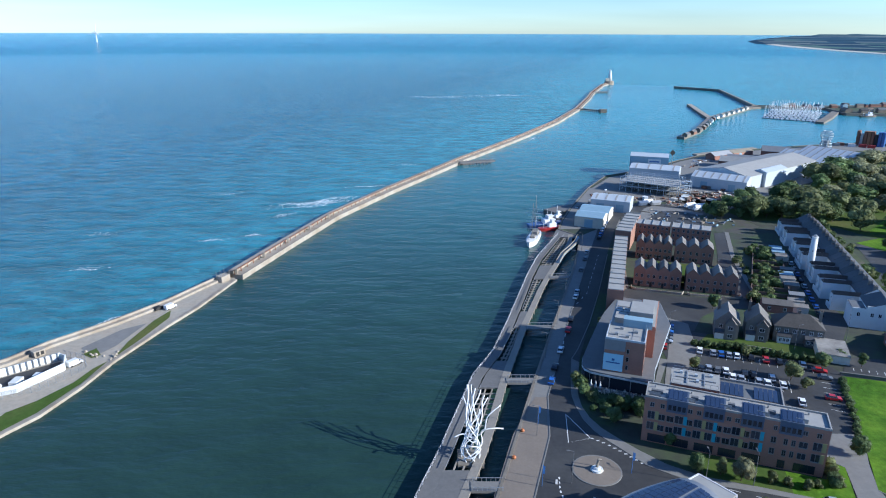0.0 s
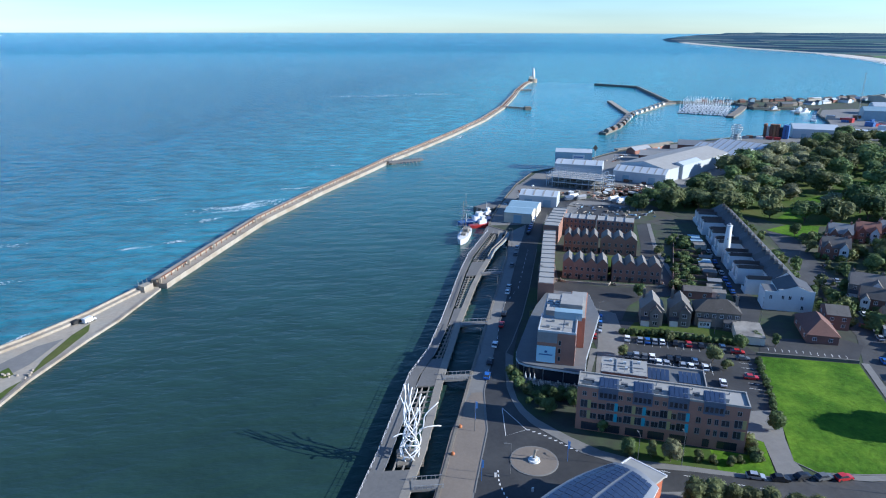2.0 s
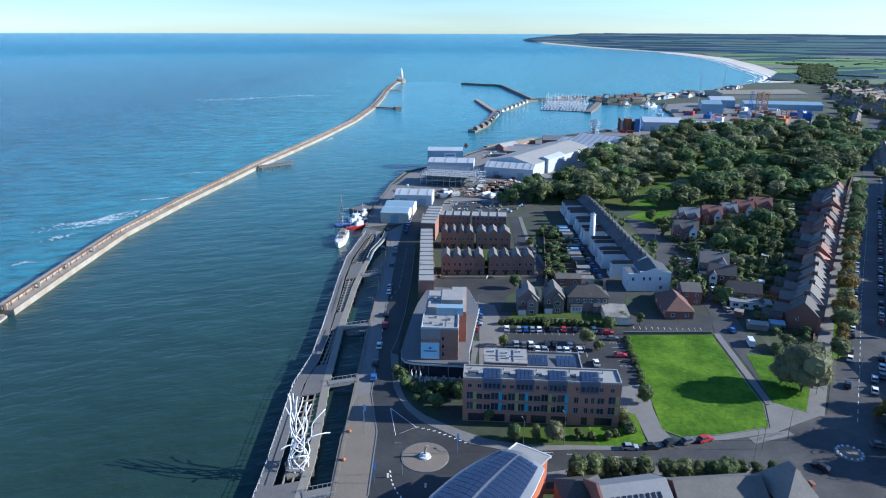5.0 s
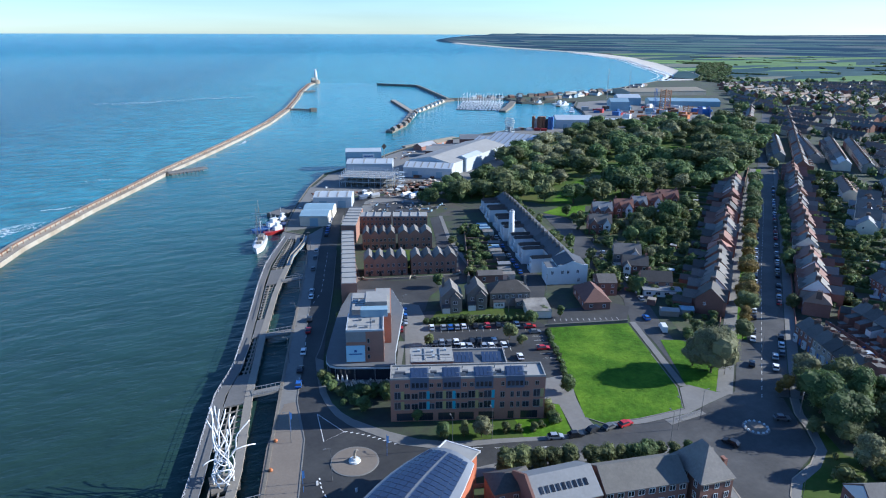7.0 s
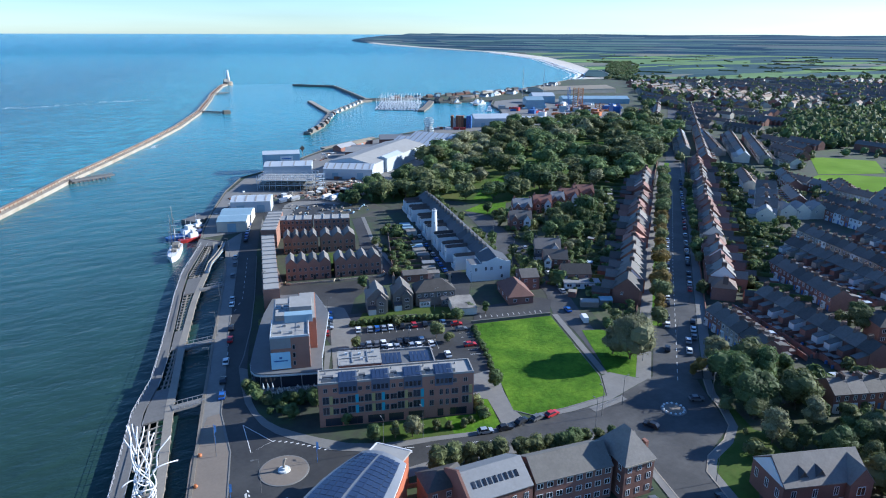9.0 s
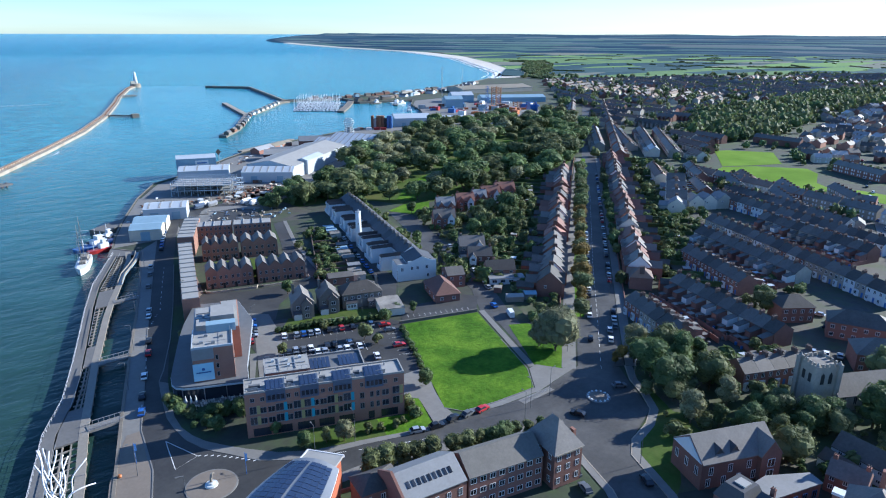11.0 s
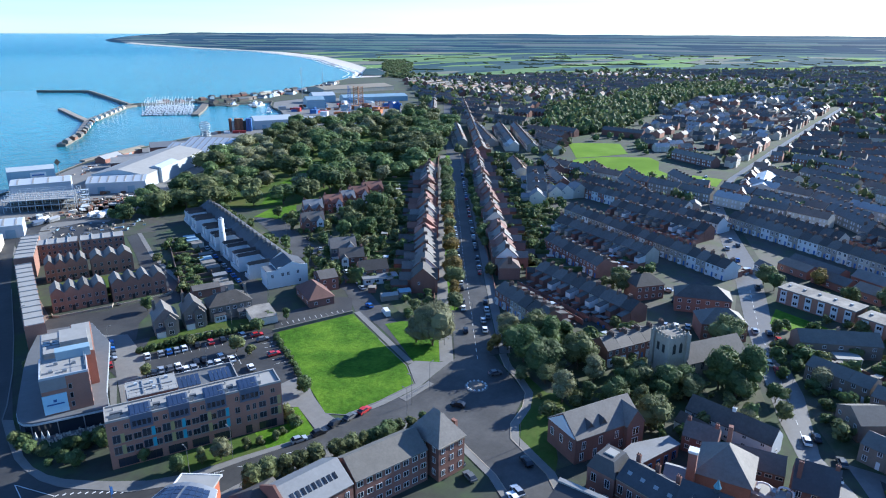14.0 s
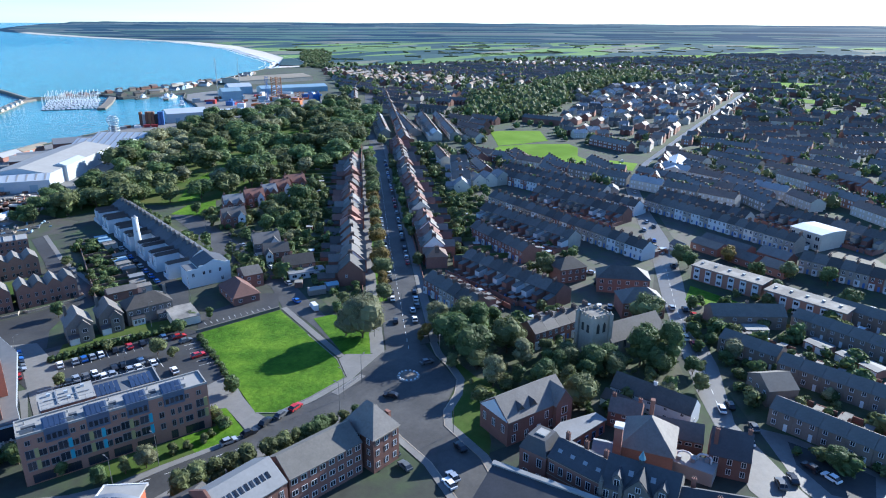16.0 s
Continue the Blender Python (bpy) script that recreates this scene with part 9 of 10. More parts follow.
for x, y in ((84, 126.5), (86.5, 127.0), (80, 127.6), (91.8, 127.5), (92.6, 131), (77, 129)):
    tree(x, y, trees_rnd.uniform(2.4, 3.2), LEAFOLIVE, "clipped shrubs by the flats", 0.8, SHRUBS[0], "shrub")

# avenue verge trees
for i in range(22):
    s0 = 40 + i * 12.5
    x, y = 146.6 + 0.757 * s0 + 0.653 * 0.9, 118 + 0.653 * s0 - 0.757 * 0.9
    leaf = LEAFGOLD if i % 2 else LEAFOLIVE
    if i > 11:
        leaf = trees_rnd.choice((LEAFOLIVE, LEAF, LEAF))
    tree(x, y, trees_rnd.uniform(7.5, 9.5) + (2.0 if i > 11 else 0), leaf, "avenue trees", 1.05)
    if i > 5 or i == 3:
        tree(x + 16.5 * 0.653, y - 16.5 * 0.757, trees_rnd.uniform(6, 9), trees_rnd.choice((LEAFOLIVE, LEAF)), "avenue trees", 0.95)
for x, y in ((163.5, 114.5), (205, 139), (246, 176)):
    tree(x, y, 4.6, LEAFGOLD, "avenue trees", 1.0)

# garden shrubs in the back plots
GARDENS = [[(161, 152), (169, 148), (185, 162), (178, 174), (168, 167)], [(185, 172), (300, 270), (280, 292), (160, 205)], [(250, 160), (420, 300), (440, 270), (285, 150)], [(124, 226), (140, 262), (158, 300), (150, 310), (118, 262)], [(95, 192), (128, 186), (128, 192), (98, 200)],
           [(195, 35), (178, 8), (205, -15), (235, 20)], [(225, 140), (250, 150), (235, 100), (215, 95)], [(250, 120), (290, 150), (270, 100), (240, 90)], [(175, 215), (225, 255), (240, 240), (195, 195)], [(95, 255), (120, 270), (122, 262), (100, 248)]]
for g in GARDENS:
    xs, ys = [p[0] for p in g], [p[1] for p in g]
    area = (max(xs) - min(xs)) * (max(ys) - min(ys))
    for i in range(int(min(60, area / 80))):
        x, y = trees_rnd.uniform(min(xs), max(xs)), trees_rnd.uniform(min(ys), max(ys))
        if inside(x, y, g):
            tree(x, y, trees_rnd.uniform(1.6, 4.2), trees_rnd.choice((LEAF, LEAF, LEAFOLIVE)), "garden shrubs", trees_rnd.uniform(0.9, 1.4), trees_rnd.choice(SHRUBS), "shrub")
# planted ground of the residential plots
PLOTS = [[(160, 151), (169, 147), (186, 162), (179, 176), (168, 169)], [(166, 204), (190, 240), (206, 292), (232, 300), (262, 290), (300, 300), (318, 300), (188, 176), (176, 190)], [(222, 156), (240, 142), (262, 165), (330, 196), (420, 245), (446, 345), (415, 330), (250, 186)],
         [(166, 12), (205, 37), (240, 52), (262, 30), (245, -22), (150, -22)], [(118, 66), (132, 84), (150, 90), (160, 106), (185, 112), (205, 88), (200, 66), (214, 50), (178, 32), (150, 34), (146, 54)],
         [(124, 222), (117, 231), (149, 301), (142, 302), (130, 262)], [(178, 200), (160, 207), (170, 240), (186, 300), (196, 340), (204, 336), (196, 300), (184, 250)]]
for q in PLOTS:
    flat("ground_gardens", q, 0.022 + 0.004 * PLOTS.index(q), GARDEN, "planted gardens and worn lawns between houses", "gardens")
bushes, bf, bn, bush_faces = [], [], 0, []
for q in PLOTS + GARDENS[1:3]:
    xs, ys = [p[0] for p in q], [p[1] for p in q]
    for i in range(int((max(xs) - min(xs)) * (max(ys) - min(ys)) / 34)):
        x, y = trees_rnd.uniform(min(xs), max(xs)), trees_rnd.uniform(min(ys), max(ys))
        if not inside(x, y, q) or abs((x - 184) * 0.653 - (y - 141.5) * 0.757) < 14:
            continue
        me = trees_rnd.choice(SMALL)
        k = trees_rnd.uniform(0.4, 1.1) if trees_rnd.random() < 0.75 else trees_rnd.uniform(1.2, 2.0)
        m = np.array(pose(x, y, -0.1, 0, 0, trees_rnd.choice((41, 131)) + trees_rnd.uniform(-12, 12)) @ Matrix.Diagonal((k * trees_rnd.choice((1, 1, 1.5)), k, k * trees_rnd.uniform(0.7, 1.2), 1)))
        co = np.empty(len(me.vertices) * 3)
        me.vertices.foreach_get("co", co)
        bushes.append(co.reshape(-1, 3) @ m[:3, :3].T + m[:3, 3])
        bush_faces.append(me.polygons)
        bf += [tuple(v + bn for v in p.vertices) for p in me.polygons]
        bn += len(me.vertices)
out = bpy.data.meshes.new("garden_bushes")
out.from_pydata(np.concatenate(bushes).tolist(), [], bf)
out.materials.append(LEAF)
out.materials.append(LEAFOLIVE)
out.polygons.foreach_set("material_index", np.repeat(np.arange(len(bushes)) % 2, [len(p) for p in bush_faces]).tolist())
tagged(new("garden_bushes", out), "clipped hedges and bushes of many small gardens", "bushes", kind="stuff")
# rough bank along the green
for x, y, hd in along([(121, 176), (113.4, 158), (107.6, 144.5)], 2.3):
    tree(x - 0.6 + trees_rnd.uniform(-0.5, 0.5), y, trees_rnd.uniform(0.9, 1.7), LEAF, "bank shrubs", 1.5, trees_rnd.choice(SHRUBS), "shrub")
# hedge above the car park
for x, y, hd in along([(84, 199.5), (96, 196), (110, 190.5), (122, 186.5)], 2.2):
    tree(x, y, trees_rnd.uniform(2.0, 2.8), LEAF, "car park hedge", 1.1, trees_rnd.choice(SHRUBS), "shrub")
join_far_trees()
for i in range(60):
    u = trees_rnd.random()
    x, y = 119 + 30 * u + trees_rnd.uniform(0, 11), 232 + 68 * u + trees_rnd.uniform(-4, 2)
    tree(x, y, trees_rnd.uniform(1.4, 3.4), trees_rnd.choice((LEAF, LEAFOLIVE)), "garden plot shrubs", trees_rnd.uniform(1.0, 1.5), trees_rnd.choice(SHRUBS), "shrub")

# shrubs and small trees between the hotel terrace and the footway
for x, y, h in ((41.0, 172.5, 3.2), (40.8, 168.4, 2.6), (42.6, 164.4, 3.0), (44.8, 161.6, 2.4), (47.6, 162.8, 2.8), (50.4, 160.6, 3.2), (53.2, 159.2, 2.6), (41.8, 159.6, 1.8), (46.0, 157.0, 2.0), (55.4, 161.8, 3.0), (52.6, 163.2, 2.2), (43.8, 167.6, 2.0), (49.0, 165.0, 2.0), (91.2, 129.4, 2.6), (92.2, 132.0, 2.6), (93.4, 134.6, 2.8), (90.6, 127.2, 2.4)):
    tree(x, y, h, trees_rnd.choice((LEAF, LEAF, LEAFOLIVE)), "shrubs by the hotel terrace", 1.2, trees_rnd.choice(SHRUBS), "shrub")
for x, y, h in ((48.6, 158.6, 5.2), (54.0, 155.6, 5.8), (44.2, 156.2, 4.2)):
    tree(x, y, h, LEAF, "garden and car park trees", 1.0)

# ---- cars ----
def car_kind(name, paint, label, L=4.3, H=1.48, van=False):
    c = thing(name, label, name)
    w = 0.88
    if van:
        body = [(-L / 2, 0.35), (L / 2, 0.35), (L / 2, 1.1), (L / 2 - 0.9, 1.35), (L / 2 - 1.6, H), (-L / 2, H)]
        cabin = [(L / 2 - 1.0, 1.35), (L / 2 - 1.65, H - 0.1), (L / 2 - 2.6, H - 0.1), (L / 2 - 2.6, 1.35)]
    else:
        body = [(-L / 2, 0.4), (-L / 2 + 0.15, 0.28), (L / 2 - 0.15, 0.28), (L / 2, 0.45), (L / 2 - 0.08, 0.78), (L / 2 - 1.1, 0.95), (-L / 2 + 0.35, 0.98), (-L / 2, 0.85)]
        cabin = [(L / 2 - 1.15, 0.94), (L / 2 - 1.85, H - 0.05), (-L / 2 + 0.85, H - 0.05), (-L / 2 + 0.2, 0.96)]
    Shape().profile(body, -w, w, "y").part("body", c, paint)
    s = Shape()
    n = len(cabin)
    s.add([(x, -w * (0.97 if z < 1.1 else 0.8), z) for x, z in cabin] + [(x, w * (0.97 if z < 1.1 else 0.8), z) for x, z in cabin],
          [tuple(range(n)), tuple(range(n, 2 * n))[::-1]] + [(i, (i + 1) % n, n + (i + 1) % n, n + i) for i in range(n)])
    s.part("glazing", c, GLASS)
    if not van and name == "car":
        Shape().box(-L / 2 + 0.85, -w * 0.78, H - 0.06, L / 2 - 1.85, w * 0.78, H).part("roof", c, paint)
    for x in (-L / 2 + 0.8, L / 2 - 0.8):
        for y in (-w + 0.08, w - 0.08):
            ob = Shape().cyl(0, 0, -0.1, 0.1, 0.32, n=10).part("wheel", c, BLACK)
            ob.matrix_basis = pose(x, y, 0.32, 90)
    return c


CARS = [car_kind("car", mat("silver_car_paint", (0.50, 0.52, 0.54), 0.3, 0.06, 1.0, metal=0.5, bump=0), "silver car parked on the asphalt"),
        car_kind("car", mat("white_car_paint", (0.78, 0.79, 0.80), 0.3, 0.05, 1.0, bump=0), "white car parked on the asphalt"),
        car_kind("car", mat("black_car_paint", (0.02, 0.022, 0.026), 0.25, 0.1, 1.0, bump=0), "black car parked on the asphalt"),
        car_kind("car", mat("blue_car_paint", (0.03, 0.12, 0.40), 0.3, 0.08, 1.0, bump=0), "blue car parked on the asphalt"),
        car_kind("car", mat("red_car_paint", (0.42, 0.025, 0.03), 0.3, 0.08, 1.0, bump=0), "red car parked on the asphalt"),
        car_kind("car", mat("grey_car_paint", (0.12, 0.125, 0.13), 0.3, 0.08, 1.0, bump=0), "dark grey car parked on the asphalt"),
        car_kind("van", WHITE, "white panel van parked on the street", 5.6, 2.4, True)]
USED = set()
cars_rnd = random.Random(9)


def car(x, y, ang, k=None, z=0.08, group="parked cars"):
    k = cars_rnd.choice((0, 1, 1, 2, 3, 4, 5, 5, 0, 2)) if k is None else k
    m = pose(x, y, z, 0, 0, ang)
    if k not in USED:
        USED.add(k)
        CARS[k].matrix_basis = m
        return tagged(CARS[k], group=group)
    return tagged(copy_thing(CARS[k], m), group=group)


CP = 70
for k, (x, y) in zip((1, 0, 3, 0, 1, 2, 4, 2, 0, 4), ((84.2, 194.6), (88.0, 193.0), (90.3, 192.2), (92.5, 191.4), (94.8, 190.8), (98.8, 189.7), (103, 188.3), (106.6, 187.0), (113.0, 185.0), (116.3, 181.2))):
    car(x, y, CP if k != 4 or x < 110 else -20, k)
for k, (x, y) in zip((2, 0, 5, 1, 1, 0, 2, 2, 0, 1, 0, 1, 1, 5, 4, 4), ((80.2, 182.3), (82.6, 182.6), (84.9, 181.5), (87.2, 180.9), (87.8, 177.2), (90.0, 176.4), (92.4, 179.5), (94.8, 178.7), (94.4, 174.6), (96.7, 173.7), (99.4, 176.6), (100.8, 172.4), (101.5, 163), (115.6, 176.9), (111.6, 165.2), (73.6, 197.5))):
    car(x, y, CP if k not in (5, 4) or x < 100 else -15, k)
for i in range(6):
    car(75.5 + i * 0.9, 201.5 + i * 2.5, -20, (0, 5, 2, 3, 5, 3)[i])
for k, x, y in ((3, 32.6, 174.5), (2, 35.0, 183.2), (1, 38.7, 194.8), (4, 43.9, 209.9), (1, 52.2, 240), (0, 53.8, 245.5), (5, 65.2, 285.5), (2, 46.5, 219), (0, 68, 295), (5, 60.5, 271)):
    car(x, y, 72, k, group="cars on the quay road")
for i in range(9):
    car(79 + i * 1.6, 318 + i * 4.6, 70, cars_rnd.choice((0, 1, 3, 2)), group="cars by the quay sheds")
car(148.2, 103.4, -30, 5, group="cars at the roundabout")
car(126.7, 100.8, 110, 2, group="cars at the roundabout")
for k, x, y, a in ((4, 107.5, 118.6, 5), (2, 98.2, 120.0, 10), (5, 103.0, 119.2, 6), (2, 92.5, 119.8, -12), (0, 87.2, 121.2, -18), (5, 106.5, 84.5, 75), (6, 108.8, 87.5, 72), (0, 107.0, 67.5, 65), (1, 104.5, 66.8, 65), (5, 104, 79, 70), (2, 117.5, 72, 60)):
    car(x, y, a, k, group="cars on the street")
av_ang = math.degrees(math.atan2(0.653, 0.757))
for i in range(46):
    s0 = 22 + i * 6.6
    if cars_rnd.random() < 0.72:
        car(146.6 + 0.757 * s0 + 0.653 * 4.2, 118 + 0.653 * s0 - 0.757 * 4.2, av_ang, group="cars along the avenue")
    if cars_rnd.random() < 0.6:
        car(160.2 + 0.757 * s0 - 0.653 * 1.6, 110.6 + 0.653 * s0 + 0.757 * 1.6, av_ang, group="cars along the avenue")
car(170.9, 124.4, av_ang, 1, group="cars along the avenue")
car(176.8, 129.6, av_ang, 0, group="cars along the avenue")
car(158.2, 160.6, 62, 6, group="cars beside the green")
for x, y in ((156.8, 170.5), (167.5, 186), (171, 193), (176, 205), (180, 214), (183, 222), (186, 230), (189, 238), (196, 255)):
    car(x + 2.4, y, 70, group="cars beside the green")
for i in range(9):
    car(139.6 + i * 2.15, 224 + i * 7.0, 72, cars_rnd.choice((0, 2, 5, 3)), group="cars in the back lane")
for x, y, k in ((171.5, 22, 1), (160, 13, 1), (146.5, 4, 5), (150, 2, 2), (210, 41.5, 1), (206.5, 38, 4), (205, 36, 1), (214, 44, 2), (232, 52, 0)):
    car(x, y, 25, k, group="cars on the church road")
for i in range(5):
    car(216 + i * 2.0, 78 - i * 3.4, 20, cars_rnd.choice((1, 3, 0)), group="cars at the care home")
for i in range(24):
    s0 = i * 16.0
    car(292 + s0 * 0.92, 72.5 + s0 * 0.40 + (2 if i % 2 else 5), 24, group="cars on the church road")

for x, y, a in ((233.2, 47.6, 25), (229.8, 43.6, 25), (226.4, 41.4, 25), (174.6, 20.4, 24), (167.2, 13.2, 28), (246.0, 84.5, 100), (249.0, 90.5, 100), (240.2, 84.0, 10), (157.0, -1.0, 60), (155.4, -5.4, 60), (276.0, 63.5, 25), (296.5, 73.0, 25), (330.0, 88.0, 25)):
    car(x, y, a, group="cars along the church road")

# ---- street lamps, posts, signs ----
lamp = thing("street_lamp", "grey steel street lamp with a short arm", "street lamp", pose(128, 112.5, 0), "street lamps")
Shape().bar((0, 0, 0), (0, 0, 9), 0.085, 6, 0.05).part("pole", lamp, DARKROOF)
Shape().bar((0, 0, 8.9), (1.2, 0, 9.2), 0.05, 5).part("arm", lamp, DARKROOF)
Shape().box(1.0, -0.14, 9.1, 1.7, 0.14, 9.25).part("lamp_head", lamp, DARKROOF)
for x, y, a in ((119.0, 111.3, 90), (113, 107.5, 90), (172, 131, 130), (205, 152, 130), (240, 181, 130), (61, 128, 90), (30, 128, 180), (24.5, 147, 180), (33, 190, 180), (41, 216, 180), (49, 245, 180), (58, 272, 180), (66, 298, 180), (66, 246, 0), (78, 207, 0),
                (116, 196, 0), (92, 172, 0), (137, 203, 60), (176, 226, 60), (190, 262, 60), (153, 128, 200), (150, 100, 30), (186, 30, 210), (216, 42, 210), (138, 3, 210), (122, 77, 180), (72, 127.5, 90), (275, 212, 130), (310, 242, 130), (345, 272, 130)):
    copy_thing(lamp, pose(x, y, 0, 0, 0, a))
ball = thing("mooring_buoy", "round orange mooring buoy on the quay edge", "buoy", pose(17.6, 137.5, 0.06), "buoys on the quay")
Shape().cyl(0, 0, 0, 0.4, 0.35, 0.55, 12).cyl(0, 0, 0.4, 0.8, 0.55, 0.3, 12).part("body", ball, ORANGE)
copy_thing(ball, pose(21.0, 149.0, 0.06))
for x, y, z in ((14, 128.5, 0.06), (80.5, 196.0, 0.06), (75.5, 208.0, 0.06)):
    pass
for x, y in ((34, 133 - 11), (26.5, 128)):
    b = thing("bollard_sign", "white bollard sign on a traffic island", "road sign", pose(x, y, 0.08))
    Shape().box(-0.25, -0.1, 0, 0.25, 0.1, 1.1).part("body", b, WHITE)
fl = thing("flag_banner", "blue banner sign on a post by the quay", "sign", pose(25.5, 152, 0.06))
Shape().bar((0, 0, 0), (0, 0, 6), 0.07, 6).part("post", fl, BLUEP)
Shape().box(0.05, -0.03, 3.6, 0.5, 0.03, 5.6).part("banner", fl, BLUEP)
copy_thing(fl, pose(23.0, 127.0, 0.06))
copy_thing(fl, pose(45.0, 132.0, 0.06))

# brick piers and rail of the near footway
fn = thing("boundary_wall", "brick piers with low walls below the street trees", "wall")
for x, y, hd in along([(58.5, 112.6), (86, 105.0), (112, 97.2)], 4.2):
    Shape().box(x - 0.4, y - 0.4, 0, x + 0.4, y + 0.4, 2.3).part("pier", fn, BRICK)
Shape().wall_line([(58.5, 112.6), (86, 105.0), (112, 97.2)], 0.3, 0, 1.0).part("wall", fn, BRICK)
tc = thing("terrace_tables", "pale outdoor tables and seats under the hotel", "outdoor seats")
seat_rnd = random.Random(4)
for i in range(12):
    x, y = 45.6 + (i % 6) * 2.3 + seat_rnd.uniform(-0.4, 0.4), 170.6 - (i % 6) * 0.9 - (i // 6) * 2.0 + seat_rnd.uniform(-0.4, 0.4)
    Shape().cyl(x, y, 0, 0.72, 0.08, n=5).cyl(x, y, 0.7, 0.76, 0.45, n=8).part("table", tc, CREAM)
    for a in (0.4, 2.5, 4.6):
        cx, cy = x + 0.8 * math.cos(a + i), y + 0.8 * math.sin(a + i)
        Shape().box(cx - 0.2, cy - 0.2, 0, cx + 0.2, cy + 0.2, 0.42).box(cx - 0.2, cy + 0.14, 0.42, cx + 0.2, cy + 0.2, 0.85).part("chair", tc, CREAM)
for x, y in ((43.6, 171.4), (44.8, 170.6), (46.0, 170.0)):
    ps = thing("parasol", "closed white parasol on the hotel terrace", "parasol", pose(x, y, 0.08), "closed parasols")
    Shape().bar((0, 0, 0), (0, 0, 3.0), 0.04, 6).part("pole", ps, GREYMETAL)
    Shape().cyl(0, 0, 0.9, 2.9, 0.42, 0.06, 8).part("canopy", ps, RENDER)
    Shape().cyl(0, 0, 0, 0.12, 0.4, n=8).part("base", ps, GREYMETAL)
flat("pavement_terrace", [(41, 171), (60, 163), (63, 170), (72, 189), (70, 190), (60.5, 167.5), (43, 174.5)], 0.08, PAVING, "pale paved terrace beside the hotel", "terrace")

# markings
mk = Shape()
for line, step in (([(33.5, 178), (40.5, 200), (48.2, 228), (57.6, 245), (73, 293)], 6.0), ([(153.5, 114.5), (184.5, 141.5), (229, 180.5), (283, 226.5), (355, 288)], 5.0), ([(62, 128), (74, 122.5), (90, 116.2)], 5.5), ([(175, 24), (202, 36), (234, 51), (274, 66)], 5.5)):
    for x, y, h in along(line, step):
        c, s0 = math.cos(radians(h)), math.sin(radians(h))
        mk.add([(x - c * 1.2 - s0 * 0.07, y - s0 * 1.2 + c * 0.07, 0.092), (x + c * 1.2 - s0 * 0.07, y + s0 * 1.2 + c * 0.07, 0.092), (x + c * 1.2 + s0 * 0.07, y + s0 * 1.2 - c * 0.07, 0.092), (x - c * 1.2 + s0 * 0.07, y - s0 * 1.2 - c * 0.07, 0.092)], [(0, 1, 2, 3)])
for i in range(12):
    a, b = (127.5 + i * 2.0, 182.0 - i * 0.72), (129.6 + i * 2.0, 187.0 - i * 0.72)
    for p, q in ((a, ((a[0] * 0.6 + b[0] * 0.4), (a[1] * 0.6 + b[1] * 0.4))),):
        mk.add([(p[0] - 0.07, p[1], 0.1), (p[0] + 0.07, p[1], 0.1), (q[0] + 0.07, q[1], 0.1), (q[0] - 0.07, q[1], 0.1)], [(0, 1, 2, 3)])
for x, y, h in along([(38.6, 146.0), (42, 143.4), (46, 139), (49, 135.4)], 1.6):
    mk.box(x - 0.4, y - 0.15, 0.09, x + 0.4, y + 0.15, 0.094)
for x, y, h in along([(27.5, 130), (27, 126), (27.5, 121), (29.5, 117.5)], 1.6):
    mk.box(x - 0.15, y - 0.4, 0.09, x + 0.15, y + 0.4, 0.094)
mk.thing("trim_markings", "white painted road markings", "road markings", MARK, kind="structure")
Shape().wall_line([(33.8, 157.2), (38.2, 146.1), (32.2, 144.1), (33.8, 157.2)], 0.16, 0.09, 0.096).thing("trim_island", "white painted traffic island outline", "road markings", MARK, kind="structure")
s = Shape().wall_line([(20.8, 123), (27.9, 147), (30.3, 166.4), (36.5, 187), (43.6, 212), (53.4, 244), (68.7, 293.6)], 0.3, 0.0, 0.17)
s.wall_line([(72.8, 125.2), (58, 129.0), (49.6, 135.0), (44.5, 142.4), (42.2, 145.5), (40.1, 149.2), (38.2, 154.7), (37.4, 161.6), (37.4, 168), (39.1, 178.2), (41.4, 189.5), (44.6, 196), (52.9, 217), (62, 244), (77.2, 293)], 0.3, 0.0, 0.17)
s.thing("kerb_quay", "pale kerbs along the quay road", "kerb", PAVING, kind="structure")

gr2 = thing("guard_rail", "grey pedestrian guard rail at the kerb", "railing")
for a, b in (((121.5, 114.6), (130.5, 114.9)), ((118.6, 97.0), (116.6, 103.0))):
    q = Shape()
    n = int(math.hypot(b[0] - a[0], b[1] - a[1]) / 1.0)
    for i in range(n + 1):
        x, y = a[0] + (b[0] - a[0]) * i / n, a[1] + (b[1] - a[1]) * i / n
        q.bar((x, y, 0), (x, y, 1.1), 0.03, 4)
    for z in (0.25, 1.1):
        q.bar((a[0], a[1], z), (b[0], b[1], z), 0.035, 4)
    q.part("rail", gr2, GREYMETAL)
flat("pavement_guard", [(119, 113.6), (131.5, 113.8), (131.5, 116), (119, 116.2)], 0.15, PAVING, "paved island behind the guard rail", "pavement")
# parking bays of the car park
bay_marks = Shape()
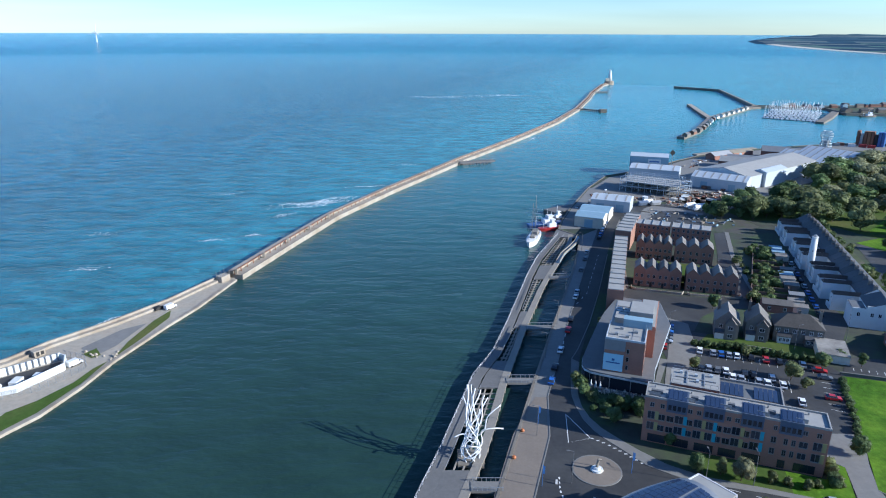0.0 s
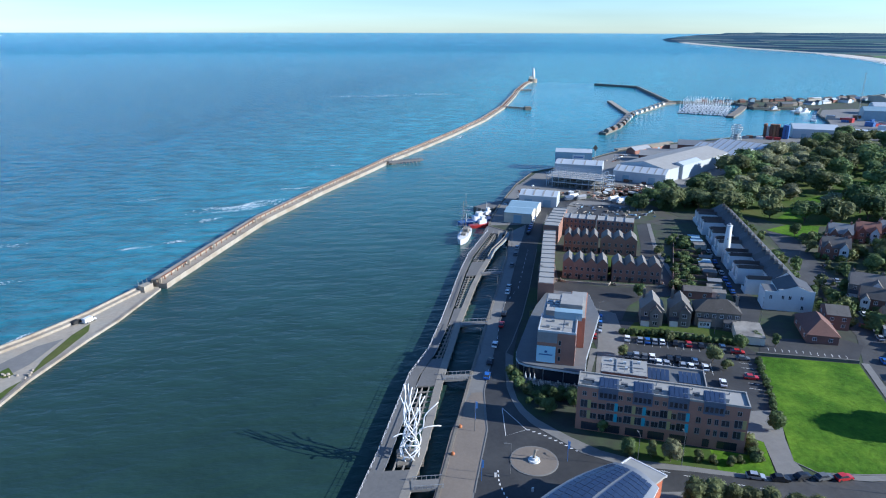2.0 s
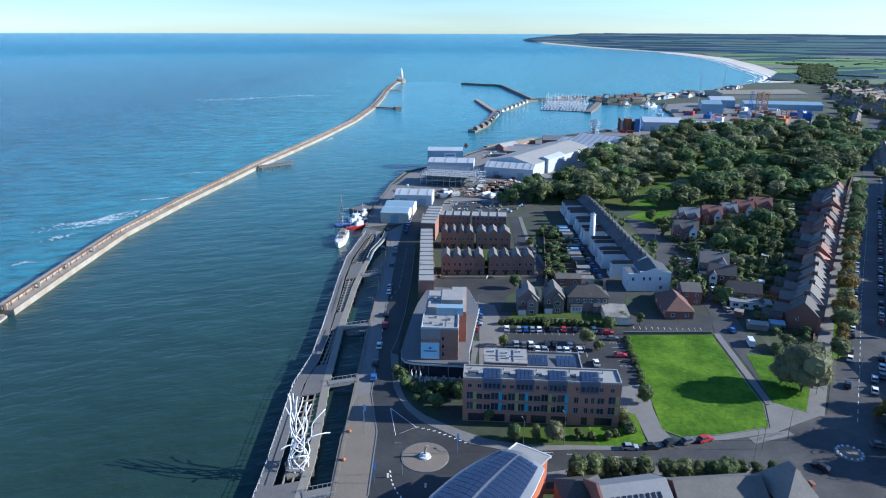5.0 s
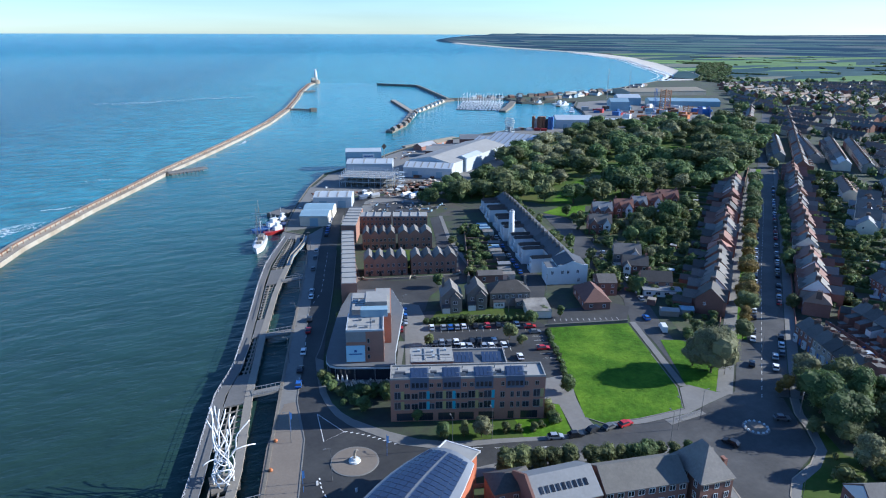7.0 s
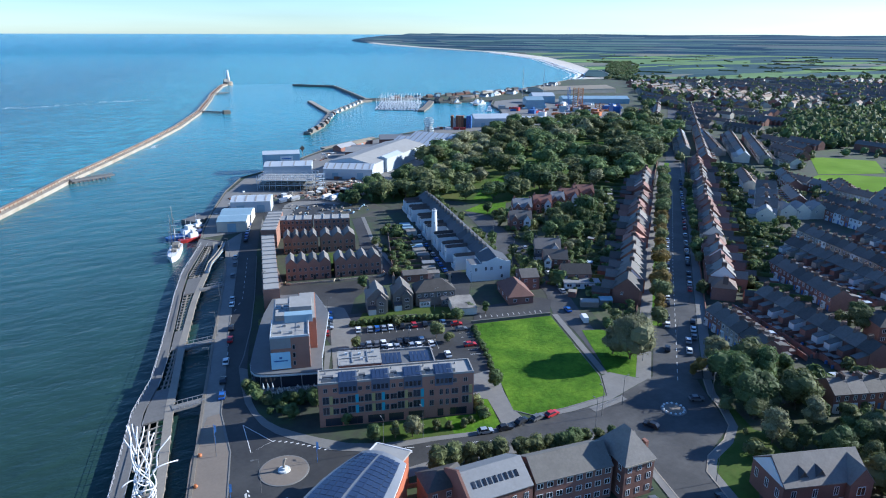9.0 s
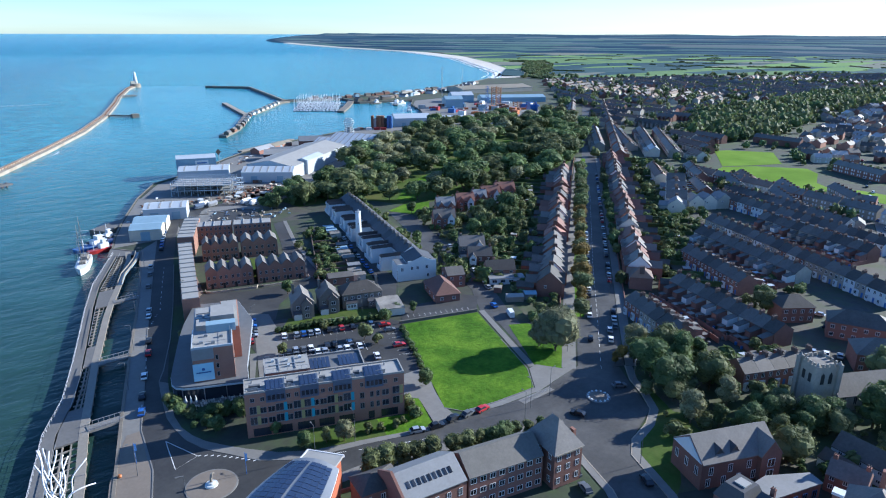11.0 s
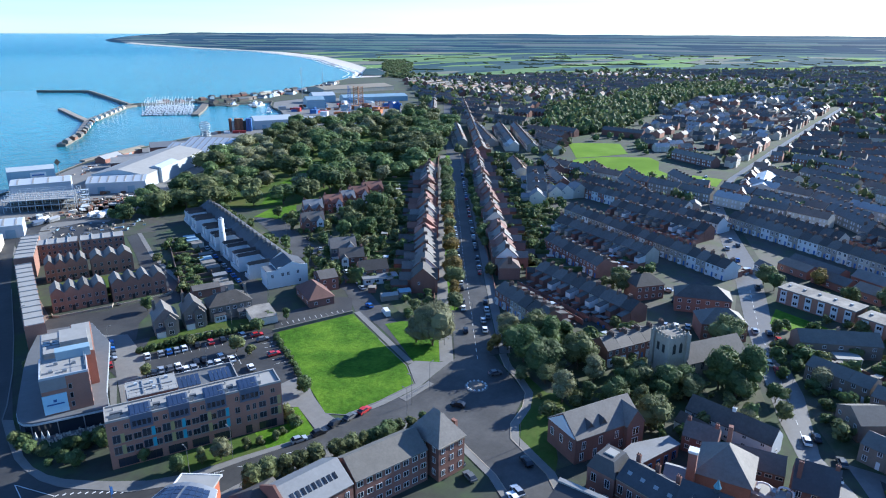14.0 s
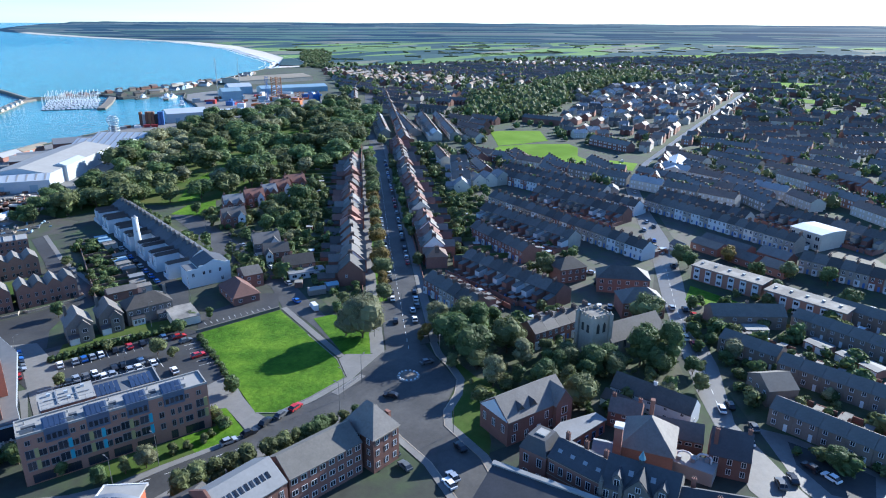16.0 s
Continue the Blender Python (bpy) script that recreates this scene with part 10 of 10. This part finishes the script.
for row, (x0, y0, x1, y1, n) in enumerate(((83.0, 196.6, 118.0, 184.0, 15), (79.0, 184.6, 104.0, 175.6, 11), (86.0, 178.8, 103.0, 172.8, 8))):
    for i in range(n + 1):
        x, y = x0 + (x1 - x0) * i / n, y0 + (y1 - y0) * i / n
        c, q = math.cos(radians(70)), math.sin(radians(70))
        bay_marks.add([(x - q * 0.05, y + c * 0.05, 0.076), (x + q * 0.05, y - c * 0.05, 0.076), (x - c * 4.6 + q * 0.05, y - q * 4.6 - c * 0.05, 0.076), (x - c * 4.6 - q * 0.05, y - q * 4.6 + c * 0.05, 0.076)], [(0, 1, 2, 3)])
for i in range(6):
    x, y = 108 + i * 1.1, 160 + i * 3.0
    bay_marks.add([(x, y, 0.076), (x + 3.4, y - 1.3, 0.076), (x + 3.45, y - 1.2, 0.076), (x + 0.05, y + 0.1, 0.076)], [(0, 1, 2, 3)])
bay_marks.thing("trim_bays", "white painted parking bay lines", "road markings", MARK, kind="structure")

# ---- far town, woods and fields ----
def field_material():
    m = bpy.data.materials.new("hazy_farm_fields")
    m.use_nodes = True
    nt = m.node_tree
    p = nt.nodes["Principled BSDF"]
    p.inputs["Roughness"].default_value, p.inputs["Specular IOR Level"].default_value = 0.95, 0.04
    co = nt.nodes.new("ShaderNodeTexCoord")
    mp = nt.nodes.new("ShaderNodeMapping")
    mp.inputs["Rotation"].default_value, mp.inputs["Scale"].default_value = (0, 0, radians(-40)), (0.5, 1.5, 1.0)
    nt.links.new(co.outputs["Object"], mp.inputs[0])
    vo = nt.nodes.new("ShaderNodeTexVoronoi")
    vo.inputs["Scale"].default_value = 0.0062
    nt.links.new(mp.outputs[0], vo.inputs["Vector"])
    sp = nt.nodes.new("ShaderNodeSeparateXYZ")
    nt.links.new(vo.outputs["Color"], sp.inputs[0])
    rp = nt.nodes.new("ShaderNodeValToRGB")
    rp.color_ramp.interpolation = "CONSTANT"
    # the darker wood and town patches have blue haze put into their colour
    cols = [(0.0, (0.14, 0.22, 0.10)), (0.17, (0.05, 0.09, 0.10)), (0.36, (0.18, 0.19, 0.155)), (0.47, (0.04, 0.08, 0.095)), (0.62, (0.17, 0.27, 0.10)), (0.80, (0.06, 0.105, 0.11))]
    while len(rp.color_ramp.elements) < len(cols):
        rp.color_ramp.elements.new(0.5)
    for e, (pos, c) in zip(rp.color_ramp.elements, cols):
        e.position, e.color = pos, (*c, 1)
    nt.links.new(sp.outputs[0], rp.inputs[0])
    n = node(nt, "ShaderNodeTexNoise", Scale=0.02, Detail=5.0, Roughness=0.6)
    nt.links.new(co.outputs["Object"], n.inputs["Vector"])
    mr = nt.nodes.new("ShaderNodeMapRange")
    mr.inputs[3].default_value, mr.inputs[4].default_value = 0.6, 1.4
    nt.links.new(n.outputs["Fac"], mr.inputs[0])
    sc = nt.nodes.new("ShaderNodeVectorMath")
    sc.operation = "SCALE"
    nt.links.new(rp.outputs[0], sc.inputs[0])
    nt.links.new(mr.outputs[0], sc.inputs["Scale"])
    nt.links.new(sc.outputs[0], p.inputs["Base Color"])
    return m


FIELDS = field_material()
inner = [(d * math.sin(radians(a)), d * math.cos(radians(a))) for a, d in ((43, 1640), (46, 1560), (52, 1620), (60, 1800), (70, 2000), (85, 2300), (110, 2400))]
outer = [far_place(a, RIM - 20)[:2] for a in (110, 100, 90, 80, 70, 62, 55, 48, 43, 38)]
flat("ground_farmland", inner + outer + [(1930, 2440), (1790, 2130), (1560, 1745), (1345, 1420)], 0.3, FIELDS, "patchwork of green, tan and haze-blue farm fields", "farmland")
PLAY = ([(992, 556), (981, 456), (894, 430), (912, 481)], [(1415, 388), (1383, 245), (1318, 236), (1366, 370)], [(1322, 178), (1321, 97), (1207, 89), (1228, 161)], [(1037, 160), (1042, 8), (995, 6), (987, 149)],
        [(925, 88), (921, 22), (881, 24), (898, 83)], [(1907, 735), (2088, 653), (2328, 467), (2137, 464), (1814, 693)], [(760, 520), (820, 560), (840, 545), (790, 505)])
for q in PLAY:
    flat("ground_playing_field", q, 0.4, FIELDGRASS, "bright grass playing field among the houses", "lawn")
WOODS = [(603, 369), (609, 320), (700, 318), (769, 333), (922, 389), (1182, 345), (1390, 417), (1225, 503), (980, 470), (753, 462)]
FIELD2 = [(560, 312), (596, 272), (550, 242), (532, 205), (492, 140), (452, 143), (460, 200), (458, 268)]
town_rnd = random.Random(17)


ROWS = [(468, 296), (602, 395), (555, 448), (452, 362)]
ESTATE = [(596, 160), (560, 236), (719, 307), (1080, 378), (1180, 240), (900, 182)]


def free(x, y, estate=False):
    d = math.hypot(x, y)
    az = math.degrees(math.atan2(x, y))
    if y > 0.93 * x - 30 + max(0, (x - 640)) * 0.12 or d > 1620 + max(0, az - 55) * 30 or az > 112:
        return False
    if inside(x, y, ROWS) or (inside(x, y, ESTATE) and not estate):
        return False
    if inside(x, y, PARK) or inside(x, y, WOODS) or inside(x, y, FIELD2) or any(inside(x, y, q) for q in PLAY):
        return False
    # the avenue and the church road
    if abs((x - 177) * 0.653 - (y - 144.8) * 0.757) < (42 if x < 440 else 13) and x < 740:
        return False
    for line in (CH_L, CH_R):
        for (x0, y0), (x1, y1) in zip(line[4:], line[5:]):
            l = math.hypot(x1 - x0, y1 - y0)
            u = ((x - x0) * (x1 - x0) + (y - y0) * (y1 - y0)) / l
            if -5 < u < l + 5 and abs((x - x0) * (y1 - y0) - (y - y0) * (x1 - x0)) / l < 9:
                return False
    return True


def far_row(walls, roofs, trim, x, y, hd, L, d, ze, zr, mi):
    m = pose(x, y, 0, 0, 0, hd)
    for dst, kind in ((walls, 0), (roofs, 1)):
        t = Shape()
        if kind == 0:
            t.gable_wall(-L / 2, -d / 2, L / 2, d / 2, 0, ze, zr)
            k = int(L / 5.5)
            for i in range(k):
                c = -L / 2 + L * (i + 0.5) / k
                t.box(c - 2.4, d / 2, 0, c - 0.4, d / 2 + 4, 4.2)
        else:
            t.gable_roof(-L / 2, -d / 2, L / 2, d / 2, ze, zr)
            k = int(L / 5.5)
            for i in range(k):
                c = -L / 2 + L * (i + 0.5) / k
                t.profile([(d / 2, 4.9), (d / 2 + 4.2, 4.2), (d / 2 + 4.2, 4.4), (d / 2, 5.1)], c - 2.5, c - 0.3)
        dst.add([m @ Vector(v) for v in t.v], t.f, mi)
    k = int(L / 5.5)
    t = Shape()
    for i in range(k):
        c = -L / 2 + L * (i + 0.95) / k
        t.box(c - 0.35, -0.7, zr - 0.8, c + 0.35, 0.7, zr + 1.0, 0)
    for i in range(k if math.hypot(x, y) < 640 else 0):
        c = -L / 2 + L * (i + 0.5) / k
        for z in (0.9, 3.5):
            t.box(c - 1.6, -d / 2 - 0.06, z, c - 0.5, -d / 2 + 0.02, z + 1.4, 1).box(c + 0.5, -d / 2 - 0.06, z, c + 1.4, -d / 2 + 0.02, z + 1.4, 1)
    n = len(trim.v)
    trim.v += [tuple(m @ Vector(v)) for v in t.v]
    trim.f += [tuple(i + n for i in f) for f in t.f]
    trim.m += t.m


def far_town():
    wall_mats = [BRICK, STONE, CREAM, BROWNBRICK, CREAM]
    roof_mats = [SLATEMID, SLATE, BROWNTILE, SLATEMID, SHEETROOF]
    for zone, (r0, r1) in enumerate(((395, 620), (620, 900), (900, 1250), (1250, 2400))):
        walls, roofs, trim = Shape(), Shape(), Shape()
        p = 232.0
        while p < 2300:
            p += 24 if p < 900 else 30
            s0 = -1300.0
            while s0 < 1300:
                L = town_rnd.choice((11, 16.5, 22, 33) if p > 520 else (22, 33, 44))
                s0 += L / 2 + 3
                turn = (25 if p < 560 else 55) * math.sin(p * 0.011 + s0 * 0.004)
                x = 0.926 * p + 0.376 * s0 + town_rnd.uniform(-3, 3)
                y = -0.376 * p + 0.926 * s0 + town_rnd.uniform(-3, 3)
                d = math.hypot(x, y)
                if r0 <= d < r1 and all(free(x + k * L / 2 * 0.376, y + k * L / 2 * 0.926) for k in (-1, 0, 1)) and not (d < 470 and p < 345 and -60 < s0 < 280) and town_rnd.random() < (0.9 if d < 700 else 0.78):
                    mi = town_rnd.choice((0, 0, 1, 1, 2, 2, 3))
                    far_row(walls, roofs, trim, x, y, 68 + turn + (180 if town_rnd.random() < 0.5 else 0), L, 8.2, 5.4, 8.2, mi)
                s0 += L / 2 + town_rnd.uniform(2, 9)
        if zone == 0:
            # long rows past the nearer terraces
            for a, b, side in (((434.0, 250.0), (412.0, 133.0), 0), ((408.0, 115.0), (393.0, 50.0), 0), ((434.0, 120.0), (412.0, 48.0), 180), ((459.0, 111.0), (427.0, 31.0), 0),
                              ((559, 426), (480, 347), 0), ((574, 405), (479, 322), 180), ((583, 392), (487, 309), 0), ((540, 437), (462, 366), 180)):
                for x, y, hd in along([a, b], 22.6):
                    far_row(walls, roofs, trim, x, y, hd + side, 22, 8.2, 5.6, 8.4, town_rnd.choice((0, 1, 2, 4)))
        if zone < 3:
            # houses that line the far avenue and the church road, and pale estates beside it
            av = [(436 + 0.757 * k * 9, 352 + 0.653 * k * 9) for k in range(48)]
            for x, y in av:
                for sg in (1, -1):
                    xx, yy = x - 0.653 * 21 * sg, y + 0.757 * 21 * sg
                    if r0 <= math.hypot(xx, yy) < r1 and not inside(xx, yy, PARK) and town_rnd.random() < 0.8:
                        far_row(walls, roofs, trim, xx, yy, 40.8 + (0 if sg > 0 else 180), 8, 8.5, 5.4, 8.8, town_rnd.choice((0, 0, 3, 2)))
            for line, sg in ((CH_L[6:], 1), (CH_R[7:], -1)):
                for x, y, hd in along(offset(line, 10 * sg), 12.5):
                    if r0 <= math.hypot(x, y) < r1 and not inside(x, y, FIELD2) and town_rnd.random() < 0.62:
                        far_row(walls, roofs, trim, x, y, hd + (0 if sg > 0 else 180) + town_rnd.choice((0, 0, 90)), town_rnd.uniform(7, 11), town_rnd.uniform(6, 8), 5.2, town_rnd.uniform(7.4, 8.6), town_rnd.choice((2, 1, 0, 3, 0)))
            spread = random.Random(90 + zone)
            taken = []
            for i in range(900):
                x, y = spread.uniform(560, 1180), spread.uniform(160, 380)
                if r0 <= math.hypot(x, y) < r1 and inside(x, y, ESTATE) and free(x, y, True) and all(math.hypot(x - a, y - b) > 14 for a, b in taken):
                    taken.append((x, y))
                    far_row(walls, roofs, trim, x, y, spread.choice((8, 98, 50, -40)) + spread.uniform(-8, 8), spread.uniform(8, 15), 7.5, 4.6, 7.4, spread.choice((4, 4, 1, 0, 3)))
        walls.thing("far_houses", "rows of far brick and rendered terraces", "houses", *wall_mats, kind="stuff")
        roofs.thing("far_roofs", "slate and tiled roofs of the far terraces", "roofs", *roof_mats, kind="stuff")
        trim.thing("far_chimneys", "chimneys and windows of the far terraces", "chimneys", SOOT, WHITE, kind="stuff")


far_town()


def clump(s, x, y, r, h, rnd):
    """A far tree: a ragged crown of leaf sprays round an uneven core."""
    n = 6
    k0 = len(s.v)
    for z, q in ((0.15, 0.7), (0.45, 1.0), (0.78, 0.7), (1.0, 0.22)):
        for j in range(n):
            a = 6.283 * j / n + z
            rr = r * q * rnd.uniform(0.75, 1.2)
            s.v.append((x + rr * math.cos(a), y + rr * math.sin(a), h * z * rnd.uniform(0.92, 1.08)))
    for i in range(3):
        for j in range(n):
            s.f.append((k0 + i * n + j, k0 + i * n + (j + 1) % n, k0 + (i + 1) * n + (j + 1) % n, k0 + (i + 1) * n + j))
            s.m.append(0)
    s.f.append(tuple(k0 + 3 * n + j for j in range(n)))
    s.m.append(0)
    for i in range(16):
        a, b = rnd.uniform(0, 6.28), rnd.uniform(0.2, 1)
        p = Vector((x + r * 1.0 * math.cos(a) * math.sqrt(1 - (b - 0.45) ** 2 * 2 if abs(b - 0.45) < 0.7 else 0.3), y + r * math.sin(a) * math.sqrt(1 - (b - 0.45) ** 2 * 2 if abs(b - 0.45) < 0.7 else 0.3), h * b))
        k = r * 0.32
        u = Vector((rnd.gauss(0, 1), rnd.gauss(0, 1), rnd.gauss(0, 1))).normalized() * k
        w = Vector((rnd.gauss(0, 1), rnd.gauss(0, 1), rnd.gauss(0, 1))).normalized() * k
        s.add([p - u, p - w, p + u, p + w], [(0, 1, 2, 3)])


def far_woods():
    rnd = random.Random(31)
    for leaf, label, count in ((LEAF, "dark green far woods and garden trees", 0), (LEAFOLIVE, "olive far woods and garden trees", 1)):
        s = Shape()
        for i in range(700):
            x, y = rnd.uniform(600, 1400), rnd.uniform(310, 510)
            if inside(x, y, WOODS):
                r = rnd.uniform(4, 7)
                clump(s, x, y, r, r * 1.9, rnd)
        for i in range(2600):
            d, a = rnd.uniform(390, 2100), rnd.uniform(38, 108)
            x, y = d * math.sin(radians(a)), d * math.cos(radians(a))
            if free(x, y) and not (d < 420):
                r = rnd.uniform(1.6, 4.0) + (1.2 if d > 900 else 0)
                clump(s, x, y, r, r * 1.9, rnd)
        for i in range(110):
            # long hedgerows and shelter belts in the farmland
            d, a = rnd.uniform(1620, 3350), rnd.uniform(43, 105)
            x, y = d * math.sin(radians(a)), d * math.cos(radians(a))
            hd = radians(rnd.choice((-50, -50, -50, 40)) + rnd.uniform(-12, 12))
            r = rnd.uniform(1.2, 2.8)
            for k in range(rnd.choice((3, 5, 8, 14, 26, 40))):
                xx, yy = x + k * r * 1.5 * math.cos(hd), y + k * r * 1.5 * math.sin(hd)
                if 1640 < math.hypot(xx, yy) < 3400 and inside(xx, yy, LAND):
                    clump(s, xx, yy, r * rnd.uniform(0.8, 1.2), r * rnd.uniform(1.0, 2.0), rnd)
        for i in range(150):
            u = rnd.random()
            x, y = 1080 + 620 * u + rnd.uniform(-20, 60), 1090 + 600 * u + rnd.uniform(-60, 0)
            if not inside(x, y, LAND):
                continue
            clump(s, x, y, 5, 6, rnd)
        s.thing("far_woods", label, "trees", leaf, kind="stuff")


far_woods()
